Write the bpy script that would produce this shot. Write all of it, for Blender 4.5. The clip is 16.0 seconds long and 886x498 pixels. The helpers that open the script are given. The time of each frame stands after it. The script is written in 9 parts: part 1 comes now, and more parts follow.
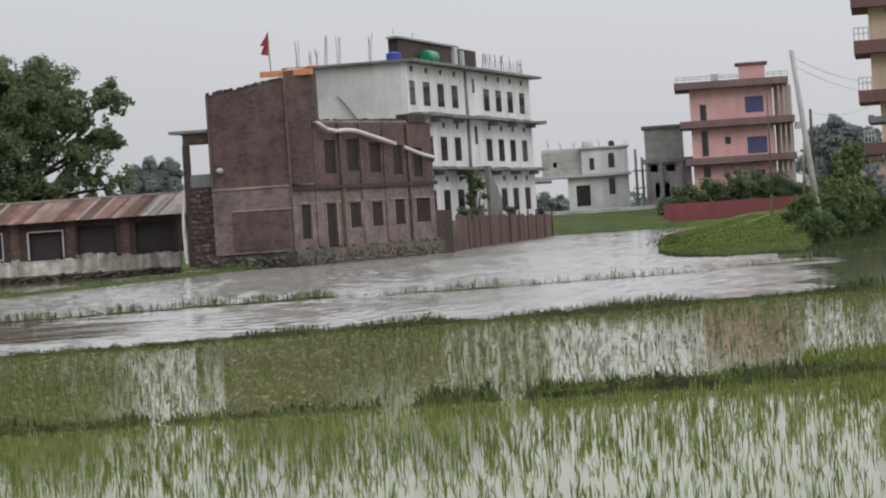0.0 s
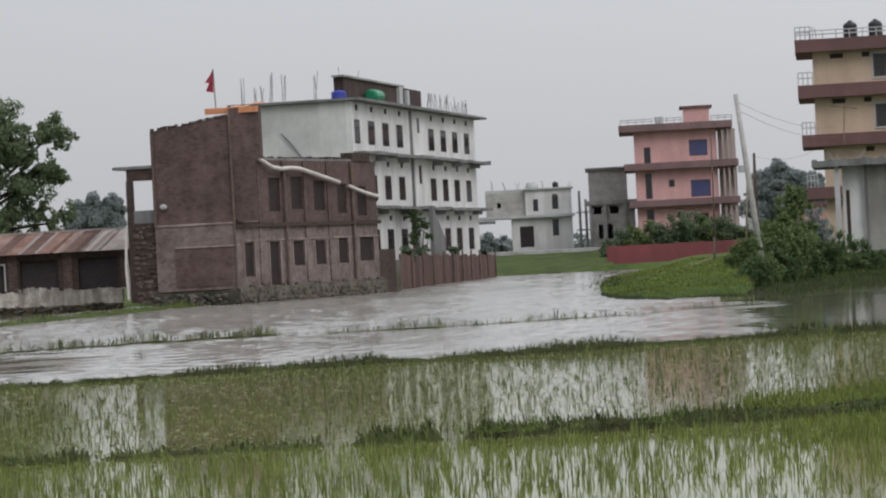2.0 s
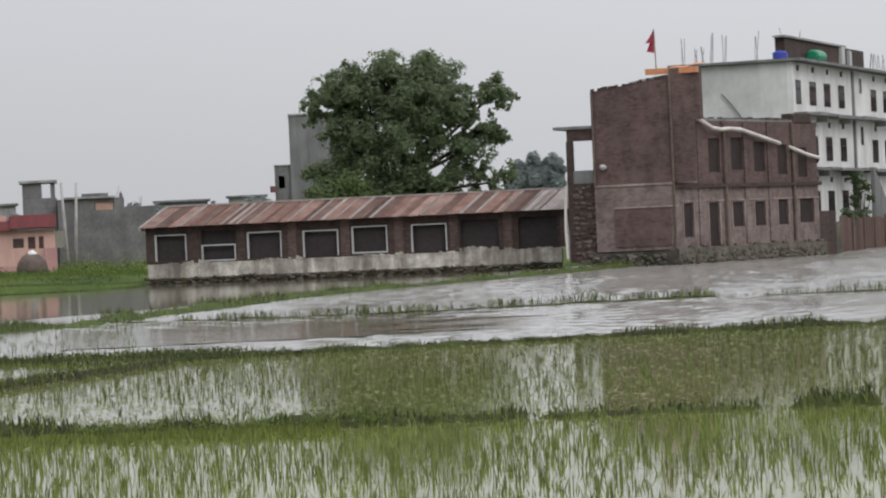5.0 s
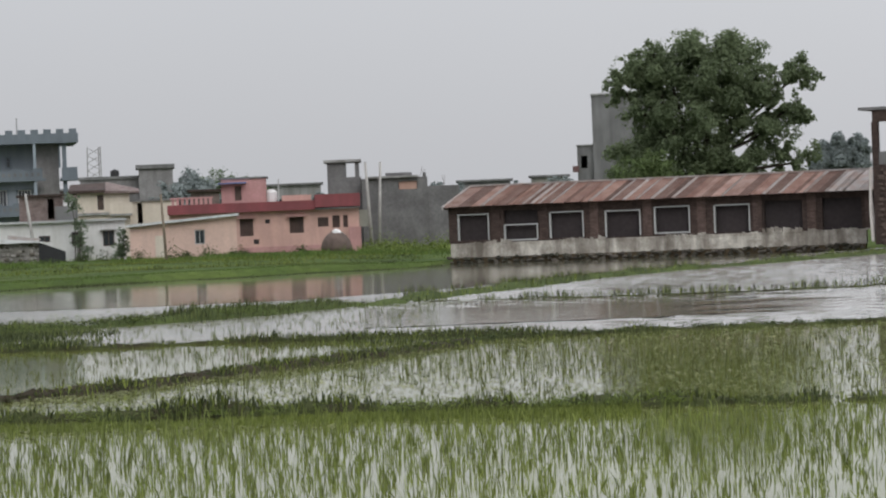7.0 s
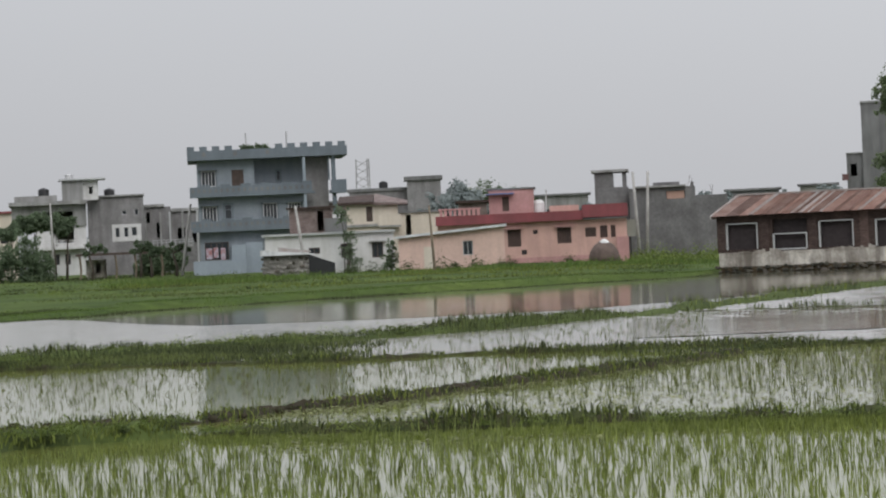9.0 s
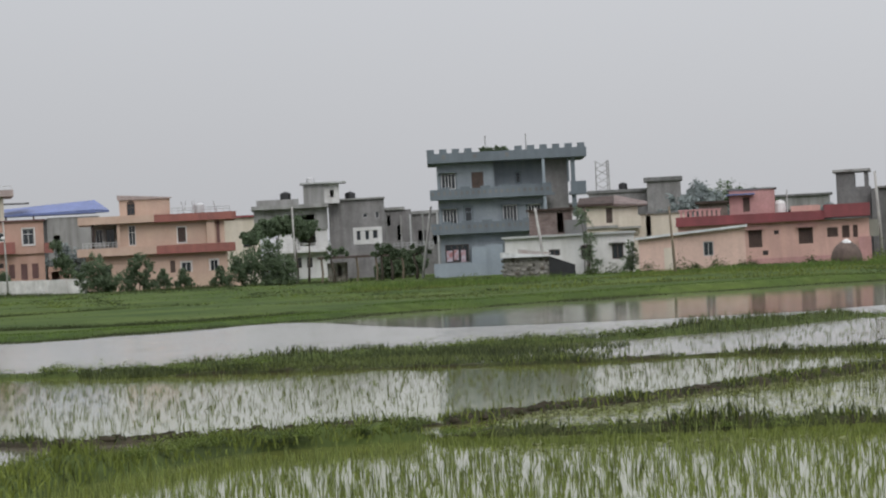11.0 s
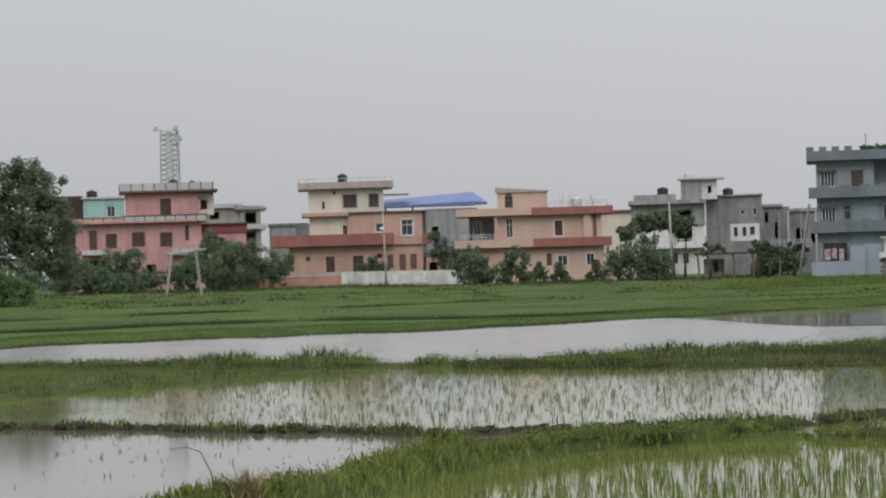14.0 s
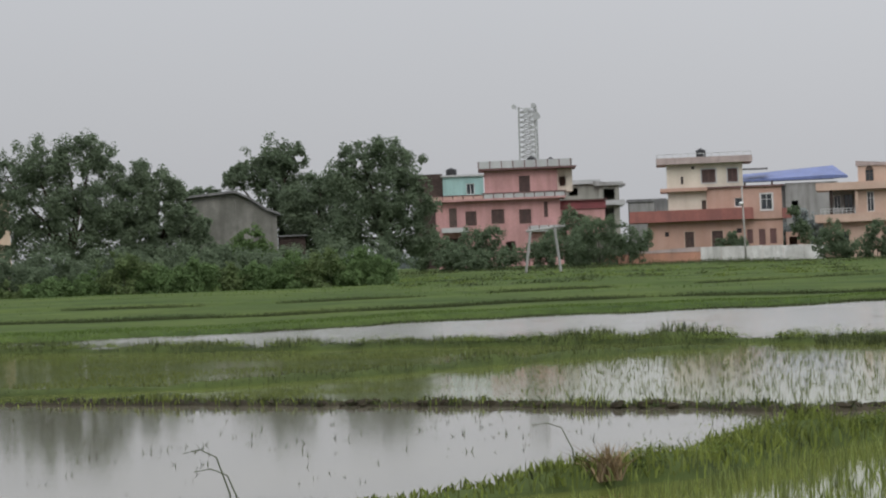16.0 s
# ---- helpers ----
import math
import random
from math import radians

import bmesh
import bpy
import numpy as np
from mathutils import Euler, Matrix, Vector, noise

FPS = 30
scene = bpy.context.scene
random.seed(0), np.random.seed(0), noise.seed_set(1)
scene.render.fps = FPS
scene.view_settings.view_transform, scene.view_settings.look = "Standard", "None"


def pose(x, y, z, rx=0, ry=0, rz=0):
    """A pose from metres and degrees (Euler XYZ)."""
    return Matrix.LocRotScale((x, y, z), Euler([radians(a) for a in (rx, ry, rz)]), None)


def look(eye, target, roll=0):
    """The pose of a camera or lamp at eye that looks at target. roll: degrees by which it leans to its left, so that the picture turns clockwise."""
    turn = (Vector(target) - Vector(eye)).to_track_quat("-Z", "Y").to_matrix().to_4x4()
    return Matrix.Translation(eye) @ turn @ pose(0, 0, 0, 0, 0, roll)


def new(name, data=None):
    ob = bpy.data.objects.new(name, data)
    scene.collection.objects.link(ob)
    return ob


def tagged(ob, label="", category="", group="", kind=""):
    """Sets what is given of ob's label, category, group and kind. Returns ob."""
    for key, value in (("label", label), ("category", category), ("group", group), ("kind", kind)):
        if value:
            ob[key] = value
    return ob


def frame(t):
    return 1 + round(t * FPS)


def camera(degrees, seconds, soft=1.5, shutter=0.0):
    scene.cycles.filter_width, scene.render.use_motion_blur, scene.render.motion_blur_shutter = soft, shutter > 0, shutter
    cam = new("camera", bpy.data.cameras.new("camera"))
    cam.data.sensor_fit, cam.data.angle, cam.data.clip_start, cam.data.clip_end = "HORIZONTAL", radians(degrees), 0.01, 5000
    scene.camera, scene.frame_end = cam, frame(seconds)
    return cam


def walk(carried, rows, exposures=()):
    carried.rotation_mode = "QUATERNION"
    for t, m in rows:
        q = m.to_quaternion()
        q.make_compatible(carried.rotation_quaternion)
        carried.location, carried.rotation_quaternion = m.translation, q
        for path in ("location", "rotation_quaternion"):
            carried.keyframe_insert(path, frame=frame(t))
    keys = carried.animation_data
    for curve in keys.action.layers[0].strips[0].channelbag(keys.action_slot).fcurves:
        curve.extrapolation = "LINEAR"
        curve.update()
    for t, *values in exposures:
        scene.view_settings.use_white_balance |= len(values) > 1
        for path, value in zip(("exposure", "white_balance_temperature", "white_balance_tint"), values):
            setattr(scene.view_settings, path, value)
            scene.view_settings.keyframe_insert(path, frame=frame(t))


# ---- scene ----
import collections

# ---------------------------------------------------------------- camera
EYE = (0.0, 0.0, 2.0)
cam = camera(16.934, 16.0, soft=2.1)


def aim(heading, pitch, lean):
    """Camera pose from compass heading (0 is +y, clockwise), pitch and lean to the right, in degrees."""
    a, e = radians(heading), radians(pitch)
    d = Vector((math.sin(a) * math.cos(e), math.cos(a) * math.cos(e), math.sin(e)))
    return look(EYE, Vector(EYE) + d, -lean)


TURNS = [
    (0, -0.000, -0.645, 3.745),
    (0.5, 1.380, -0.580, 3.866),
    (1, 1.893, -0.285, 3.897),
    (1.5, 1.954, -0.009, 3.391),
    (2, 1.138, 0.050, 3.019),
    (2.5, -0.299, 0.086, 2.741),
    (3, -1.874, 0.111, 2.590),
    (3.5, -3.394, 0.029, 2.674),
    (4, -4.786, -0.114, 2.736),
    (4.2, -5.305, -0.184, 2.699),
    (6.3, -11.055, -0.444, 2.380),
    (6.5, -11.732, -0.461, 2.367),
    (7, -13.147, -0.445, 2.262),
    (7.5, -14.101, -0.456, 2.239),
    (8, -15.464, -0.317, 2.361),
    (8.2, -16.098, -0.260, 2.401),
    (10.3, -21.002, 0.198, 2.833),
    (10.5, -21.418, 0.198, 2.836),
    (11, -22.897, 0.225, 2.922),
    (11.5, -24.125, 0.236, 2.619),
    (12, -24.956, 0.218, 2.377),
    (12.5, -25.844, 0.301, 2.179),
    (13, -27.217, 0.378, 1.827),
    (13.5, -28.758, 0.376, 1.724),
    (14, -30.131, 0.420, 1.806),
    (14.5, -31.274, 0.408, 1.910),
    (15, -32.753, 0.162, 2.049),
    (15.5, -35.315, 0.174, 2.209),
    (16, -37.045, 0.203, 2.293),
]
walk(cam, [(t, aim(h, p, r)) for t, h, p, r in TURNS],
     [(0, 0.05), (0.6, 0.06), (1.0, 0.0), (1.5, -0.07), (2.5, -0.08), (3.0, 0.0), (3.5, 0.06), (4.0, 0.09), (6.5, 0.07), (7.0, 0.03), (7.5, 0.02), (8.2, 0.0), (10.5, 0.02), (16, 0.03)])

# ---------------------------------------------------------------- overcast sky and veiled sun
world = bpy.data.worlds.new("overcast_sky")
scene.world = world
world.use_nodes = True
wn, wl = world.node_tree.nodes, world.node_tree.links
wn.clear()
w_out = wn.new("ShaderNodeOutputWorld")
w_bg = wn.new("ShaderNodeBackground")
w_sky = wn.new("ShaderNodeTexSky")
w_sky.sky_type = "NISHITA"
w_sky.sun_disc = False
w_sky.sun_elevation = radians(52)
w_sky.sun_rotation = radians(75)
w_sky.dust_density = 4.0
w_tc = wn.new("ShaderNodeTexCoord")
w_sep = wn.new("ShaderNodeSeparateXYZ")
w_ramp = wn.new("ShaderNodeMapRange")          # cloud layer: brighter towards the zenith
w_ramp.inputs["From Min"].default_value = 0.0
w_ramp.inputs["From Max"].default_value = 1.0
w_ramp.inputs["To Min"].default_value = 0.535
w_ramp.inputs["To Max"].default_value = 1.5
w_noise = wn.new("ShaderNodeTexNoise")
w_noise.inputs["Scale"].default_value = 2.2
w_noise.inputs["Detail"].default_value = 4.0
w_nr = wn.new("ShaderNodeMapRange")
w_nr.inputs["To Min"].default_value = 0.95
w_nr.inputs["To Max"].default_value = 1.05
w_mul = wn.new("ShaderNodeMath")
w_mul.operation = "MULTIPLY"
w_cloud = wn.new("ShaderNodeVectorMath")
w_cloud.operation = "SCALE"
w_cloud.inputs[0].default_value = (0.972, 0.99, 1.045)
w_dim = wn.new("ShaderNodeVectorMath")
w_dim.operation = "SCALE"
w_dim.inputs["Scale"].default_value = 0.012
w_add = wn.new("ShaderNodeVectorMath")
w_add.operation = "ADD"
wl.new(w_tc.outputs["Generated"], w_sep.inputs[0])
wl.new(w_sep.outputs["Z"], w_ramp.inputs["Value"])
wl.new(w_tc.outputs["Generated"], w_noise.inputs["Vector"])
wl.new(w_noise.outputs["Fac"], w_nr.inputs["Value"])
w_side = wn.new("ShaderNodeMapRange")          # the cloud is a little thinner to the east
w_side.inputs["From Min"].default_value = -1.0
w_side.inputs["From Max"].default_value = 1.0
w_side.inputs["To Min"].default_value = 0.74
w_side.inputs["To Max"].default_value = 1.26
w_both = wn.new("ShaderNodeMath")
w_both.operation = "MULTIPLY"
wl.new(w_sep.outputs["X"], w_side.inputs["Value"])
wl.new(w_ramp.outputs[0], w_both.inputs[0])
wl.new(w_side.outputs[0], w_both.inputs[1])
wl.new(w_both.outputs[0], w_mul.inputs[0])
wl.new(w_nr.outputs[0], w_mul.inputs[1])
wl.new(w_mul.outputs[0], w_cloud.inputs["Scale"])
wl.new(w_sky.outputs[0], w_dim.inputs[0])
wl.new(w_cloud.outputs[0], w_add.inputs[0])
wl.new(w_dim.outputs[0], w_add.inputs[1])
wl.new(w_add.outputs[0], w_bg.inputs["Color"])
w_bg.inputs["Strength"].default_value = 1.0
wl.new(w_bg.outputs[0], w_out.inputs["Surface"])

sun_data = bpy.data.lights.new("veiled_sun", "SUN")
sun_data.energy = 0.8
sun_data.angle = radians(25)
sun_data.color = (1.0, 0.97, 0.92)
sun = new("veiled_sun", sun_data)
sun.matrix_world = look((60, -40, 90), (0, 60, 0))

# ---------------------------------------------------------------- materials


def mat(name, c1, c2, rough=0.85, scale=0.6, fine=9.0, bump=0.25, streak=0.0, dirt=(0.06, 0.055, 0.045),
        island=0.0, rnd=0.0, metal=0.0, spec=0.3, trans=0.0, grit=0.16):
    """Two-scale surface: broad patches from c1 to c2, fine grain, streaks of dirt running down."""
    m = bpy.data.materials.new(name)
    m.use_nodes = True
    n, l = m.node_tree.nodes, m.node_tree.links
    b = n["Principled BSDF"]
    geo = n.new("ShaderNodeNewGeometry")

    def noise_at(s, detail, vec=None):
        t = n.new("ShaderNodeTexNoise")
        t.inputs["Scale"].default_value = s
        t.inputs["Detail"].default_value = detail
        l.new(vec or geo.outputs["Position"], t.inputs["Vector"])
        return t

    def span(sock, lo, hi, a, z):
        r = n.new("ShaderNodeMapRange")
        for k, v in (("From Min", lo), ("From Max", hi), ("To Min", a), ("To Max", z)):
            r.inputs[k].default_value = v
        l.new(sock, r.inputs["Value"])
        return r.outputs[0]

    def blend(fac, a, z, mode="MIX"):
        x = n.new("ShaderNodeMix")
        x.data_type, x.blend_type = "RGBA", mode
        for sock, v in ((x.inputs[0], fac), (x.inputs[6], a), (x.inputs[7], z)):
            if isinstance(v, (int, float)):
                sock.default_value = v
            elif isinstance(v, tuple):
                sock.default_value = (*v, 1)
            else:
                l.new(v, sock)
        return x.outputs[2]

    big, small = noise_at(scale, 5), noise_at(fine, 4)
    col = blend(span(big.outputs["Fac"], 0.35, 0.65, 0, 1), c1, c2)
    grain = span(small.outputs["Fac"], 0.3, 0.7, 1 - grit, 1 + grit * 0.7)
    col = blend(1.0, col, grain, "MULTIPLY")
    if streak:
        mp = n.new("ShaderNodeMapping")
        mp.inputs["Scale"].default_value = (1.6, 1.6, 0.22)
        l.new(geo.outputs["Position"], mp.inputs["Vector"])
        st = noise_at(1.0, 6, mp.outputs[0])
        col = blend(span(st.outputs["Fac"], 0.42, 0.66, 0, streak), col, dirt)
    if island or rnd:
        if island:
            src = geo.outputs["Random Per Island"]
        else:
            src = n.new("ShaderNodeObjectInfo").outputs["Random"]
        amt = island or rnd
        col = blend(1.0, col, span(src, 0, 1, 1 - amt, 1 + amt), "MULTIPLY")
    l.new(col, b.inputs["Base Color"])
    b.inputs["Roughness"].default_value = rough
    b.inputs["Metallic"].default_value = metal
    b.inputs["Specular IOR Level"].default_value = spec
    if bump:
        bp = n.new("ShaderNodeBump")
        bp.inputs["Strength"].default_value = bump
        bp.inputs["Distance"].default_value = 0.03
        l.new(small.outputs["Fac"], bp.inputs["Height"])
        l.new(bp.outputs[0], b.inputs["Normal"])
    if trans:                                   # thin leaves let light through
        tr = n.new("ShaderNodeBsdfTranslucent")
        l.new(col, tr.inputs["Color"])
        mx = n.new("ShaderNodeMixShader")
        mx.inputs[0].default_value = trans
        l.new(b.outputs[0], mx.inputs[1])
        l.new(tr.outputs[0], mx.inputs[2])
        l.new(mx.outputs[0], n["Material Output"].inputs["Surface"])
    return m


def brick_mat(name, c1, c2, mortar, stain, patch=None):
    """Bricks laid in courses: 0.24 x 0.075 m, with soot and damp stains."""
    m = mat(name, c1, c2, 0.92, 0.45, 5.0, 0.15, 0.42, stain, grit=0.2)
    n, l = m.node_tree.nodes, m.node_tree.links
    b = n["Principled BSDF"]
    old = b.inputs["Base Color"].links[0].from_socket
    tc = n.new("ShaderNodeTexCoord")
    rot = n.new("ShaderNodeMapping")
    rot.inputs["Rotation"].default_value = (radians(90), 0, 0)
    l.new(tc.outputs["Object"], rot.inputs["Vector"])
    br = n.new("ShaderNodeTexBrick")
    br.inputs["Scale"].default_value = 1.0
    br.inputs["Brick Width"].default_value = 0.25
    br.inputs["Row Height"].default_value = 0.085
    br.inputs["Mortar Size"].default_value = 0.008
    br.inputs["Color1"].default_value = (1, 1, 1, 1)
    br.inputs["Color2"].default_value = (0.68, 0.66, 0.65, 1)
    br.inputs["Mortar"].default_value = (*mortar, 1)
    l.new(rot.outputs[0], br.inputs["Vector"])
    x = n.new("ShaderNodeMix")
    x.data_type, x.blend_type = "RGBA", "MULTIPLY"
    x.inputs[0].default_value = 1.0
    l.new(old, x.inputs[6])
    l.new(br.outputs["Color"], x.inputs[7])
    l.new(x.outputs[2], b.inputs["Base Color"])
    if patch:                                   # old plaster still clinging in patches
        geo = n.new("ShaderNodeNewGeometry")
        t = n.new("ShaderNodeTexNoise")
        t.inputs["Scale"].default_value = 1.5
        t.inputs["Detail"].default_value = 8.0
        t.inputs["Roughness"].default_value = 0.65
        l.new(geo.outputs["Position"], t.inputs["Vector"])
        r = n.new("ShaderNodeMapRange")
        r.inputs["From Min"].default_value, r.inputs["From Max"].default_value = 0.40, 0.68
        r.inputs["To Max"].default_value = 0.45
        l.new(t.outputs["Fac"], r.inputs["Value"])
        y = n.new("ShaderNodeMix")
        y.data_type = "RGBA"
        l.new(r.outputs[0], y.inputs[0])
        l.new(x.outputs[2], y.inputs[6])
        y.inputs[7].default_value = (*patch, 1)
        l.new(y.outputs[2], b.inputs["Base Color"])
    return m


def glass_mat(name, tint):
    m = bpy.data.materials.new(name)
    m.use_nodes = True
    b = m.node_tree.nodes["Principled BSDF"]
    b.inputs["Base Color"].default_value = (*tint, 1)
    b.inputs["Roughness"].default_value = 0.06
    b.inputs["Specular IOR Level"].default_value = 0.5
    return m


def water_mat(name, mud, rough, ripple, stretch):
    """Shallow muddy flood water: murky body, mirror surface with small waves."""
    m = mat(name, mud, tuple(v * 1.25 for v in mud), rough, 0.35, 3.0, 0.0, spec=0.5)
    n, l = m.node_tree.nodes, m.node_tree.links
    b = n["Principled BSDF"]
    b.inputs["IOR"].default_value = 1.33
    geo = n.new("ShaderNodeNewGeometry")
    mp = n.new("ShaderNodeMapping")
    mp.inputs["Scale"].default_value = stretch
    l.new(geo.outputs["Position"], mp.inputs["Vector"])
    t = n.new("ShaderNodeTexNoise")
    t.inputs["Scale"].default_value = 1.0
    t.inputs["Detail"].default_value = 5.0
    l.new(mp.outputs[0], t.inputs["Vector"])
    bp = n.new("ShaderNodeBump")
    bp.inputs["Strength"].default_value = 1.0
    bp.inputs["Distance"].default_value = ripple
    l.new(t.outputs["Fac"], bp.inputs["Height"])
    l.new(bp.outputs[0], b.inputs["Normal"])
    if rough > 0.1:                             # wind lanes: smoother and rougher streaks
        mp2 = n.new("ShaderNodeMapping")
        mp2.inputs["Scale"].default_value = (0.75, 0.38, 1)
        mp2.inputs["Rotation"].default_value = (0, 0, radians(12))
        l.new(geo.outputs["Position"], mp2.inputs["Vector"])
        t2 = n.new("ShaderNodeTexNoise")
        t2.inputs["Scale"].default_value = 1.0
        t2.inputs["Detail"].default_value = 6.0
        t2.inputs["Roughness"].default_value = 0.65
        l.new(mp2.outputs[0], t2.inputs["Vector"])
        mr = n.new("ShaderNodeMapRange")
        mr.inputs["From Min"].default_value, mr.inputs["From Max"].default_value = 0.36, 0.64
        mr.inputs["To Min"].default_value, mr.inputs["To Max"].default_value = rough * 0.7, rough * 1.25
        l.new(t2.outputs["Fac"], mr.inputs["Value"])
        l.new(mr.outputs[0], b.inputs["Roughness"])
    return m


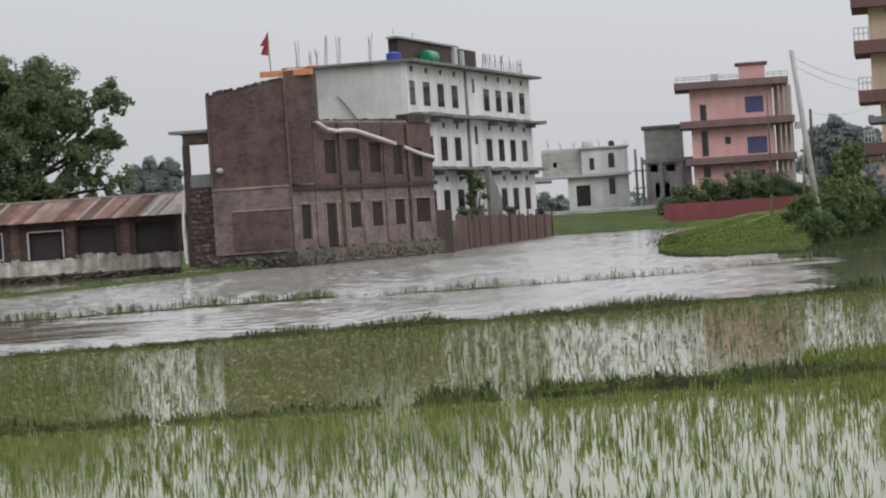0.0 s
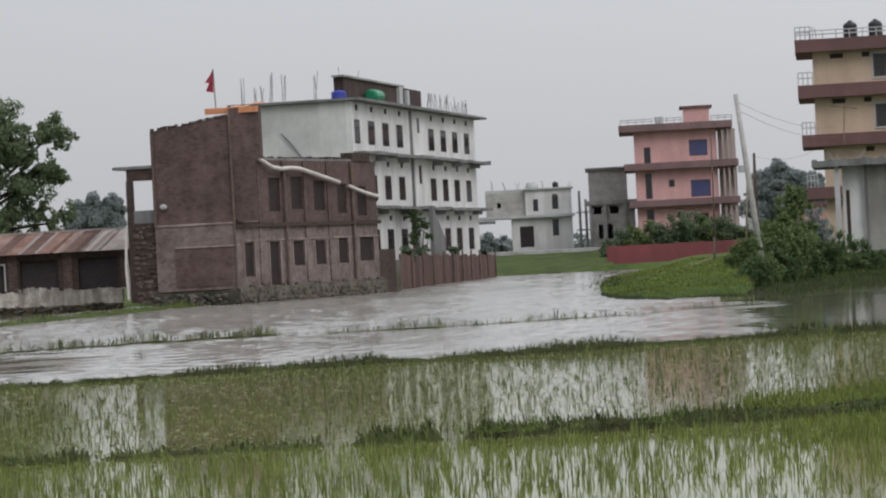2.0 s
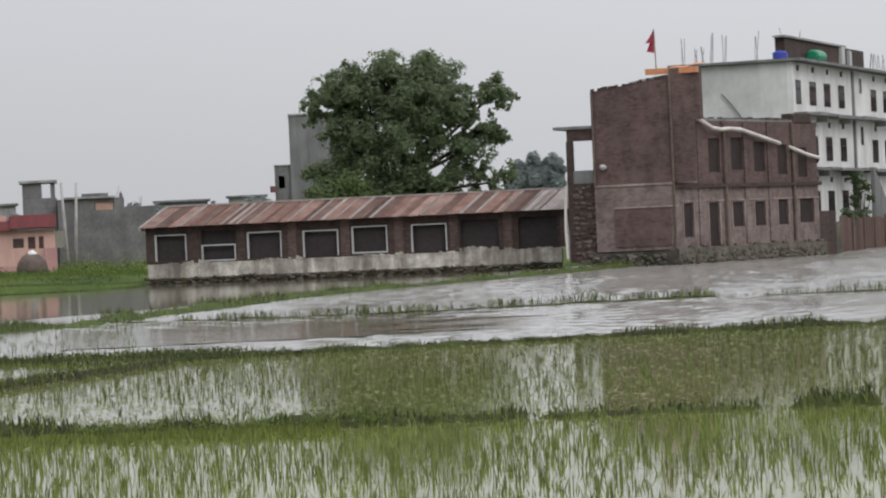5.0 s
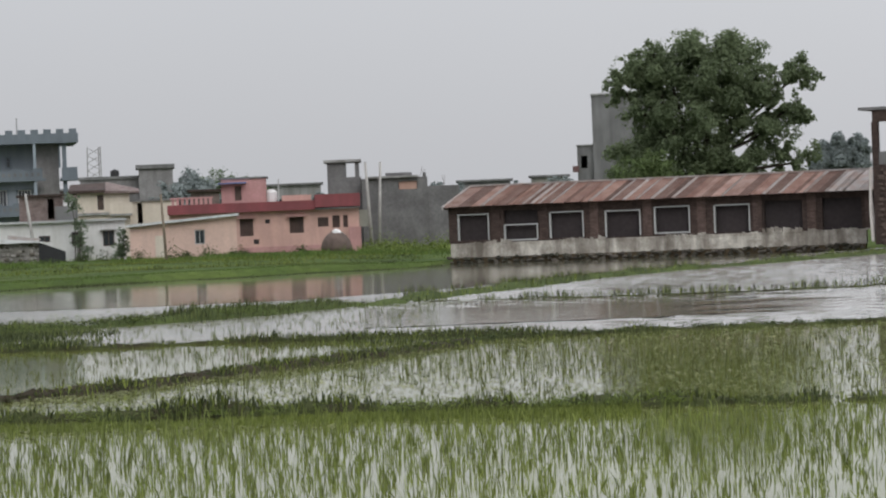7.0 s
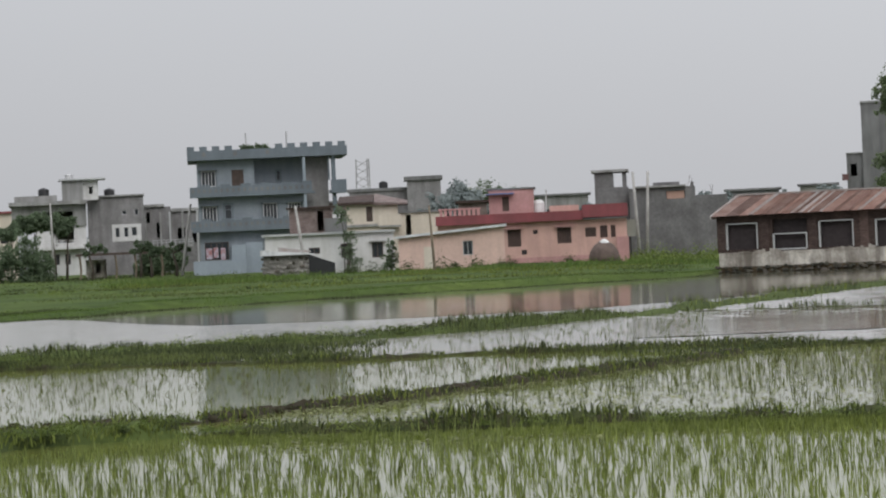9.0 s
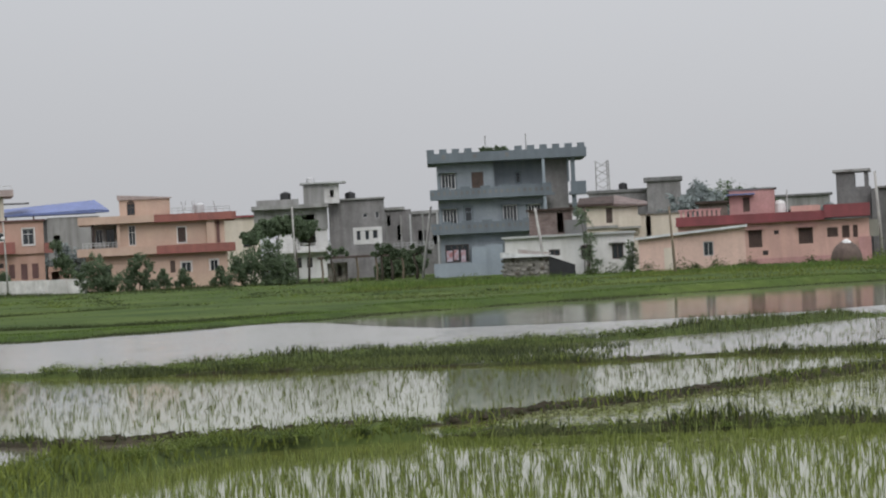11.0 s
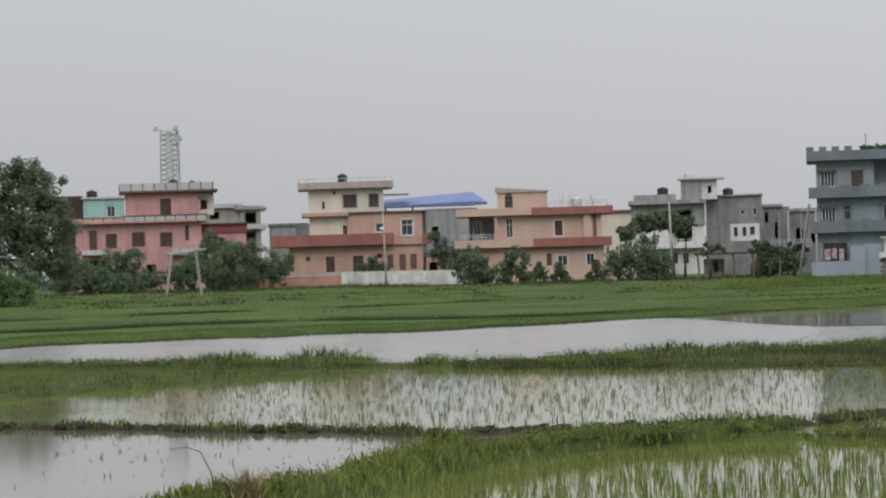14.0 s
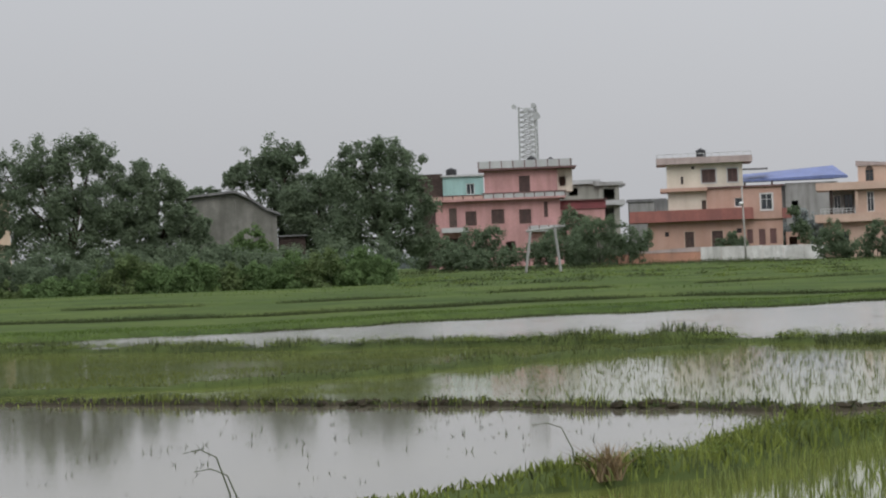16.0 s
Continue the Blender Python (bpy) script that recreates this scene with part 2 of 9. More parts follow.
M = {
    "soil": mat("soil", (0.10, 0.075, 0.045), (0.065, 0.05, 0.03), 0.95, 0.8, 8, 0.6),
    "path": mat("trodden_earth", (0.2, 0.195, 0.11), (0.13, 0.135, 0.065), 0.95, 0.8, 8, 0.5, spec=0.1),
    "mud": mat("wet_mud", (0.052, 0.045, 0.03), (0.03, 0.026, 0.018), 0.9, 1.2, 8, 0.8, spec=0.1),
    "meadow": mat("meadow", (0.078, 0.11, 0.025), (0.038, 0.066, 0.015), 0.95, 0.11, 1.4, 0.7, spec=0.1, grit=0.3),
    "bank": mat("grassy_bank", (0.055, 0.068, 0.024), (0.038, 0.036, 0.02), 0.95, 1.6, 9, 0.6, spec=0.1),
    "verge": mat("green_verge", (0.07, 0.095, 0.028), (0.045, 0.06, 0.022), 0.95, 0.7, 5, 0.6, spec=0.1),
    "blade": mat("grass_blade", (0.155, 0.188, 0.038), (0.108, 0.138, 0.03), 0.7, 0.25, 3, 0, island=0.45, trans=0.3),
    "dark_blade": mat("dark_grass_blade", (0.058, 0.075, 0.026), (0.042, 0.055, 0.02), 0.75, 0.4, 3, 0, island=0.45, trans=0.25),
    "dry_blade": mat("dry_grass_blade", (0.22, 0.16, 0.09), (0.14, 0.10, 0.06), 0.8, 0.6, 5, 0, island=0.4),
    "marsh": mat("marsh_blade", (0.115, 0.14, 0.045), (0.088, 0.112, 0.036), 0.75, 0.25, 3, 0, island=0.3, trans=0.3),
    "turf": mat("meadow_turf_blade", (0.108, 0.165, 0.036), (0.075, 0.12, 0.027), 0.8, 0.24, 2, 0, island=0.25, trans=0.25),
    "weed": mat("weed_leaf", (0.145, 0.19, 0.042), (0.1, 0.14, 0.032), 0.7, 0.6, 3, 0, island=0.4, trans=0.3),
    "weed_dark": mat("dark_weed_leaf", (0.06, 0.082, 0.026), (0.042, 0.06, 0.02), 0.75, 0.6, 3, 0, island=0.4, trans=0.25),
    "rice_far": mat("thin_rice_blade", (0.115, 0.132, 0.046), (0.085, 0.1, 0.037), 0.65, 0.15, 2, 0, island=0.4, trans=0.3),
    "scum": mat("floating_weed", (0.16, 0.17, 0.075), (0.12, 0.135, 0.055), 0.8, 0.8, 6, 0, island=0.4),
    "rice": mat("rice_blade", (0.17, 0.205, 0.057), (0.12, 0.15, 0.045), 0.6, 0.15, 2, 0, island=0.45, trans=0.35),
    "water": water_mat("calm_field_water", (0.13, 0.146, 0.036), 0.05, 0.0014, (5.0, 5.0, 5.0)),
    "water_pale": water_mat("pale_field_water", (0.13, 0.12, 0.085), 0.06, 0.0007, (2.2, 2.2, 2.2)),
    "strip": water_mat("half_calm_flood_water", (0.15, 0.145, 0.105), 0.08, 0.008, (2.4, 1.2, 1.0)),
    "flood": water_mat("rippled_flood_water", (0.27, 0.26, 0.235), 0.12, 0.01, (2.6, 1.1, 1.5)),
    "pond": water_mat("pond_water", (0.20, 0.195, 0.17), 0.17, 0.022, (1.4, 1.4, 1.4)),
    "lee": water_mat("sheltered_water", (0.13, 0.125, 0.09), 0.05, 0.004, (1.4, 1.4, 1.4)),
    "leaf": mat("tree_leaf", (0.195, 0.24, 0.135), (0.16, 0.202, 0.115), 0.8, 0.35, 2, 0, island=0.2, trans=0.55, spec=0.1),
    "leaf_dark": mat("dark_leaf", (0.16, 0.205, 0.13), (0.132, 0.175, 0.11), 0.8, 0.35, 2, 0, island=0.2, trans=0.5, spec=0.1),
    "leaf_bush": mat("bush_leaf", (0.155, 0.205, 0.085), (0.115, 0.16, 0.068), 0.7, 0.5, 2, 0, island=0.3, trans=0.5, spec=0.1),
    "leaf_hedge": mat("hedge_leaf", (0.15, 0.225, 0.09), (0.12, 0.185, 0.075), 0.8, 0.5, 2, 0, island=0.2, trans=0.5, spec=0.1),
    "leaf_bank": mat("bank_shrub_leaf", (0.098, 0.142, 0.062), (0.075, 0.112, 0.05), 0.8, 0.5, 2, 0, island=0.25, trans=0.45, spec=0.1),
    "leaf_garden": mat("hazy_garden_leaf", (0.155, 0.205, 0.125), (0.128, 0.172, 0.105), 0.85, 0.4, 2, 0, island=0.15, trans=0.5, spec=0.05),
    # distance haze is put into this pale bluish leaf colour
    "leaf_hazy_pale": mat("hazy_pale_leaf", (0.26, 0.295, 0.288), (0.235, 0.268, 0.262), 0.9, 0.2, 2, 0, island=0.06, trans=0.4, spec=0.05),
    "bark": mat("bark", (0.075, 0.062, 0.048), (0.05, 0.042, 0.033), 0.95, 3, 12, 0.6),
    "brick": brick_mat("old_brick", (0.142, 0.094, 0.087), (0.108, 0.074, 0.069), (0.5, 0.46, 0.44), (0.054, 0.042, 0.039), (0.168, 0.12, 0.111)),
    "brick_pale": brick_mat("plastered_brick", (0.222, 0.174, 0.163), (0.152, 0.116, 0.108), (0.7, 0.65, 0.62), (0.078, 0.06, 0.054), (0.29, 0.24, 0.225)),
    "plaster_worn": mat("worn_pink_plaster", (0.36, 0.285, 0.26), (0.2, 0.15, 0.135), 0.92, 1.1, 6, 0.1, 0.5, (0.11, 0.085, 0.075)),
    "brick_dark": brick_mat("dark_brick", (0.095, 0.067, 0.059), (0.072, 0.052, 0.047), (0.6, 0.55, 0.5), (0.03, 0.025, 0.022)),
    "brick_red": brick_mat("red_brick", (0.15, 0.105, 0.094), (0.105, 0.076, 0.07), (0.6, 0.55, 0.5), (0.07, 0.05, 0.04)),
    "stone": mat("rubble_stone", (0.11, 0.096, 0.082), (0.055, 0.056, 0.04), 0.95, 1.5, 9, 0.6, rnd=0.4),
    "rubble_brown": mat("brown_rubble", (0.105, 0.08, 0.068), (0.06, 0.045, 0.038), 0.95, 1.5, 9, 0.6, rnd=0.45),
    "barn_wall": mat("stained_barn_plaster", (0.25, 0.243, 0.22), (0.165, 0.162, 0.145), 0.95, 0.8, 5, 0.1, 0.55, (0.10, 0.10, 0.085), grit=0.1),
    "mauve": mat("bare_block_wall", (0.265, 0.258, 0.258), (0.205, 0.2, 0.2), 0.92, 0.8, 5, 0.05, 0.4, (0.1, 0.09, 0.09), grit=0.12),
    "blue_wall": mat("blue_house_wall", (0.262, 0.296, 0.324), (0.222, 0.252, 0.278), 0.85, 0.6, 5, 0.05, 0.4, (0.17, 0.19, 0.21), grit=0.08),
    "stone_pale": mat("pale_field_stone", (0.27, 0.255, 0.235), (0.17, 0.165, 0.15), 0.95, 1.5, 9, 0.5, rnd=0.4),
    "hut_pink": mat("faded_pink_paint", (0.64, 0.46, 0.395), (0.57, 0.41, 0.35), 0.85, 0.6, 5, 0.03, 0.35, (0.4, 0.29, 0.25), grit=0.06),
    "fascia": mat("dusty_pink_fascia", (0.43, 0.35, 0.33), (0.36, 0.295, 0.28), 0.85, 0.6, 5, 0.03, 0.45, (0.22, 0.18, 0.17), grit=0.06),
    "terracotta": mat("terracotta_paint", (0.31, 0.125, 0.105), (0.25, 0.105, 0.09), 0.85, 0.6, 5, 0.03, 0.4, (0.16, 0.08, 0.075), grit=0.08),
    "wall_orange": mat("weathered_orange_plaster", (0.48, 0.25, 0.175), (0.40, 0.215, 0.155), 0.9, 0.6, 5, 0.05, 0.4, (0.26, 0.16, 0.12), grit=0.08),
    "wall_white": mat("stained_whitewash", (0.66, 0.655, 0.64), (0.48, 0.475, 0.46), 0.9, 0.9, 5, 0.05, 0.55, (0.26, 0.25, 0.23), grit=0.08),
    "cement": mat("bare_cement", (0.34, 0.34, 0.33), (0.26, 0.26, 0.255), 0.9, 0.5, 4, 0.05, 0.55, (0.14, 0.135, 0.125), grit=0.05),
    "plaster_grey": mat("damp_grey_plaster", (0.345, 0.335, 0.315), (0.265, 0.257, 0.242), 0.9, 0.5, 5, 0.04, 0.55, (0.16, 0.15, 0.13), grit=0.08),
    "block_grey": mat("bare_grey_blockwork", (0.185, 0.182, 0.182), (0.128, 0.125, 0.126), 0.93, 0.7, 5, 0.06, 0.3, (0.09, 0.085, 0.082), grit=0.16),
    "cement_dark": mat("weathered_cement", (0.21, 0.21, 0.21), (0.155, 0.155, 0.155), 0.92, 0.5, 4, 0.05, 0.5, (0.075, 0.075, 0.072), grit=0.05),
    "plaster_light": mat("pale_plaster", (0.60, 0.60, 0.595), (0.43, 0.43, 0.425), 0.9, 0.5, 3, 0.03, 0.3, (0.33, 0.33, 0.325), grit=0.05),
    "plaster": mat("grey_plaster", (0.47, 0.48, 0.48), (0.38, 0.39, 0.39), 0.9, 0.35, 5, 0.03, 0.3, (0.30, 0.30, 0.29), grit=0.05),
    "white": mat("white_paint", (0.70, 0.695, 0.69), (0.57, 0.565, 0.56), 0.8, 0.5, 5, 0.03, 0.5, (0.42, 0.41, 0.39), grit=0.05),
    "white_old": mat("old_whitewash", (0.62, 0.59, 0.53), (0.33, 0.30, 0.26), 0.95, 1.5, 9, 0.5, 0.9, (0.13, 0.112, 0.092), grit=0.2),
    "pink": mat("pink_paint", (0.52, 0.295, 0.285), (0.42, 0.24, 0.235), 0.8, 0.5, 5, 0.03, 0.4, (0.30, 0.165, 0.15), grit=0.08),
    "pink_fresh": mat("fresh_pink_paint", (0.62, 0.37, 0.355), (0.53, 0.31, 0.30), 0.8, 0.5, 5, 0.03, 0.25, (0.38, 0.22, 0.2), grit=0.06),
    "pink_pale": mat("pale_pink_paint", (0.60, 0.38, 0.33), (0.52, 0.33, 0.285), 0.8, 0.5, 5, 0.03, 0.3, (0.33, 0.22, 0.19), grit=0.05),
    "orange": mat("orange_paint", (0.475, 0.31, 0.25), (0.415, 0.27, 0.22), 0.8, 0.5, 5, 0.03, 0.25, (0.36, 0.2, 0.14), grit=0.05),
    "peach": mat("peach_paint", (0.525, 0.385, 0.31), (0.46, 0.335, 0.27), 0.8, 0.5, 5, 0.03, 0.25, (0.4, 0.27, 0.19), grit=0.05),
    "cream": mat("cream_paint", (0.62, 0.56, 0.475), (0.56, 0.505, 0.43), 0.8, 0.5, 5, 0.03, 0.25, (0.38, 0.32, 0.24), grit=0.05),
    "tan": mat("tan_paint", (0.56, 0.43, 0.325), (0.49, 0.38, 0.29), 0.8, 0.5, 5, 0.03, 0.25, (0.36, 0.27, 0.19), grit=0.05),
    "maroon": mat("maroon_paint", (0.165, 0.09, 0.087), (0.13, 0.074, 0.072), 0.75, 0.5, 5, 0.03, 0.3, (0.08, 0.05, 0.045), grit=0.05),
    "slab_mauve": mat("dusty_maroon_slab", (0.225, 0.145, 0.145), (0.175, 0.115, 0.115), 0.85, 0.6, 5, 0.03, 0.4, (0.12, 0.08, 0.08), grit=0.08),
    "red": mat("red_oxide_paint", (0.245, 0.07, 0.078), (0.188, 0.06, 0.066), 0.75, 0.5, 5, 0.03, 0.3, (0.13, 0.05, 0.05), grit=0.05),
    "blue": mat("blue_grey_paint", (0.16, 0.188, 0.212), (0.136, 0.16, 0.181), 0.8, 0.5, 5, 0.03, 0.35, (0.095, 0.11, 0.125), grit=0.05),
    "blue_pale": mat("pale_blue_paint", (0.29, 0.333, 0.375), (0.25, 0.29, 0.328), 0.8, 0.5, 5, 0.03, 0.3, (0.2, 0.23, 0.25), grit=0.05),
    "turquoise": mat("turquoise_paint", (0.33, 0.50, 0.48), (0.29, 0.45, 0.435), 0.8, 0.5, 5, 0.03, 0.2, grit=0.05),
    "green_grey": mat("green_grey_paint", (0.30, 0.30, 0.265), (0.24, 0.24, 0.21), 0.85, 0.5, 5, 0.03, 0.4, grit=0.05),
    "sheet_blue": mat("blue_roof_sheet", (0.14, 0.18, 0.36), (0.12, 0.155, 0.31), 0.5, 0.5, 5, 0.1, 0.15),
    "sheet_rust": mat("rusted_sheet", (0.112, 0.058, 0.045), (0.145, 0.082, 0.064), 0.75, 0.9, 6, 0.2, 0.35, (0.23, 0.165, 0.14), rnd=0.5),
    "sheet_faded": mat("faded_rusty_sheet", (0.205, 0.125, 0.102), (0.15, 0.085, 0.067), 0.7, 0.9, 6, 0.2, 0.45, (0.28, 0.21, 0.185), rnd=0.3),
    "sheet_zinc": mat("weathered_zinc_sheet", (0.36, 0.34, 0.33), (0.29, 0.26, 0.245), 0.6, 0.8, 6, 0.2, 0.45, (0.26, 0.15, 0.11), rnd=0.15),
    "sheet_white": mat("pale_roof_sheet", (0.62, 0.63, 0.64), (0.5, 0.51, 0.52), 0.55, 0.6, 5, 0.1, 0.2),
    "panel": mat("brown_fence_sheet", (0.125, 0.074, 0.064), (0.095, 0.058, 0.051), 0.75, 0.6, 6, 0.2, 0.4, rnd=0.25),
    "wood": mat("dark_wood", (0.10, 0.072, 0.06), (0.07, 0.052, 0.045), 0.7, 2, 14, 0.2),
    "bamboo": mat("weathered_wood", (0.22, 0.18, 0.13), (0.15, 0.12, 0.09), 0.85, 2, 14, 0.2),
    "shutter": mat("opening_shade_colour", (0.034, 0.024, 0.022), (0.024, 0.018, 0.017), 0.85, 1.5, 8, 0.1),
    "shutter_brown": mat("closed_brown_shutter", (0.085, 0.052, 0.047), (0.06, 0.04, 0.037), 0.7, 2, 10, 0.1),
    "dark": mat("interior_shade_colour", (0.05, 0.041, 0.042), (0.038, 0.032, 0.033), 0.95, 0.7, 5, 0.0),
    "bar": mat("weathered_steel_bar", (0.27, 0.25, 0.245), (0.22, 0.20, 0.195), 0.7, 2, 10, 0.0),
    "iron": mat("rusty_iron", (0.14, 0.10, 0.08), (0.09, 0.07, 0.06), 0.7, 2, 10, 0.1),
    "galv": mat("galvanised_steel", (0.50, 0.50, 0.50), (0.40, 0.40, 0.41), 0.5, 1, 8, 0.05, metal=0.4),
    "pole": mat("pole_concrete", (0.40, 0.39, 0.37), (0.30, 0.29, 0.275), 0.9, 1.5, 10, 0.2),
    "black": mat("black_plastic", (0.025, 0.026, 0.028), (0.018, 0.018, 0.02), 0.45, 1, 5, 0),
    "tank_blue": mat("blue_plastic", (0.035, 0.05, 0.33), (0.03, 0.045, 0.28), 0.4, 1, 5, 0),
    "tank_green": mat("green_plastic", (0.02, 0.23, 0.12), (0.016, 0.19, 0.10), 0.4, 1, 5, 0),
    "tarp": mat("orange_tarpaulin", (0.58, 0.25, 0.125), (0.47, 0.2, 0.1), 0.6, 1.2, 6, 0.3),
    "cloth_red": mat("red_cloth", (0.30, 0.035, 0.06), (0.24, 0.03, 0.05), 0.85, 2, 12, 0.1),
    "cloth": mat("hung_cloth", (0.42, 0.40, 0.46), (0.30, 0.12, 0.12), 0.9, 3.0, 12, 0.1),
    "hose": mat("pale_hose", (0.60, 0.56, 0.53), (0.50, 0.46, 0.43), 0.6, 1, 8, 0.05),
    "straw": mat("old_straw", (0.14, 0.105, 0.09), (0.10, 0.075, 0.066), 0.95, 2, 14, 0.8),
    "glass": glass_mat("window_glass", (0.025, 0.03, 0.035)),
    "glass_blue": glass_mat("blue_window_glass", (0.06, 0.085, 0.24)),
}

# ---------------------------------------------------------------- building blocks
RNG = np.random.default_rng(7)


def polar(heading, dist, z=0.0):
    """A place seen from the camera's stand at that heading and distance."""
    a = radians(heading)
    return Vector((dist * math.sin(a), dist * math.cos(a), z))


class Geo:
    """Gathers vertices and faces for one mesh."""

    def __init__(self):
        self.v, self.f = [], []

    def face(self, *pts):
        k = len(self.v)
        self.v.extend(tuple(p) for p in pts)
        self.f.append(tuple(range(k, k + len(pts))))
        return self

    def box(self, x0, x1, y0, y1, z0, z1):
        k = len(self.v)
        self.v.extend((x, y, z) for z in (z0, z1) for x, y in ((x0, y0), (x1, y0), (x1, y1), (x0, y1)))
        for q in ((3, 2, 1, 0), (4, 5, 6, 7), (0, 1, 5, 4), (1, 2, 6, 5), (2, 3, 7, 6), (3, 0, 4, 7)):
            self.f.append(tuple(k + i for i in q))
        return self

    def prism(self, outline, z0, z1):
        """An upright prism on a counter-clockwise outline of (x, y); z1 may be a list, one height a corner."""
        n, k = len(outline), len(self.v)
        tops = z1 if isinstance(z1, (list, tuple)) else [z1] * n
        self.v.extend((x, y, z0) for x, y in outline)
        self.v.extend((x, y, t) for (x, y), t in zip(outline, tops))
        self.f.append(tuple(k + i for i in reversed(range(n))))
        self.f.append(tuple(k + n + i for i in range(n)))
        for i in range(n):
            j = (i + 1) % n
            self.f.append((k + i, k + j, k + n + j, k + n + i))
        return self

    def tube(self, pts, radii, sides=8, cap=True):
        """A round bar along points, with a radius at each."""
        pts = [Vector(p) for p in pts]
        if isinstance(radii, (int, float)):
            radii = [radii] * len(pts)
        k = len(self.v)
        for i, p in enumerate(pts):
            d = (pts[min(i + 1, len(pts) - 1)] - pts[max(i - 1, 0)]).normalized()
            s = d.cross(Vector((0, 0, 1)) if abs(d.z) < 0.9 else Vector((1, 0, 0))).normalized()
            q = d.cross(s)
            for j in range(sides):
                a = 2 * math.pi * j / sides
                self.v.append(tuple(p + (s * math.cos(a) + q * math.sin(a)) * radii[i]))
        for i in range(len(pts) - 1):
            for j in range(sides):
                a, b = k + i * sides + j, k + i * sides + (j + 1) % sides
                self.f.append((a, b, b + sides, a + sides))
        if cap:
            self.f.append(tuple(k + j for j in reversed(range(sides))))
            self.f.append(tuple(k + (len(pts) - 1) * sides + j for j in range(sides)))
        return self

    def lathe(self, x, y, profile, sides=16):
        """A turned body about an upright axis; profile: (radius, z) from bottom to top."""
        k = len(self.v)
        for r, z in profile:
            for j in range(sides):
                a = 2 * math.pi * j / sides
                self.v.append((x + r * math.cos(a), y + r * math.sin(a), z))
        for i in range(len(profile) - 1):
            for j in range(sides):
                a, b = k + i * sides + j, k + i * sides + (j + 1) % sides
                self.f.append((a, b, b + sides, a + sides))
        self.f.append(tuple(k + j for j in reversed(range(sides))))
        self.f.append(tuple(k + (len(profile) - 1) * sides + j for j in range(sides)))
        return self

    def wall(self, x0, x1, z0, z1, y0, thick, holes=()):
        """An upright wall in the x-z plane with rectangular openings (x0, z0, x1, z1) through its thickness."""
        y1 = y0 + thick
        clean = [(max(a, x0), max(b, z0), min(c, x1), min(d, z1)) for a, b, c, d in holes]
        clean = [h for h in clean if h[2] > h[0] + 1e-4 and h[3] > h[1] + 1e-4]
        xs = sorted({round(v, 4) for h in clean for v in (h[0], h[2])} | {round(x0, 4), round(x1, 4)})
        zs = sorted({round(v, 4) for h in clean for v in (h[1], h[3])} | {round(z0, 4), round(z1, 4)})

        def solid(i, j):
            if not (0 <= i < len(xs) - 1 and 0 <= j < len(zs) - 1):
                return False
            cx, cz = (xs[i] + xs[i + 1]) / 2, (zs[j] + zs[j + 1]) / 2
            return not any(a < cx < c and b < cz < d for a, b, c, d in clean)

        for i in range(len(xs) - 1):
            for j in range(len(zs) - 1):
                if not solid(i, j):
                    continue
                a, c, b, d = xs[i], xs[i + 1], zs[j], zs[j + 1]
                self.face((a, y0, b), (c, y0, b), (c, y0, d), (a, y0, d))
                self.face((c, y1, b), (a, y1, b), (a, y1, d), (c, y1, d))
                if not solid(i - 1, j):
                    self.face((a, y1, b), (a, y0, b), (a, y0, d), (a, y1, d))
                if not solid(i + 1, j):
                    self.face((c, y0, b), (c, y1, b), (c, y1, d), (c, y0, d))
                if not solid(i, j - 1):
                    self.face((a, y1, b), (c, y1, b), (c, y0, b), (a, y0, b))
                if not solid(i, j + 1):
                    self.face((a, y0, d), (c, y0, d), (c, y1, d), (a, y1, d))
        return self

    def mesh(self, name, material, smooth=False):
        me = bpy.data.meshes.new(name)
        me.from_pydata(self.v, [], self.f)
        me.materials.append(material)
        if smooth:
            me.polygons.foreach_set("use_smooth", [True] * len(me.polygons))
        me.update()
        return me


def part(name, geo, material, parent, label="", smooth=False):
    """Links one mesh under a thing or under a part."""
    ob = new(name, geo.mesh(name, material, smooth))
    ob.parent = parent
    return tagged(ob, label)


def thing(name, m, label, category, group="", kind=""):
    """An empty top-level thing at a pose, to carry its parts."""
    ob = new(name)
    ob.empty_display_size = 0.3
    ob.matrix_world = m
    return tagged(ob, label, category, group, kind)


def solid_thing(name, geo, material, m, label, category, group="", kind="", smooth=False):
    ob = new(name, geo.mesh(name, material, smooth))
    ob.matrix_world = m
    return tagged(ob, label, category, group, kind)


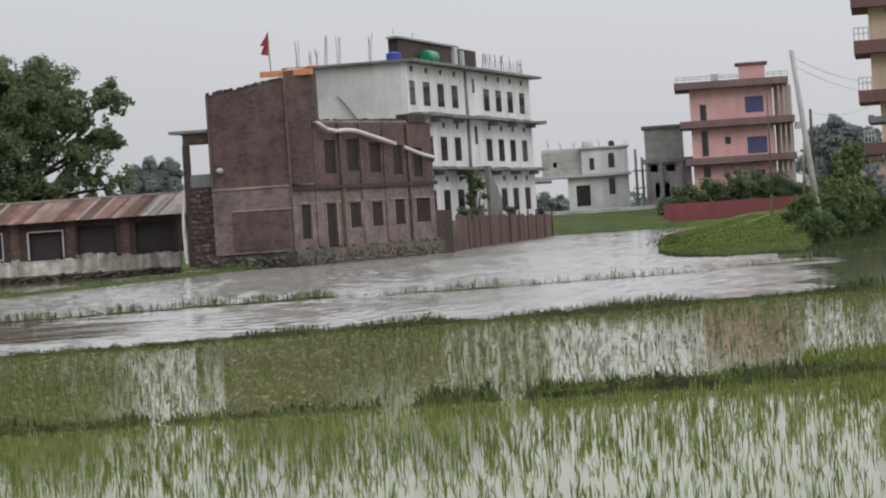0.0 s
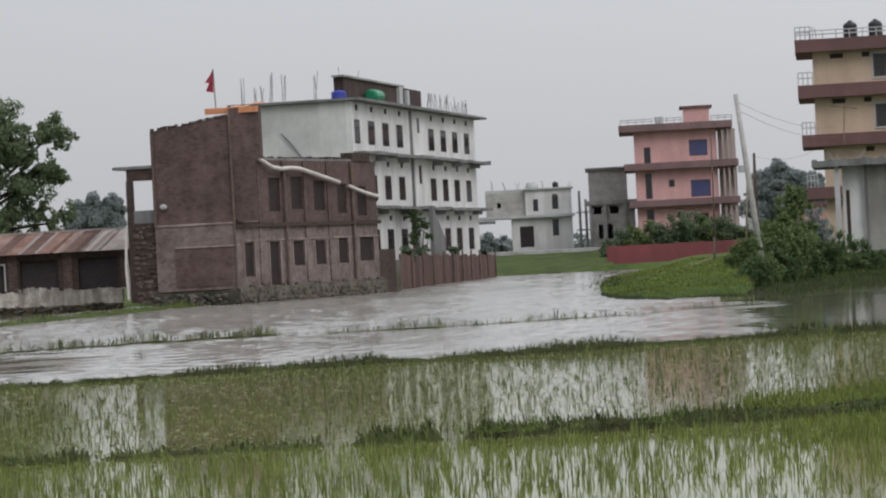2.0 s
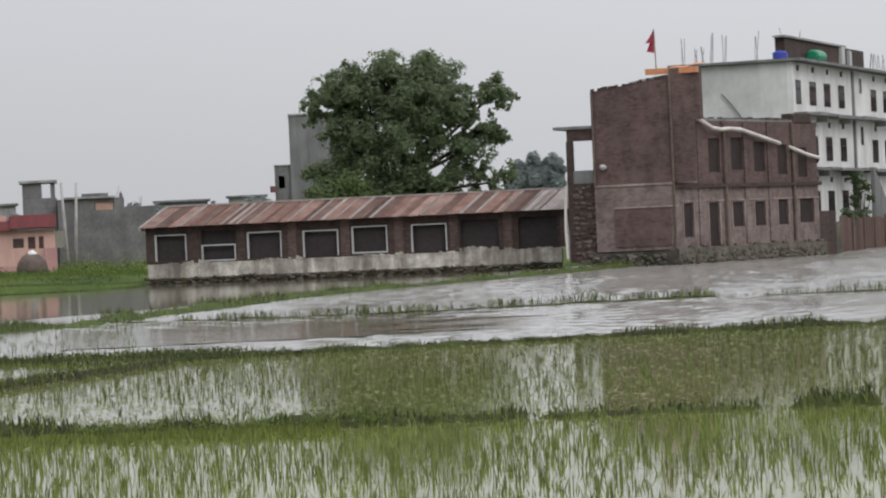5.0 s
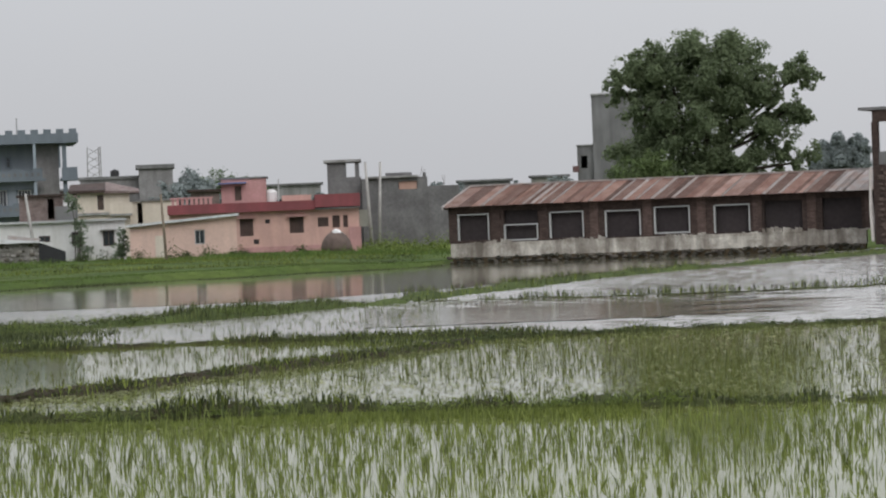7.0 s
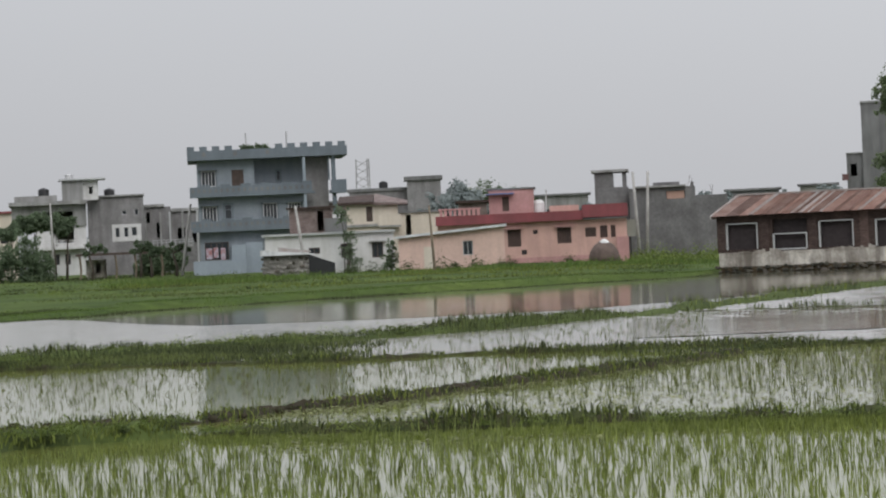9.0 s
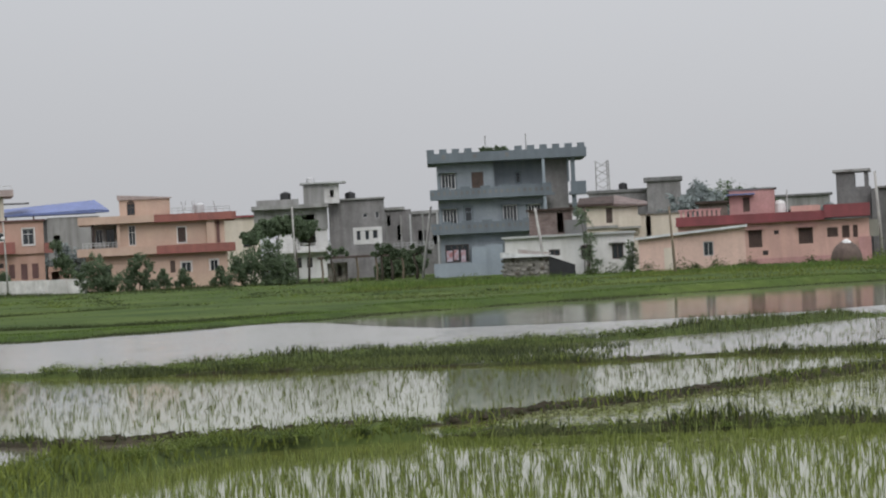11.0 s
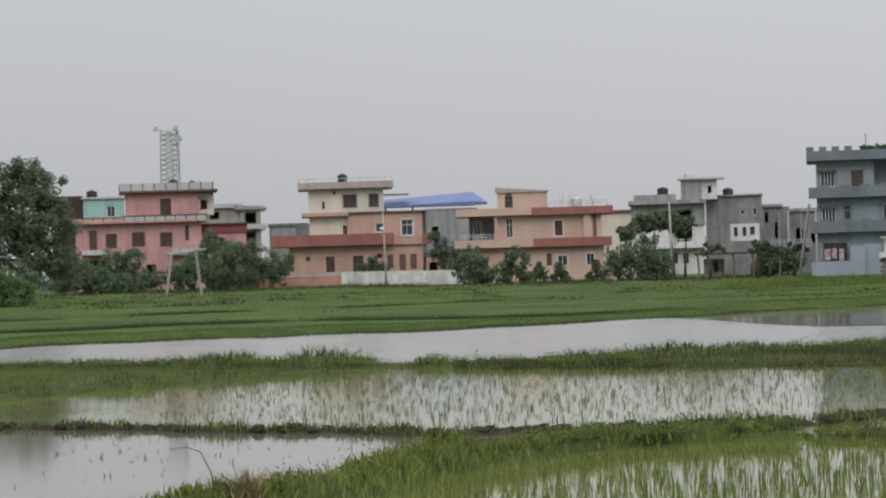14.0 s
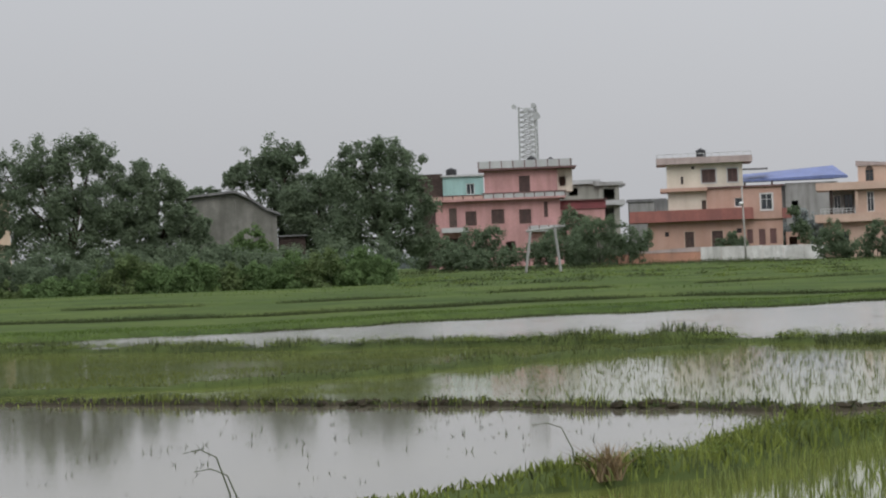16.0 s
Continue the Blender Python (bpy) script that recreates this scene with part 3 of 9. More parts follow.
def blades(name, roots, heights, width, lean, material, label, category, kind="stuff", parent=None, bend=0.5):
    """Thin upright leaves: one bent, tapering blade at each root."""
    roots = np.asarray(roots, float)
    n = len(roots)
    if n == 0:
        return None
    hs = np.asarray(heights, float).reshape(-1)
    turn = RNG.uniform(0, 2 * math.pi, n)
    side = np.stack([np.cos(turn), np.sin(turn), np.zeros(n)], 1)
    la = RNG.uniform(0, 2 * math.pi, n)
    tip = np.stack([np.cos(la), np.sin(la), np.zeros(n)], 1) * (np.abs(RNG.normal(0, lean, n)) * hs)[:, None]
    up = np.array([0, 0, 1.0])
    w = (width * RNG.uniform(0.9, 1.7, n))[:, None]
    mid = roots + up * (hs * 0.55)[:, None] + tip * (0.55 * bend)
    top = roots + up * hs[:, None] + tip
    v = np.stack([roots - side * w * 0.8, roots + side * w * 0.8, mid - side * w, mid + side * w, top], 1).reshape(-1, 3)
    base = np.arange(n) * 5
    me = bpy.data.meshes.new(name)
    loops = np.stack([base, base + 1, base + 3, base + 2, base + 2, base + 3, base + 4], 1).reshape(-1)
    starts = np.stack([np.arange(n) * 7, np.arange(n) * 7 + 4], 1).reshape(-1)
    me.vertices.add(len(v))
    me.vertices.foreach_set("co", v.reshape(-1))
    me.loops.add(len(loops))
    me.loops.foreach_set("vertex_index", loops.astype(np.int32))
    me.polygons.add(len(starts))
    me.polygons.foreach_set("loop_start", starts.astype(np.int32))
    me.materials.append(material)
    me.update(calc_edges=True)
    ob = new(name, me)
    ob.parent = parent
    return tagged(ob, label, category, "", kind)


def on_line(line, heading):
    """The distance of a field line (heading, distance) at a heading."""
    h, d = zip(*line)
    return np.interp(heading, h, d)


# ---------------------------------------------------------------- the lie of the land
SHORE = [(-180, 14), (-75, 14), (-60, 80), (-46, 89), (-41, 91), (-37, 98), (-30, 101), (-26.5, 110), (-23.5, 121), (-20, 131), (-17, 138),
         (-13.3, 148), (-13.0, 154), (-5, 153), (-2.9, 150), (-0.2, 168), (0.3, 172), (2.1, 218), (2.3, 216), (3.9, 216), (4.05, 116),
         (4.6, 106), (5.3, 102), (6.9, 100), (7.2, 113), (7.9, 122), (9.2, 128), (10.4, 133), (16, 136), (40, 60), (60, 14), (180, 14)]
RISE = [(-180, 0.3), (-46, 0.42), (-34, 0.36), (-31, 0.3), (-29, 0.14), (-26, 0.14), (-20, 0.22), (-13, 0.2), (-2, 0.2), (2, 0.35), (4, 0.25), (7, 0.35), (11, 0.7), (180, 0.5)]

BANK_RISE = [(-180, 0), (4.0, 0), (4.1, 0.12), (4.6, 0.22), (5.2, 0.42), (5.9, 0.8), (8.0, 0.9), (10, 0.75), (16, 0.7), (40, 0), (180, 0)]

TERRACES = ([(-50, 112), (-41, 110), (-37, 113), (-33, 117), (-29, 113), (-26.5, 114), (-25, 120)],
            [(-50, 136), (-41, 129), (-37, 133), (-33, 141), (-29, 152), (-24, 160)])
BANK_BACK = [(3.9, 122), (4.3, 138), (4.8, 150), (5.3, 168), (5.6, 190)]


def shore_at(h):
    """Distance of the water's edge at a heading, with its small bays."""
    return on_line(SHORE, h) + 0.7 * np.sin(h * 2.3) + 0.3 * np.sin(h * 5.1)


def land(x, y):
    """Height of the ground."""
    r = np.hypot(x, y)
    h = np.degrees(np.arctan2(x, y))
    edge = shore_at(h)
    past = r - edge
    up = np.clip((past + 2.0) / 3.0, 0, 1)
    z = -0.45 + up * 0.62
    z = z + np.clip(past / 150, 0, 1) * on_line(RISE, h)
    field = np.clip((-13.5 - h) / 2, 0, 1) * np.clip((h + 60) / 5, 0, 1)
    for i, line in enumerate(TERRACES):         # low steps between the meadow's terraces
        z = z + field * 0.13 * np.clip((r - on_line(line, h) - 0.5 * np.sin(h * 1.9 + i)) / 1.2, 0, 1)
    z = z + np.where(past > 0, 0.05 * np.sin(x * 0.21 + 1.0) * np.sin(y * 0.17), 0)
    swell = on_line(BANK_RISE, h) * np.clip(past / 30, 0, 1) ** 0.8 * np.clip((178 - r) / 15, 0, 1)
    z = z + swell * (1 + 0.12 * np.sin(x * 0.9) * np.sin(y * 0.31))
    behind = np.clip((r - on_line(BANK_BACK, h)) / 3, 0, 1) * np.clip((213.5 - r) / 3, 0, 1) * np.where((h > 3.9) & (h < 5.7), 1.0, 0.0)
    z = z * (1 - behind) - 0.45 * behind         # the flood reaches round behind the bank
    near = np.clip((13 - r) / 3, 0, 1)
    return z * (1 - near) + 0.38 * near


def ground_sheet():
    headings = np.concatenate([np.arange(-180, -50, 5), np.arange(-50, 14, 0.2), np.arange(14, 180, 5)])
    radii = np.concatenate([[0.5, 6, 9, 11, 13, 16, 22, 30, 45, 60, 75], np.arange(84, 160, 0.7), np.arange(160, 264, 1.6),
                            [275, 300, 340, 420, 600, 900, 1500, 2500, 4200]])
    hh, rr = np.meshgrid(np.radians(headings), radii)
    x, y = rr * np.sin(hh), rr * np.cos(hh)
    z = land(x, y)
    nr, nh = rr.shape
    g = Geo()
    g.v = list(map(tuple, np.stack([x, y, z], -1).reshape(-1, 3)))
    for i in range(nr - 1):
        for j in range(nh):
            k = (j + 1) % nh
            g.f.append((i * nh + j, (i + 1) * nh + j, (i + 1) * nh + k, i * nh + k))
    g.f.append(tuple(range(nh)))
    ob = new("ground", g.mesh("ground", M["meadow"], True))
    return tagged(ob, "flat green meadow with muddy field bottoms", "ground", "", "structure")


# field dikes, as lines of heading and distance
DIKE_NEAR = [(-23.2, 33.6), (-20.7, 32.9), (-16.4, 32.5), (-12, 31.9), (-8.2, 31.6), (-3, 31.6), (1, 31.7), (5.4, 32.0), (10.2, 33.0), (14, 34.5)]
DIKE_MID = [(-13, 50.6), (-11.9, 51.4), (-9.8, 52.3), (-5.5, 53.2), (-2, 54.2), (2.3, 55.4), (5.5, 57.2), (8.4, 58.7), (13, 61)]
DIKE_SLANT = [(-23.0, 36.3), (-21.4, 38.2), (-19.6, 39.4), (-17.7, 42.0), (-15.6, 44.8), (-13, 49.6), (-12.2, 51.6)]
DIKE_THIN = [(-28.5, 59.0), (-25.8, 57.3), (-23.6, 56.5), (-20.6, 54.6), (-17.5, 55.0), (-14.7, 53.6), (-11.4, 53.2)]
DIKE_POND = [(-50, 83), (-45.6, 79), (-41.3, 72), (-37, 68.8), (-34.4, 66), (-32, 63.8), (-29, 60.9), (-27.9, 60.4), (-25.7, 62.3), (-23.6, 65),
             (-21.4, 66.8), (-19.5, 68.3), (-17.4, 71.5), (-15.2, 77.4), (-14.7, 78.4)]
DIKE_MARSH = [(-50, 50.5), (-45.6, 50.6), (-42.4, 50.3), (-39.2, 52.3), (-37, 54.8), (-34.6, 58), (-31.5, 60.8)]
DIKE_MUD = [(-50, 50.5), (-45.6, 47), (-39.3, 42), (-36.6, 40.4), (-34.4, 38.6), (-32.4, 37.8), (-30.2, 36), (-27, 36.3), (-23, 36.3)]
DIKE_LEFT = [(-44, 21.5), (-40, 23.3), (-37, 24.7), (-34.2, 25.8), (-32.5, 26.6), (-30.6, 29.4), (-28.8, 31.3), (-26.8, 33.1), (-23.2, 33.8)]
DIKE_SHED = [(-14.7, 75.8), (-13.6, 82), (-11.9, 90.5), (-9.8, 105), (-7.5, 116.5), (-5.2, 131), (-3.1, 149)]
DIKE_WEED = [(-14.2, 78.8), (-12.6, 78.6), (-8.8, 76.2), (-5.8, 77.4), (-1.9, 79.2)]
DIKE_FAR = [(-1.5, 78.4), (1.2, 78.8), (5.1, 81.8)]
DIKE_STUBS = [(5.5, 85.2), (7.4, 86.6)]


def along(line, step):
    """Even points on a field line, with the unit vector across it."""
    pts = [polar(h, d) for h, d in line]
    out = []
    for i in range(len(pts) - 1):
        p0, p1, p2, p3 = pts[max(i - 1, 0)], pts[i], pts[i + 1], pts[min(i + 2, len(pts) - 1)]
        n = max(2, int((p2 - p1).length / step))
        for k in range(n):
            t = k / n
            out.append(0.5 * (2 * p1 + (p2 - p0) * t + (2 * p0 - 5 * p1 + 4 * p2 - p3) * t * t + (3 * p1 - p0 - 3 * p2 + p3) * t ** 3))
    out.append(pts[-1])
    res = []
    for i, p in enumerate(out):
        d = (out[min(i + 1, len(out) - 1)] - out[max(i - 1, 0)]).normalized()
        res.append((p, Vector((d.y, -d.x, 0))))
    return res


def dike(name, line, width, height, material, label, grass=60, tall=0.18, tuft="blade", gap=0.0, step=0.35, spread=0.55, seed=1, lumps=0.2, profile=((-180, 1), (180, 1)), mixed="blade", share=0.3):
    """A low earth dike with an uneven, broken back, and the grass that grows on it in tufts."""
    g = Geo()
    rows = along(line, step)
    shape = [(-0.5, -0.5), (-0.34, 0.35), (-0.12, 0.9), (0.14, 0.95), (0.36, 0.3), (0.5, -0.5)]
    heights, tufts = [], []
    for i, (p, s) in enumerate(rows):
        n1 = noise.noise(Vector((p.x * 0.55, p.y * 0.55, seed * 3.7)))
        n2 = noise.noise(Vector((p.x * 1.9, p.y * 1.9, seed * 5.3)))
        low = noise.noise(Vector((p.x * 0.22, p.y * 0.22, seed * 9.1)))
        f = on_line(profile, math.degrees(math.atan2(p.x, p.y)))
        f = f * min(1.0, i / 4, (len(rows) - 1 - i) / 4)
        if low < gap - 0.5:
            f *= max(0.0, 1 - (gap - 0.5 - low) * 9)
        c = max(0.0, 0.5 + 0.9 * n1 + 0.55 * n2)
        h = height * f * (0.45 + 0.8 * c)
        w = width * (0.8 + 0.35 * n2 + 0.25 * n1) * (0.55 + 0.45 * min(f, 1.3))
        heights.append(h)
        tufts.append(c * f)
        for u, v in shape:
            j = (noise.noise(Vector((p.x * 2.3 + u * 5, p.y * 2.3, seed))) * 0.35 + noise.noise(Vector((p.x * 7 + u * 9, p.y * 7, seed + 5))) * lumps) * height
            q = p + s * (u * w)
            g.v.append((q.x, q.y, max(-0.25, v * h + (j * min(f, 1) if v > 0 else -0.1) - (0.03 if f < 0.2 else 0))))
    k = len(shape)
    for i in range(len(rows) - 1):
        for j in range(k - 1):
            a = i * k + j
            g.f.append((a, a + k, a + k + 1, a + 1))
    ob = solid_thing(name, g, material, Matrix(), label, "dike", "field dikes", "structure", True)
    if grass:
        length = sum((rows[i + 1][0] - rows[i][0]).length for i in range(len(rows) - 1))
        n = int(length * grass)
        pick = RNG.integers(0, len(rows), n)
        off = RNG.normal(0, spread * 0.5, n)
        sets = {tuft: ([], []), mixed: ([], [])}
        for i, o in zip(pick, off):
            p, s = rows[i]
            c = tufts[i]
            if RNG.random() > 0.12 + c:
                continue
            q = p + s * (o * width) + Vector((RNG.normal(0, step), RNG.normal(0, step), 0)) * 0.45
            roots, hs = sets[mixed if RNG.random() < share else tuft]
            roots.append((q.x, q.y, max(-0.05, heights[i] * (0.8 - 1.4 * abs(o)))))
            hs.append(tall * RNG.uniform(0.4, 1.25) * (0.4 + 0.95 * min(c, 1.6)))
        for kind, (roots, hs) in sets.items():
            blades("grass_on_dike", roots, hs, 0.007 if tall < 0.3 else 0.010, 0.45, M[kind], "green grass growing in tufts along a field dike", "grass")
    return ob


def water_sheet(name, near, far, h0, h1, material, label, z=0.0, step=0.5):
    """A sheet of still water between two field lines."""
    g = Geo()
    hs = np.arange(h0, h1 + 1e-6, step)
    for h in hs:
        g.v.append(tuple(polar(h, on_line(near, h), z)))
        g.v.append(tuple(polar(h, on_line(far, h), z)))
    for i in range(len(hs) - 1):
        g.f.append((2 * i, 2 * i + 1, 2 * i + 3, 2 * i + 2))
    return solid_thing(name, g, material, Matrix(), label, "water", "", "structure")


def choppy_sheet(name, near, far, h0, h1, material, label, z=0.0, rows=420, step=0.1):
    """Wind-ruffled water between two field lines: a fine sheet with real small waves."""
    rng = np.random.default_rng(23)
    hs = np.arange(h0, h1 + 1e-6, step)
    v = np.linspace(0, 1, rows)[:, None]
    r = on_line(near, hs)[None, :] * (1 - v) + on_line(far, hs)[None, :] * v
    a = np.radians(hs)[None, :]
    x, y = r * np.sin(a), r * np.cos(a)
    wave = np.zeros_like(x)
    for i in range(14):
        length = rng.uniform(0.4, 1.15)
        way = rng.normal(0.3, 0.7)
        k = 2 * math.pi / length
        wave += 0.0075 * length * np.sin(k * (x * math.sin(way) + y * math.cos(way)) + rng.uniform(0, 6.28) + 1.3 * np.sin(x * rng.uniform(0.1, 0.4) + y * rng.uniform(0.1, 0.3)))
    gust = 0.85 + 0.2 * np.sin(x * 0.11 + 1.0) * np.sin(y * 0.07 + 0.5) + 0.15 * np.sin(x * 0.31 - y * 0.19)
    lee = np.clip((hs[None, :] - 4.4) / 2.8, 0, 1) * np.clip((100 - r) / 12, 0, 1)
    lee = np.maximum(lee, np.clip((hs[None, :] - 6.3) / 0.6, 0, 1) * np.clip((150 - r) / 10, 0, 1))
    slick = np.exp(-((hs[None, :] + 7.4) / 2.4) ** 4 - ((r - 65.8) / 5.2) ** 4)
    slick = np.maximum(slick, 0.8 * np.clip((-8.6 - hs[None, :]) / 2, 0, 1) * np.clip((73 - r) / 4, 0, 1))
    gust = gust * (1 - 0.93 * np.maximum(lee, slick))
    edge = np.clip(np.minimum(v, 1 - v) * 30, 0.15, 1)
    z = z + wave * np.clip(gust, 0.05, 1.3) * edge
    nr, nh = x.shape
    g = Geo()
    g.v = list(map(tuple, np.stack([x, y, z], -1).reshape(-1, 3)))
    for i in range(nr - 1):
        for j in range(nh - 1):
            g.f.append((i * nh + j, i * nh + j + 1, (i + 1) * nh + j + 1, (i + 1) * nh + j))
    return solid_thing(name, g, material, Matrix(), label, "water", "", "structure", True)


def rice_field(label, near, far, h0, h1, spacing, per, tall, material="rice", thin=0.0, seed=3, lean=0.13):
    """Rice hills planted in rows between two field lines; each hill is a fan of blades."""
    rng = np.random.default_rng(seed)
    dmax = max(on_line(far, h0), on_line(far, h1), *[d for h, d in far if h0 <= h <= h1] or [0])
    xs0, xs1 = dmax * math.sin(radians(h0)), dmax * math.sin(radians(h1))
    gx, gy = np.meshgrid(np.arange(min(xs0, 0) - 5, max(xs1, 0) + 5, spacing), np.arange(8, dmax, spacing))
    ca, sa = math.cos(0.35), math.sin(0.35)
    cx, cy = 0.0, dmax / 2
    x = cx + (gx - cx) * ca - (gy - cy) * sa
    y = cy + (gx - cx) * sa + (gy - cy) * ca
    x = (x + rng.normal(0, spacing * 0.3, x.shape)).reshape(-1)
    y = (y + rng.normal(0, spacing * 0.3, y.shape)).reshape(-1)
    h, r = np.degrees(np.arctan2(x, y)), np.hypot(x, y)
    ok = (h > h0) & (h < h1) & (r > on_line(near, h) + 0.25) & (r < on_line(far, h) - 0.8)
    patch = np.array([noise.noise(Vector((a * 0.16, b * 0.16, seed))) for a, b in zip(x[ok], y[ok])])
    keep = rng.random(ok.sum()) > thin + np.clip(-patch, 0, 1) * 0.5
    x, y, patch = x[ok][keep], y[ok][keep], patch[keep]
    n = len(x)
    root = np.repeat(np.stack([x, y, np.full(n, -0.06)], 1), per, 0)
    root[:, :2] += rng.normal(0, 0.028, (n * per, 2))
    hill = np.repeat(rng.uniform(0.7, 1.15, n) * (1 + 0.35 * patch), per)
    hs = tall * hill * rng.uniform(0.55, 1.1, n * per)
    return blades("rice_field", root, hs, 0.0042, lean, M[material], label, "rice")

# ---------------------------------------------------------------- ground, water and fields
ground_sheet()
STAND = [(-180, 10), (180, 10)]
water_sheet("water_near", STAND, [(-60, 60), (-50, 75), *DIKE_POND[1:9], *DIKE_THIN[1:-1], *DIKE_MID[1:], (20, 62)], -60, 20, M["water"],
            "calm muddy water standing in rice fields")
choppy_sheet("water_flood", [(-15.5, 54), *DIKE_MID, (20, 62)], [(-15.5, 85), (-14.7, 78.5), (-13, 86), (-11.9, 93), *SHORE[13:18], (2.1, 219), (13.5, 219)], -14.7, 13.5,
            M["flood"], "rippled grey flood water over the fields", 0.002)
water_sheet("water_between", [*DIKE_THIN], [*DIKE_POND[7:], (-13, 82)], -28, -12, M["pond"], "shallow water in a narrow field", -0.003)
water_sheet("water_pond", [(-60, 85), *DIKE_POND, (-13.6, 82), (-11.9, 91), (-9.8, 106), (-7.5, 117), (-5.2, 132), (-3, 150)],
            [(h, d + 6) for h, d in SHORE[2:15]], -58, -3.2, M["pond"], "smooth pond of grey flood water", 0.004)

water_sheet("water_left", DIKE_LEFT, DIKE_MUD, -50, -23.2, M["water_pale"], "pale calm water in an open field", 0.003)
rng = random.Random(31)
d0 = 59.6
while d0 < 76.5:                                # the calm corner of the flood ends in ragged tongues
    d1 = d0 + rng.uniform(0.8, 2.2)
    h1 = rng.uniform(-8.2, -5.2)
    water_sheet("water_corner", [(-14.7, d0), (h1 - 1.6, d0), (h1, (d0 + d1) / 2)], [(-14.7, d1), (h1 - 1.6, d1), (h1, (d0 + d1) / 2 + 0.02)],
                -14.7, h1, M["strip"], "calm grey water in a sheltered corner of the flood", 0.014 + (d0 % 1) * 0.004, 0.2)
    d0 = d1 - 0.02
rice_field("few seedlings standing in a flooded corner", [(-15, 52), (-10, 53)], [(-15, 62), (-12, 59), (-10, 55)], -14.6, -9.9, 0.36, 4, 0.16, "rice_far", thin=0.15, seed=31, lean=0.3)

NEAR_SHAPE = [(-24, 1.2), (-9.3, 1.1), (-7.9, 0.8), (-7.4, 0.2), (-6.9, 0.3), (-6.2, 0.6), (-5.8, 0.1), (-5.2, 0.4), (-1.6, 0.4), (-1.3, 0),
              (-0.8, 0), (-0.55, 1.1), (0.75, 1.1), (1.0, 0.03), (1.4, 0.1), (1.7, 0.9), (5, 1.2), (7, 1.7), (14, 2.2)]
dike("dike_near", DIKE_NEAR, 0.65, 0.125, M["bank"], "low broken earth dike with grass tufts between rice fields", 300, 0.14, "dark_blade", 0.0, 0.15, seed=1, lumps=0.7, profile=NEAR_SHAPE)
dike("dike_mid", DIKE_MID, 0.5, 0.10, M["bank"], "dark grassy earth dike beside flood water", 170, 0.14, "dark_blade", 0.05, 0.2, seed=2, lumps=0.7, share=0.15)
dike("dike_slant", DIKE_SLANT, 0.6, 0.09, M["mud"], "brown muddy dike with thin grass", 330, 0.10, "dark_blade", 0.0, 0.12, seed=3, lumps=1.3, share=0.5)
dike("dike_thin", DIKE_THIN, 0.4, 0.075, M["bank"], "thin dark earth dike between fields", 200, 0.11, "dark_blade", -0.3, 0.2, seed=4, lumps=0.9)
dike("dike_pond", DIKE_POND, 1.5, 0.20, M["verge"], "tall grassy dike along the pond", 300, 0.2, "dark_blade", 0.0, 0.35, 0.6, seed=5, mixed="marsh", share=0.5)
dike("dike_marsh", DIKE_MARSH, 1.0, 0.13, M["verge"], "grassy edge of a green marsh field", 170, 0.12, "marsh", 0.0, 0.4, seed=6, mixed="dark_blade", share=0.35)
dike("dike_mud", DIKE_MUD, 0.45, 0.065, M["mud"], "dark muddy dike with cut turf", 170, 0.11, "dark_blade", -0.3, 0.12, seed=7, lumps=1.3, share=0.45)
dike("dike_left", DIKE_LEFT, 1.05, 0.24, M["verge"], "broad dike overgrown with short green grass", 620, 0.13, "blade", 0.0, 0.2, 0.45, seed=8, mixed="dark_blade", share=0.06,
     profile=[(-44, 0.15), (-38, 0.2), (-35.5, 0.4), (-33.5, 0.7), (-31, 0.9), (-20, 1.0)])
dike("dike_shed", DIKE_SHED, 1.6, 0.18, M["verge"], "grassy bank leading to the brick shed", 90, 0.20, "dark_blade", 0.0, 0.5, seed=9, share=0.45)
dike("dike_weed", DIKE_WEED, 0.45, 0.05, M["bank"], "flooded dike with a line of weeds", 110, 0.21, "dark_blade", 0.0, 0.25, seed=10,
     profile=[(-15, 0.8), (-5, 0.9), (-4.6, 1.3), (-2.2, 1.5), (-1.9, 0.6)])
dike("dike_far", DIKE_FAR, 0.3, 0.03, M["bank"], "sunken dike marked by weeds in the flood", 75, 0.22, "dark_blade", 0.15, 0.25, seed=11)
dike("dike_stubs", DIKE_STUBS, 0.3, 0.03, M["bank"], "sunken dike marked by weeds in the flood", 55, 0.28, "dark_blade", 0.2, 0.25, seed=12)

INNER = [(-180, 15), (-34, 15), (-30, 16), (180, 16)]
rice_field("bright green young rice standing in water", INNER, [(-44, 20), *[(h, d - 0.7) for h, d in DIKE_LEFT[1:-1]], *DIKE_NEAR], -42, 11.5, 0.225, 5, 0.225, seed=3, lean=0.24)
rice_field("young rice in pale flood water beyond a dike", DIKE_NEAR, [(-23, 35), *DIKE_SLANT[1:], *DIKE_MID[2:]], -22.5, 11.5, 0.32, 4, 0.2, "rice_far", seed=4, lean=0.28)
rice_field("young rice in a narrow field", DIKE_SLANT, DIKE_THIN, -20.6, -12.6, 0.35, 4, 0.17, "rice_far", seed=5, lean=0.3)
rice_field("sparse young rice in a wide field", [*DIKE_MUD[2:], (-21, 38)], [*DIKE_MARSH[3:], *DIKE_THIN], -36, -20.5, 0.34, 4, 0.15, "rice_far", thin=0.1, seed=6, lean=0.35)
rice_field("sparse rice seedlings in shallow water", DIKE_THIN, DIKE_POND, -21, -13.3, 0.45, 3, 0.2, "rice_far", thin=0.2, seed=7)
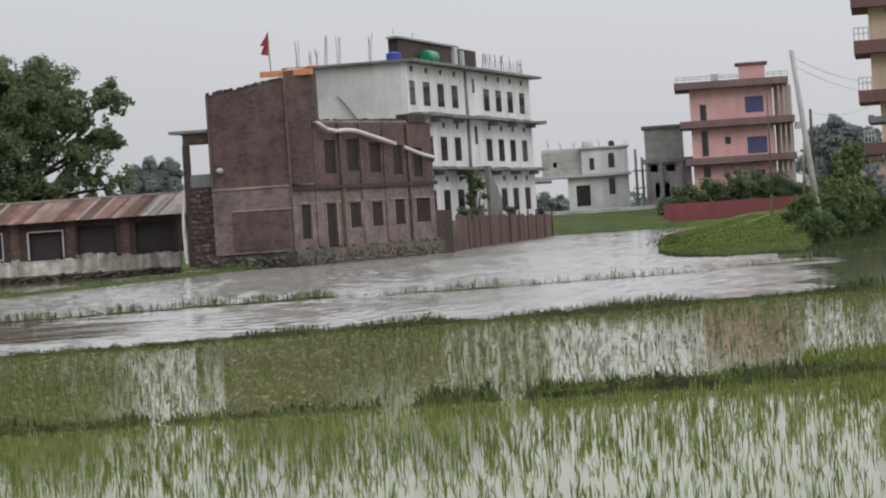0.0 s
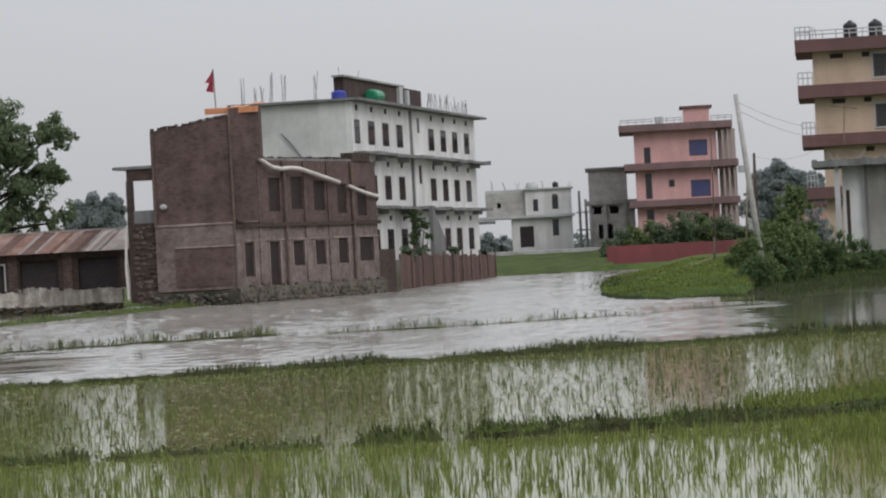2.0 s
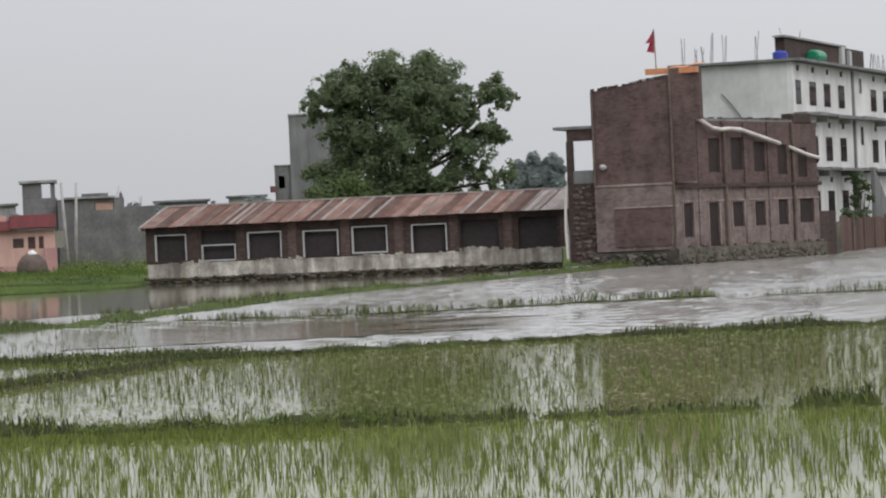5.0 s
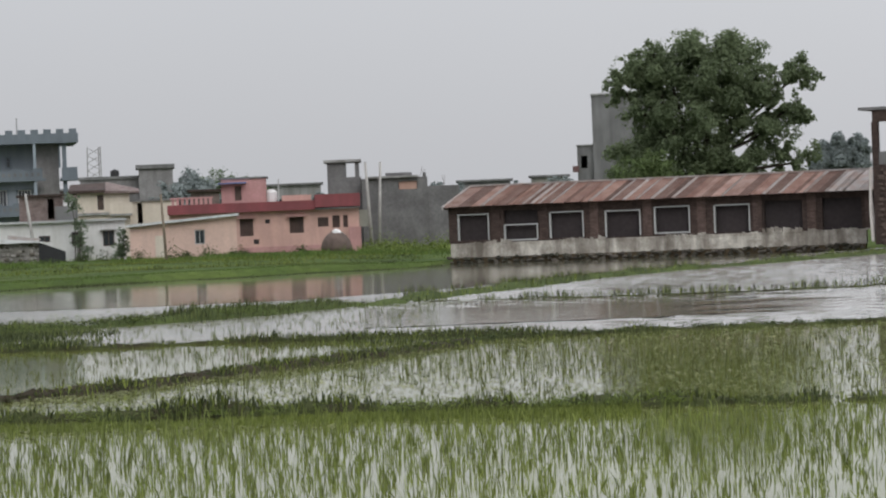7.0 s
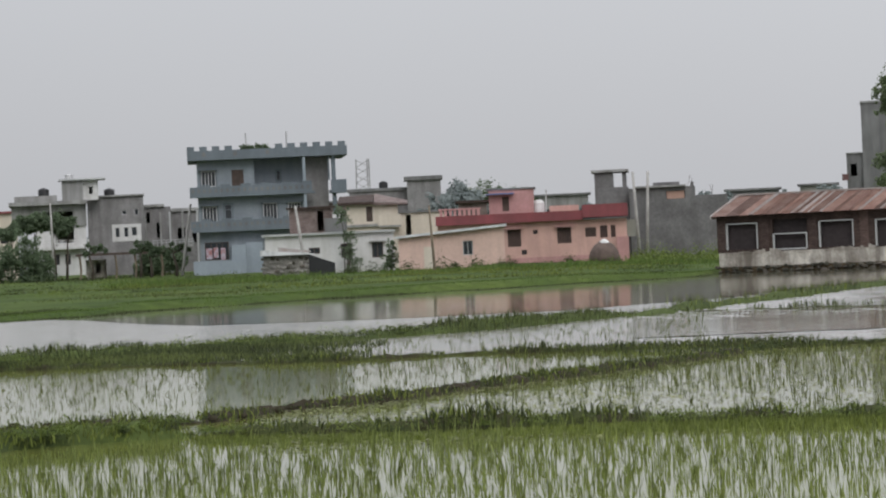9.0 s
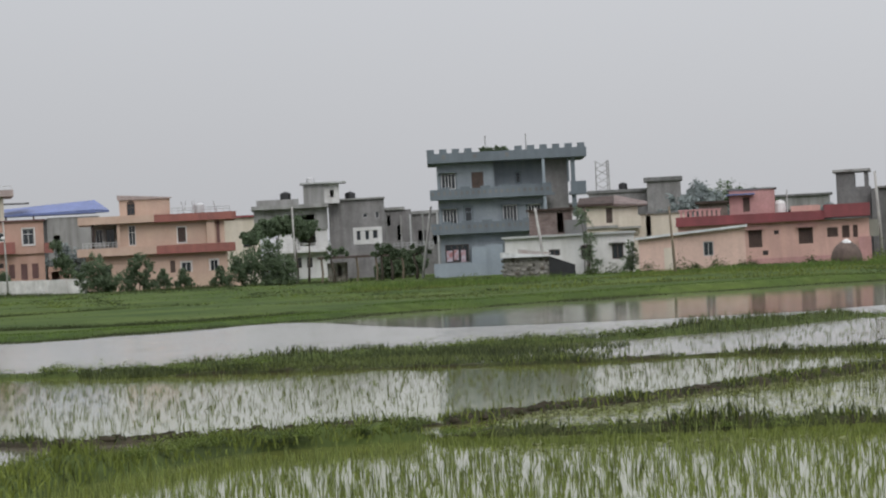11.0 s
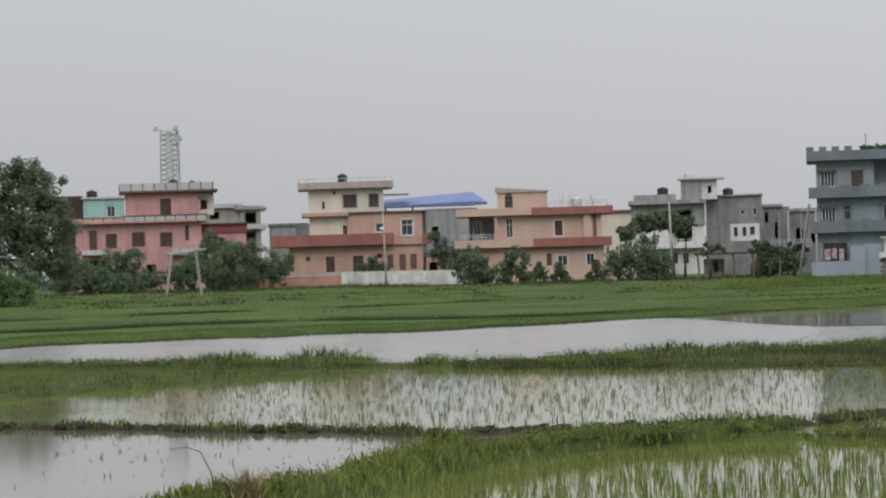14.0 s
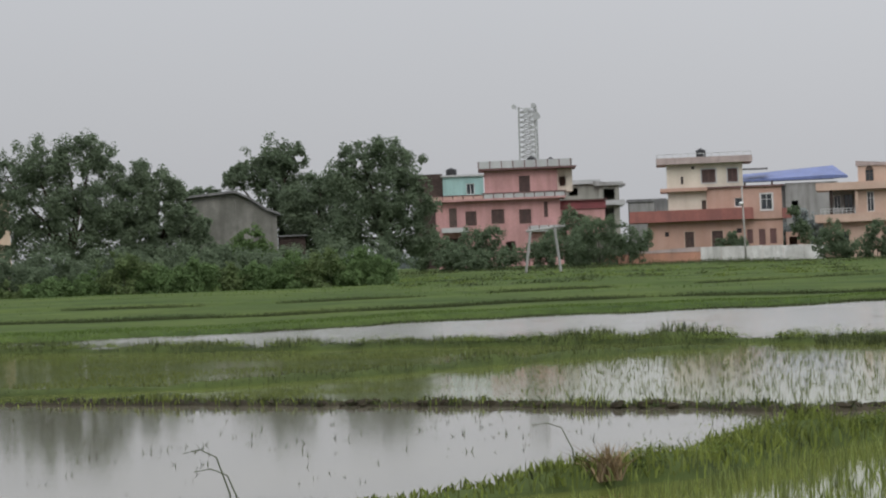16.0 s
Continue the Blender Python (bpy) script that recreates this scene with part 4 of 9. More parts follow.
rice_field("few rice seedlings in open flood water", [(-60, 24), *DIKE_LEFT], [(-60, 45), *DIKE_MUD], -47, -29, 0.48, 3, 0.115, "dark_blade", thin=0.45, seed=8, lean=0.4)


def strewn(label, near, far, h0, h1, count, tall, material, width=0.012, seed=5, feather=0.0):
    """Grass strewn over a stretch of land."""
    rng = np.random.default_rng(seed)
    h = rng.uniform(h0, h1, count)
    a = shore_at(h) + near if isinstance(near, (int, float)) else on_line(near, h)
    b = shore_at(h) + far if isinstance(far, (int, float)) else on_line(far, h)
    r = a + (b - a) * rng.random(count) ** 0.9
    x, y = r * np.sin(np.radians(h)), r * np.cos(np.radians(h))
    if feather:                                 # thin out towards both ends, in tongues
        edge = np.minimum(h - h0, h1 - h) / feather
        wav = np.array([noise.noise(Vector((p * 0.35, q * 0.35, seed + 4.0))) for p, q in zip(x, y)])
        ok = rng.random(count) < edge * 1.3 + wav * 1.2
        x, y, count = x[ok], y[ok], int(ok.sum())
    z = np.maximum(land(x, y), -0.06)
    clump = np.array([noise.noise(Vector((p * 0.25, q * 0.25, seed))) for p, q in zip(x, y)])
    hs = tall * rng.uniform(0.4, 1.2, count) * (1 + 0.7 * clump)
    blades("meadow_grass", np.stack([x, y, z], 1), hs, width, 0.4, M[material], label, "grass")


strewn("green grass covering a marshy field", DIKE_MARSH, [(h, d) for h, d in DIKE_POND], -49, -32, 60000, 0.075, "marsh", seed=5)
strewn("green grass in a wedge between two dikes", DIKE_THIN, DIKE_POND, -30, -19.4, 9000, 0.17, "marsh", seed=6, feather=2.2)
strewn("dark weeds in a wedge between two dikes", DIKE_THIN, DIKE_POND, -30, -19.4, 9000, 0.17, "dark_blade", seed=26, feather=2.2)
strewn("weeds in shallow water by a dike", DIKE_MUD, DIKE_MARSH, -50, -34.5, 60000, 0.065, "marsh", seed=7, feather=3.0)
strewn("short meadow grass by the pond", -0.8, 5, -48, -12.8, 26000, 0.07, "turf", 0.009, seed=8)
strewn("dark grass edge along the pond", -2.0, -0.6, -48, -12.8, 24000, 0.13, "dark_blade", 0.010, seed=18)
strewn("dark grass edge along a bank", -2.0, -0.5, 4.15, 12, 7000, 0.2, "dark_blade", 0.010, seed=19)
strewn("green grass on a bank in the flood", -0.8, 34, 4.15, 11.5, 32000, 0.09, "blade", 0.010, seed=10)
g = Geo()
way = [(4.75, 121), (5.1, 123), (5.5, 124), (5.9, 126), (6.3, 130), (6.7, 136), (7.0, 143)]
for h, d in way:
    for off in (0.0, 1.5):
        p = polar(h, d + off)
        g.v.append((p.x, p.y, float(land(p.x, p.y)) + 0.05))
for i in range(len(way) - 1):
    g.f.append((2 * i, 2 * i + 1, 2 * i + 3, 2 * i + 2))
solid_thing("footpath", g, M["path"], Matrix(), "trodden pale footpath along a grassy bank", "path", "", "structure")
strewn("dark weeds below the shrubs of a bank", -1.0, 16, 7.0, 12.5, 14000, 0.24, "dark_blade", 0.012, seed=27)

# low terrace banks across the meadow; dark-coloured blades paint each step's shadow line
for i, line in enumerate(TERRACES):
    rng = np.random.default_rng(40 + i)
    h = rng.uniform(-49, (-25, -28)[i], 60000)
    fade = np.array([noise.noise(Vector((v * 0.5, i * 7.0, 0))) for v in h]) * 1.6 + (0.9, 0.35)[i]
    h = h[rng.random(len(h)) < fade]
    r = on_line(line, h) + 0.5 * np.sin(h * 1.9 + i) + np.abs(rng.normal(0, 0.55, len(h))) - 0.4
    x, y = r * np.sin(np.radians(h)), r * np.cos(np.radians(h))
    blades("meadow_grass", np.stack([x, y, land(x, y) - 0.01], 1), rng.uniform(0.02, 0.1, len(h)), 0.008, 0.5, M["dark_blade"], "dark grass drawing the shadow line of a terrace edge", "grass")
water_sheet("water_lee", [(-26.5, 113), (-25.4, 107), (-24.2, 95), (-23, 88.5), (-21, 86.5), (-19, 86), (-16, 86.5), (-13, 94), (-11, 104), (-9, 114), (-7, 124), (-5, 136)],
            [(h, d + 6) for h, d in SHORE[7:15]], -26.5, -5, M["lee"], "sheltered water reflecting the houses", 0.008)

# embankment with a pale road at the far end of the flood
g = Geo()
hs = np.arange(2.0, 4.5, 0.1)
prof = [(213, -0.2), (216, 0.3), (224, 0.75), (233, 1.35), (236, 1.55), (240, 1.6), (262, 1.5)]
for h in hs:
    for d, z in prof:
        g.v.append(tuple(polar(h, d + 0.5 * math.sin(h * 9), z + 0.05 * math.sin(h * 13 + d))))
k = len(prof)
for i in range(len(hs) - 1):
    for j in range(k - 1):
        g.f.append((i * k + j, i * k + j + 1, (i + 1) * k + j + 1, (i + 1) * k + j))
solid_thing("road_embankment", g, M["verge"], Matrix(), "grassy embankment at the far end of the flood", "embankment", "", "structure", True)
g = Geo()
for h in hs:
    g.v += [tuple(polar(h, 234.2, 1.42)), tuple(polar(h, 234.3, 1.68)), tuple(polar(h, 239, 1.72))]
for i in range(len(hs) - 1):
    g.f += [(3 * i, 3 * i + 1, 3 * i + 4, 3 * i + 3), (3 * i + 1, 3 * i + 2, 3 * i + 5, 3 * i + 4)]
solid_thing("road", g, M["cement"], Matrix(), "narrow pale road on an embankment", "road", "", "structure")

strewn("bright grass verge along a near dike", [(h, d - 1.5) for h, d in DIKE_NEAR], DIKE_NEAR, -23.2, -9.5, 22000, 0.12, "blade", 0.006, seed=12)

rng = random.Random(9)
d0 = 58.6
while d0 < 92:                                  # the calm lee of the bank begins in ragged tongues
    d1 = d0 + rng.uniform(1.6, 4.0)
    h0 = rng.uniform(6.5, 7.5)
    water_sheet("water_bank_lee", [(h0, (d0 + d1) / 2), (h0 + 0.6, d0), (8.4, d0 + 0.6), (14, d0 + 3)], [(h0, (d0 + d1) / 2 + 0.02), (h0 + 0.6, d1), (8.4, d1 + 0.6), (14, d1 + 3)],
                h0, 13, M["lee"], "calm water below a grassy bank reflecting bushes", 0.014 + (d0 % 1) * 0.004, 0.2)
    d0 = d1 - 0.02
water_sheet("water_bank_foot", [(6.4, 92), (14, 95)], [(h, d + 4) for h, d in SHORE[22:29]], 6.4, 13, M["lee"], "calm water at the foot of a grassy bank", 0.02)
strewn("dark weeds standing in shallow water below a bank", -26, -1, 7.2, 12.6, 15000, 0.2, "dark_blade", 0.012, seed=29, feather=0.8)
strewn("tall bright grass spreading behind a dike", DIKE_NEAR, [(h, d + 5) for h, d in DIKE_NEAR], 6.6, 13, 7000, 0.2, "blade", 0.006, seed=13, feather=2.5)
strewn("bright weeds in the water before a dike", [(h, d - 4.5) for h, d in DIKE_NEAR], DIKE_NEAR, 7.0, 13, 6000, 0.12, "blade", 0.006, seed=14, feather=3.0)


def patches(label, heading0, heading1, dist0, dist1, count, tall, material, seed, cut=0.05, size=0.12):
    """Weeds in scattered patches over a stretch of land."""
    rng = np.random.default_rng(seed)
    h, r = rng.uniform(heading0, heading1, count), rng.uniform(dist0, dist1, count)
    x, y = r * np.sin(np.radians(h)), r * np.cos(np.radians(h))
    n = np.array([noise.noise(Vector((p * size, q * size, seed))) + 0.6 * noise.noise(Vector((p * size * 3.5, q * size * 3.5, seed))) for p, q in zip(x, y)])
    ok = (n > cut) & (rng.random(count) < np.clip(np.minimum(h - heading0, heading1 - h) / 1.5, 0, 1)) & (rng.random(count) < np.clip((r - dist0) / (0.5 * (dist1 - dist0)), 0, 1))
    x, y, n = x[ok], y[ok], n[ok]
    hs = tall * rng.uniform(0.4, 1.1, len(x)) * (0.5 + 1.4 * (n - cut))
    blades("weed_patch", np.stack([x, y, land(x, y) - 0.02], 1), hs, 0.014, 0.4, M[material], label, "weeds")


patches("rough weeds before the houses", -38.5, -22.6, 240, 284, 26000, 0.36, "dark_blade", 51)
patches("rough weeds before the low houses", -25.2, -12.4, 165, 200, 26000, 0.42, "turf", 52)
patches("tufts of longer meadow grass", -48, -20, 118, 245, 42000, 0.12, "turf", 53, 0.1, 0.06)
patches("bright grass by the low houses", -25.2, -13.2, 150, 196, 26000, 0.25, "blade", 54, 0.1)
patches("yellowish tussocks on the meadow", -48, -21, 118, 238, 26000, 0.12, "turf", 61, 0.14, 0.07)
patches("yellowish tussocks on the near meadow", -27, -13.2, 112, 190, 36000, 0.13, "marsh", 63, 0.1, 0.1)
patches("dark weeds on a bank below a house", 7.4, 13, 124, 141, 16000, 0.35, "dark_blade", 55, -0.2, 0.3)
strewn("thick weeds at the end of a dike", [(-16, 51), (-12, 50.8), (-10, 51.8)], [(-16, 56), (-12, 55), (-10, 53.5)], -15.6, -10.4, 2600, 0.17, "dark_blade", 0.007, seed=21, feather=1.6)
strewn("thick weeds at the end of a dike", [(-16, 51), (-12, 50.8), (-10, 51.8)], [(-16, 56), (-12, 55), (-10, 53.5)], -15.6, -10.4, 1500, 0.14, "blade", 0.007, seed=22, feather=1.6)

# ---------------------------------------------------------------- houses


class House:
    """A building seen from its front: x along the front, y into the depth, z up. k scales sizes about eye height."""

    def __init__(self, name, label, category, heading, dist, yaw=0.0, k=1.0):
        p = polar(heading, dist)
        self.k = k
        self.ob = thing(name, pose(p.x, p.y, 0, 0, 0, -heading + yaw), label, category)
        self.name = name

    def u(self, x):
        return x * self.k

    def z(self, z):
        return 2 + (z - 2) * self.k

    def block(self, x0, x1, y0, y1, z0, z1, material, name="wall", label="", parent=None):
        return part(name, Geo().box(self.u(x0), self.u(x1), y0, y1, self.z(z0), self.z(z1)), M[material], parent or self.ob, label)

    def shell(self, x0, x1, z0, z1, depth, material, holes=(), y0=0.0, thick=0.24, side=None):
        """Four walls round a storey; openings go through the front."""
        a, b, lo, hi = self.u(x0), self.u(x1), self.z(z0), self.z(z1)
        hs = [(self.u(p), self.z(q), self.u(r), self.z(s)) for p, q, r, s in holes]
        part("wall", Geo().wall(a, b, lo, hi, y0, thick, hs), M[material], self.ob)
        y1 = y0 + depth
        m2 = M[side or material]
        part("wall", Geo().box(a, a + thick, y0 + thick, y1, lo, hi), m2, self.ob)
        part("wall", Geo().box(b - thick, b, y0 + thick, y1, lo, hi), m2, self.ob)
        part("wall", Geo().box(a + thick, b - thick, y1 - thick, y1, lo, hi), m2, self.ob)
        part("floor_slab", Geo().box(a + thick, b - thick, y0 + thick, y1 - thick, hi - 0.14, hi - 0.01), M["cement_dark"], self.ob)

    def slab(self, x0, x1, y0, y1, z0, z1, material, name="floor_slab", label=""):
        return self.block(x0, x1, y0, y1, z0, z1, material, name, label)

    def window(self, x0, z0, x1, z1, frame="wood", glass="glass", y0=0.0, bars=1, hood=None, grille=False, surround=None, cross=False):
        """A window in an opening: frame with mullions, its panes, at choice a hood, a painted surround and a grille."""
        a, b, lo, hi = self.u(x0), self.u(x1), self.z(z0), self.z(z1)
        t = min(0.07, (b - a) * 0.09)
        y = y0 + 0.09
        cells = bars + 1
        step = (b - a - 2 * t) / cells
        c = lo + (hi - lo) * 0.66
        rows = [(lo + t, c - t * 0.4), (c + t * 0.4, hi - t)] if cross else [(lo + t, hi - t)]
        panes = [(a + t + step * i + (t * 0.35 if i else 0), p, a + t + step * (i + 1) - (t * 0.35 if i < cells - 1 else 0), q)
                 for i in range(cells) for p, q in rows]
        g = Geo().wall(a, b, lo, hi, y, 0.08, panes)
        w = part("window", g, M[frame], self.ob)
        for i in range(cells):
            c0 = a + t + step * i + (t * 0.35 if i else 0)
            c1 = a + t + step * (i + 1) - (t * 0.35 if i < cells - 1 else 0)
            part("pane", Geo().box(c0, c1, y + 0.03, y + 0.045, lo + t, hi - t), M[glass], w)
        if grille:
            gr = Geo()
            n = max(3, int((b - a) / 0.16))
            for i in range(1, n):
                c = a + (b - a) * i / n
                gr.box(c - 0.012, c + 0.012, y0 + 0.03, y0 + 0.05, lo, hi)
            part("grille", gr, M["iron"], w)
        if surround:
            s = 0.11
            q = Geo().box(a - s, a, y0 - 0.04, y0 + 0.02, lo - s, hi + s).box(b, b + s, y0 - 0.04, y0 + 0.02, lo - s, hi + s)
            q.box(a, b, y0 - 0.04, y0 + 0.02, hi, hi + s).box(a - 0.04, b + 0.04, y0 - 0.07, y0 + 0.02, lo - s, lo)
            part("surround", q, M[surround], w)
        if hood:
            part("hood", Geo().box(a - 0.18, b + 0.18, y0 - 0.42, y0, hi + 0.02, hi + 0.09), M[hood], w)
        return w

    def door(self, x0, z0, x1, z1, material="wood", y0=0.0):
        a, b, lo, hi = self.u(x0), self.u(x1), self.z(z0), self.z(z1)
        w, h = (b - a) / 2, (hi - lo) / 3
        fields = [(a + w * i + w * 0.15, lo + h * j + h * 0.12, a + w * (i + 1) - w * 0.15, lo + h * (j + 1) - h * 0.12) for i in (0, 1) for j in (0, 1, 2)]
        leaf = part("door", Geo().wall(a, b, lo, hi, y0 + 0.08, 0.06, fields), M[material], self.ob)
        part("door_panel", Geo().box(a + 0.02, b - 0.02, y0 + 0.105, y0 + 0.12, lo + 0.02, hi - 0.02), M[material], leaf)
        return leaf

    def vent(self, x0, z0, x1, z1, y0=0.0):
        """A small vent with two slats; a solid dark box paints the shade of its hole."""
        a, b, lo, hi = self.u(x0), self.u(x1), self.z(z0), self.z(z1)
        g = Geo().box(a, b, y0 - 0.02, y0 + 0.03, lo, hi)
        g.box(a - 0.03, b + 0.03, y0 - 0.06, y0 + 0.02, hi, hi + 0.04)
        return part("vent", g, M["dark"], self.ob)

    def rail(self, x0, x1, y, z0, z1, material="white", posts=8, bars=2, name="railing"):
        a, b, lo, hi = self.u(x0), self.u(x1), self.z(z0), self.z(z1)
        g = Geo()
        for i in range(posts + 1):
            c = a + (b - a) * i / posts
            g.box(c - 0.03, c + 0.03, y - 0.03, y + 0.03, lo, hi)
        for j in range(bars):
            c = hi - (hi - lo) * 0.45 * j
            g.box(a, b, y - 0.022, y + 0.022, c - 0.03, c + 0.03)
        return part(name, g, M[material], self.ob)

    def parapet(self, x0, x1, y0, y1, z0, z1, material, thick=0.14):
        a, b, lo, hi = self.u(x0), self.u(x1), self.z(z0), self.z(z1)
        for q in ((a, b, y0, y0 + thick), (a, b, y1 - thick, y1), (a, a + thick, y0 + thick, y1 - thick), (b - thick, b, y0 + thick, y1 - thick)):
            part("parapet", Geo().box(*q, lo, hi), M[material], self.ob)

    def tank(self, x, y, z, r, h, material="black"):
        """A ribbed plastic water tank with a domed lid."""
        x, z = self.u(x), self.z(z)
        prof = [(r * 0.92, z)]
        for i in range(5):
            a = z + h * 0.78 * i / 5
            prof += [(r, a + 0.02), (r, a + h * 0.12), (r * 0.96, a + h * 0.135)]
        prof += [(r * 0.95, z + h * 0.8), (r * 0.6, z + h * 0.92), (r * 0.32, z + h * 0.94)]
        t = part("water_tank", Geo().lathe(x, y, prof), M[material], self.ob, "", True)
        part("lid", Geo().lathe(x, y, [(r * 0.34, z + h * 0.94), (r * 0.34, z + h), (r * 0.2, z + h * 1.03)], 12), M[material], t)
        return t

    def rebar(self, x, y, z, h, n=4, spread=0.16):
        """Starter bars left standing out of a column."""
        g = Geo()
        x, z = self.u(x), self.z(z)
        for i in range(n):
            a = 2 * math.pi * i / n + x
            p = Vector((x + math.cos(a) * spread * 0.6, y + math.sin(a) * spread * 0.6, z))
            tip = p + Vector((random.uniform(-0.25, 0.25), random.uniform(-0.2, 0.2), h * random.uniform(0.7, 1.1)))
            g.tube([p, (p + tip) / 2 + Vector((0.03, 0, 0)), tip], 0.02, 5)
        return part("rebar", g, M["bar"], self.ob)


def cut(*rects):
    return list(rects)




def rock(x, y, z, rx, ry, rz):
    """One rough stone: an uneven faceted lump."""
    g = Geo().lathe(0, 0, [(0.45, -0.9), (0.95, -0.45), (1.0, 0.2), (0.6, 0.85)], 7)
    turn = random.uniform(0, 6)
    out = []
    for vx, vy, vz in g.v:
        k = random.uniform(0.72, 1.18)
        a, b = vx * math.cos(turn) - vy * math.sin(turn), vx * math.sin(turn) + vy * math.cos(turn)
        out.append((x + a * rx * k, y + b * ry * k, z + vz * rz * random.uniform(0.75, 1.2)))
    g.v = out
    return g


# ---- three-storey white building with a long window front
W = House("white_building", "long three-storey white building with rows of dark windows", "building", -0.53, 177, 76.34 - 0.53)
L = 36.0
white_holes, white_wins = [], []
for zlo, zhi in ((8.75, 10.2), (5.4, 6.9), (2.05, 3.58)):
    for x in (0.75, 4.5, 8.2, 12.0, 21.1, 24.8, 28.5, 32.4):
        if x < 4 and zlo < 8:
            continue
        white_holes.append((x - 0.05, zlo, x + 1.65, zhi))
for zlo, zhi in ((9.85, 10.8), (6.5, 7.7)):
    white_holes.append((17.8, zlo, 18.5, zhi))
W.shell(0, L, 0.0, 11.25, 7.0, "white", white_holes, thick=0.2, side="plaster_light")
for h in white_holes:
    W.window(*h, frame="shutter", bars=2 if h[2] - h[0] > 1 else 0, cross=True, y0=-0.1)
for zlo in (10.75, 7.45, 4.1):
    for x in (1.5, 5.2, 8.9, 12.6, 21.8, 25.5, 29.2, 32.9):
        if x > 4 or zlo > 8:
            W.vent(x, zlo, x + 0.55, zlo + 0.28)
W.slab(-0.4, L + 1.0, -0.75, 7.4, 11.27, 11.42, "cement_dark", "roof_slab")
for zz in (8.05, 4.78):
    x = 0.0
    while x < L + 0.7:                          # patched ledge of uneven lengths
        wd = min(random.uniform(1.2, 3.4), L + 0.7 - x)
        dz = random.uniform(-0.05, 0.05)
        W.slab(x, x + wd, -0.9 - random.uniform(-0.04, 0.08), 0, zz + dz, zz + 0.14 + dz + random.uniform(0, 0.06), random.choice(("cement_dark", "mauve", "cement_dark")), "ledge")
        x += wd + 0.002
    for x in (0.4, 6, 12, 22, 28, 34):
        W.block(x, x + 0.2, -0.7, 0, zz - 0.3, zz, "cement", "bracket")
W.block(-0.02, 0.55, -0.14, -0.002, 0.0, 11.2, "white", "pilaster")
W.block(15.6, 16.0, -0.12, -0.002, 0.0, 11.2, "cement_dark", "drain_pipe")
W.block(14.9, 15.1, -0.12, -0.002, 0.0, 4.7, "iron", "drain_pipe")
part("rod", Geo().tube([(-0.16, 4.2, 9.55), (-0.1, 3.6, 8.85), (-0.12, 2.95, 7.95)], 0.045, 6), M["cement_dark"], W.ob, "loose rod hanging on the side wall")
# corner pillar stump and rooftop brick room
part("wall", Geo().box(2.5, 23.5, 0.9, 1.1, 11.42, 12.85), M["brick_dark"], W.ob, "dark brick rooftop room")
part("wall", Geo().box(2.5, 2.75, 1.1, 1.5, 11.42, 12.85), M["brick_dark"], W.ob)
part("wall", Geo().box(23.25, 23.5, 1.1, 1.5, 11.42, 12.85), M["brick_dark"], W.ob)
part("wall", Geo().box(2.75, 23.25, 1.3, 1.5, 11.42, 12.85), M["brick_dark"], W.ob)
part("roof_slab", Geo().box(2.2, 18.0, 0.75, 1.55, 12.85, 12.97), M["cement"], W.ob)
part("pillar", Geo().box(16.4, 17.3, 0.7, 0.9, 11.42, 12.85), M["plaster"], W.ob)
part("pillar", Geo().box(18.6, 19.2, 0.7, 0.9, 11.42, 12.7), M["plaster"], W.ob)
for x in (24.0, 26.4, 28.8, 31.2, 33.6, 35.6):
    W.rebar(x, 0.5, 11.42, 1.3, 5, 0.3)
for y in (6.6, 5.8, 5.4, 4.85, 4.05, 2.1):
    W.rebar(0.3, y, 11.42, random.uniform(1.0, 1.9), 3)
W.rebar(3.0, 1.2, 12.9, 0.6, 1)
W.rebar(7.5, 1.2, 12.9, 0.7, 1)
W.tank(1.3, 0.9, 11.42, 0.46, 0.58, "tank_blue")
part("water_tank", Geo().tube([(6.8, 0.3, 11.84), (6.9, 0.3, 11.84), (8.9, 0.3, 11.84), (9.0, 0.3, 11.84)], [0.3, 0.42, 0.42, 0.3], 14), M["tank_green"], W.ob, "green plastic tank lying on its side")
# broken stair wall with creeper by the ground floor
part("stair_wall", Geo().prism([(15.0, -1.4), (18.4, -1.4), (18.4, -1.15), (15.0, -1.15)], 0.3, [5.0, 2.9, 2.9, 5.0]), M["cement_dark"], W.ob, "broken dark stair wall")

# ---- old brick building in front of it
BR = House("brick_building", "old two-storey brick building with empty window openings", "building", -2.85, 142, 64.41 - 2.85)
BL = 15.75
upper = [(3.83, 4.5, 4.75, 5.95), (6.2, 4.6, 7.2, 6.0), (8.65, 4.5, 9.65, 5.8), (11.3, 4.35, 12.1, 5.65), (13.6, 4.2, 14.4, 5.5)]
lower = [(1.0, 1.3, 1.75, 2.92), (3.6, 0.8, 4.45, 2.92), (6.1, 1.7, 7.1, 2.92), (8.5, 1.7, 9.45, 2.9), (11.1, 1.7, 12.0, 2.97), (13.55, 1.75, 15.0, 2.97)]
upper = [(a - 0.12, b - 0.1, c + 0.15, d + 0.1) for a, b, c, d in upper]
lower = [(a - 0.1, b, min(c + 0.16, BL - 0.4), d) for a, b, c, d in lower]
part("wall", Geo().wall(0, BL, 3.72, 6.9, 0, 0.3, upper), M["brick"], BR.ob)
part("wall", Geo().wall(0, BL, 0.45, 3.72, 0, 0.3, lower), M["brick_pale"], BR.ob)
part("plinth", Geo().prism([(-0.1, -0.25), (BL + 0.3, -0.25), (BL + 0.3, 0.3), (-0.1, 0.3)], -0.3, [0.8, 0.7, 0.7, 0.8]), M["stone"], BR.ob, "rubble stone plinth at the waterline")
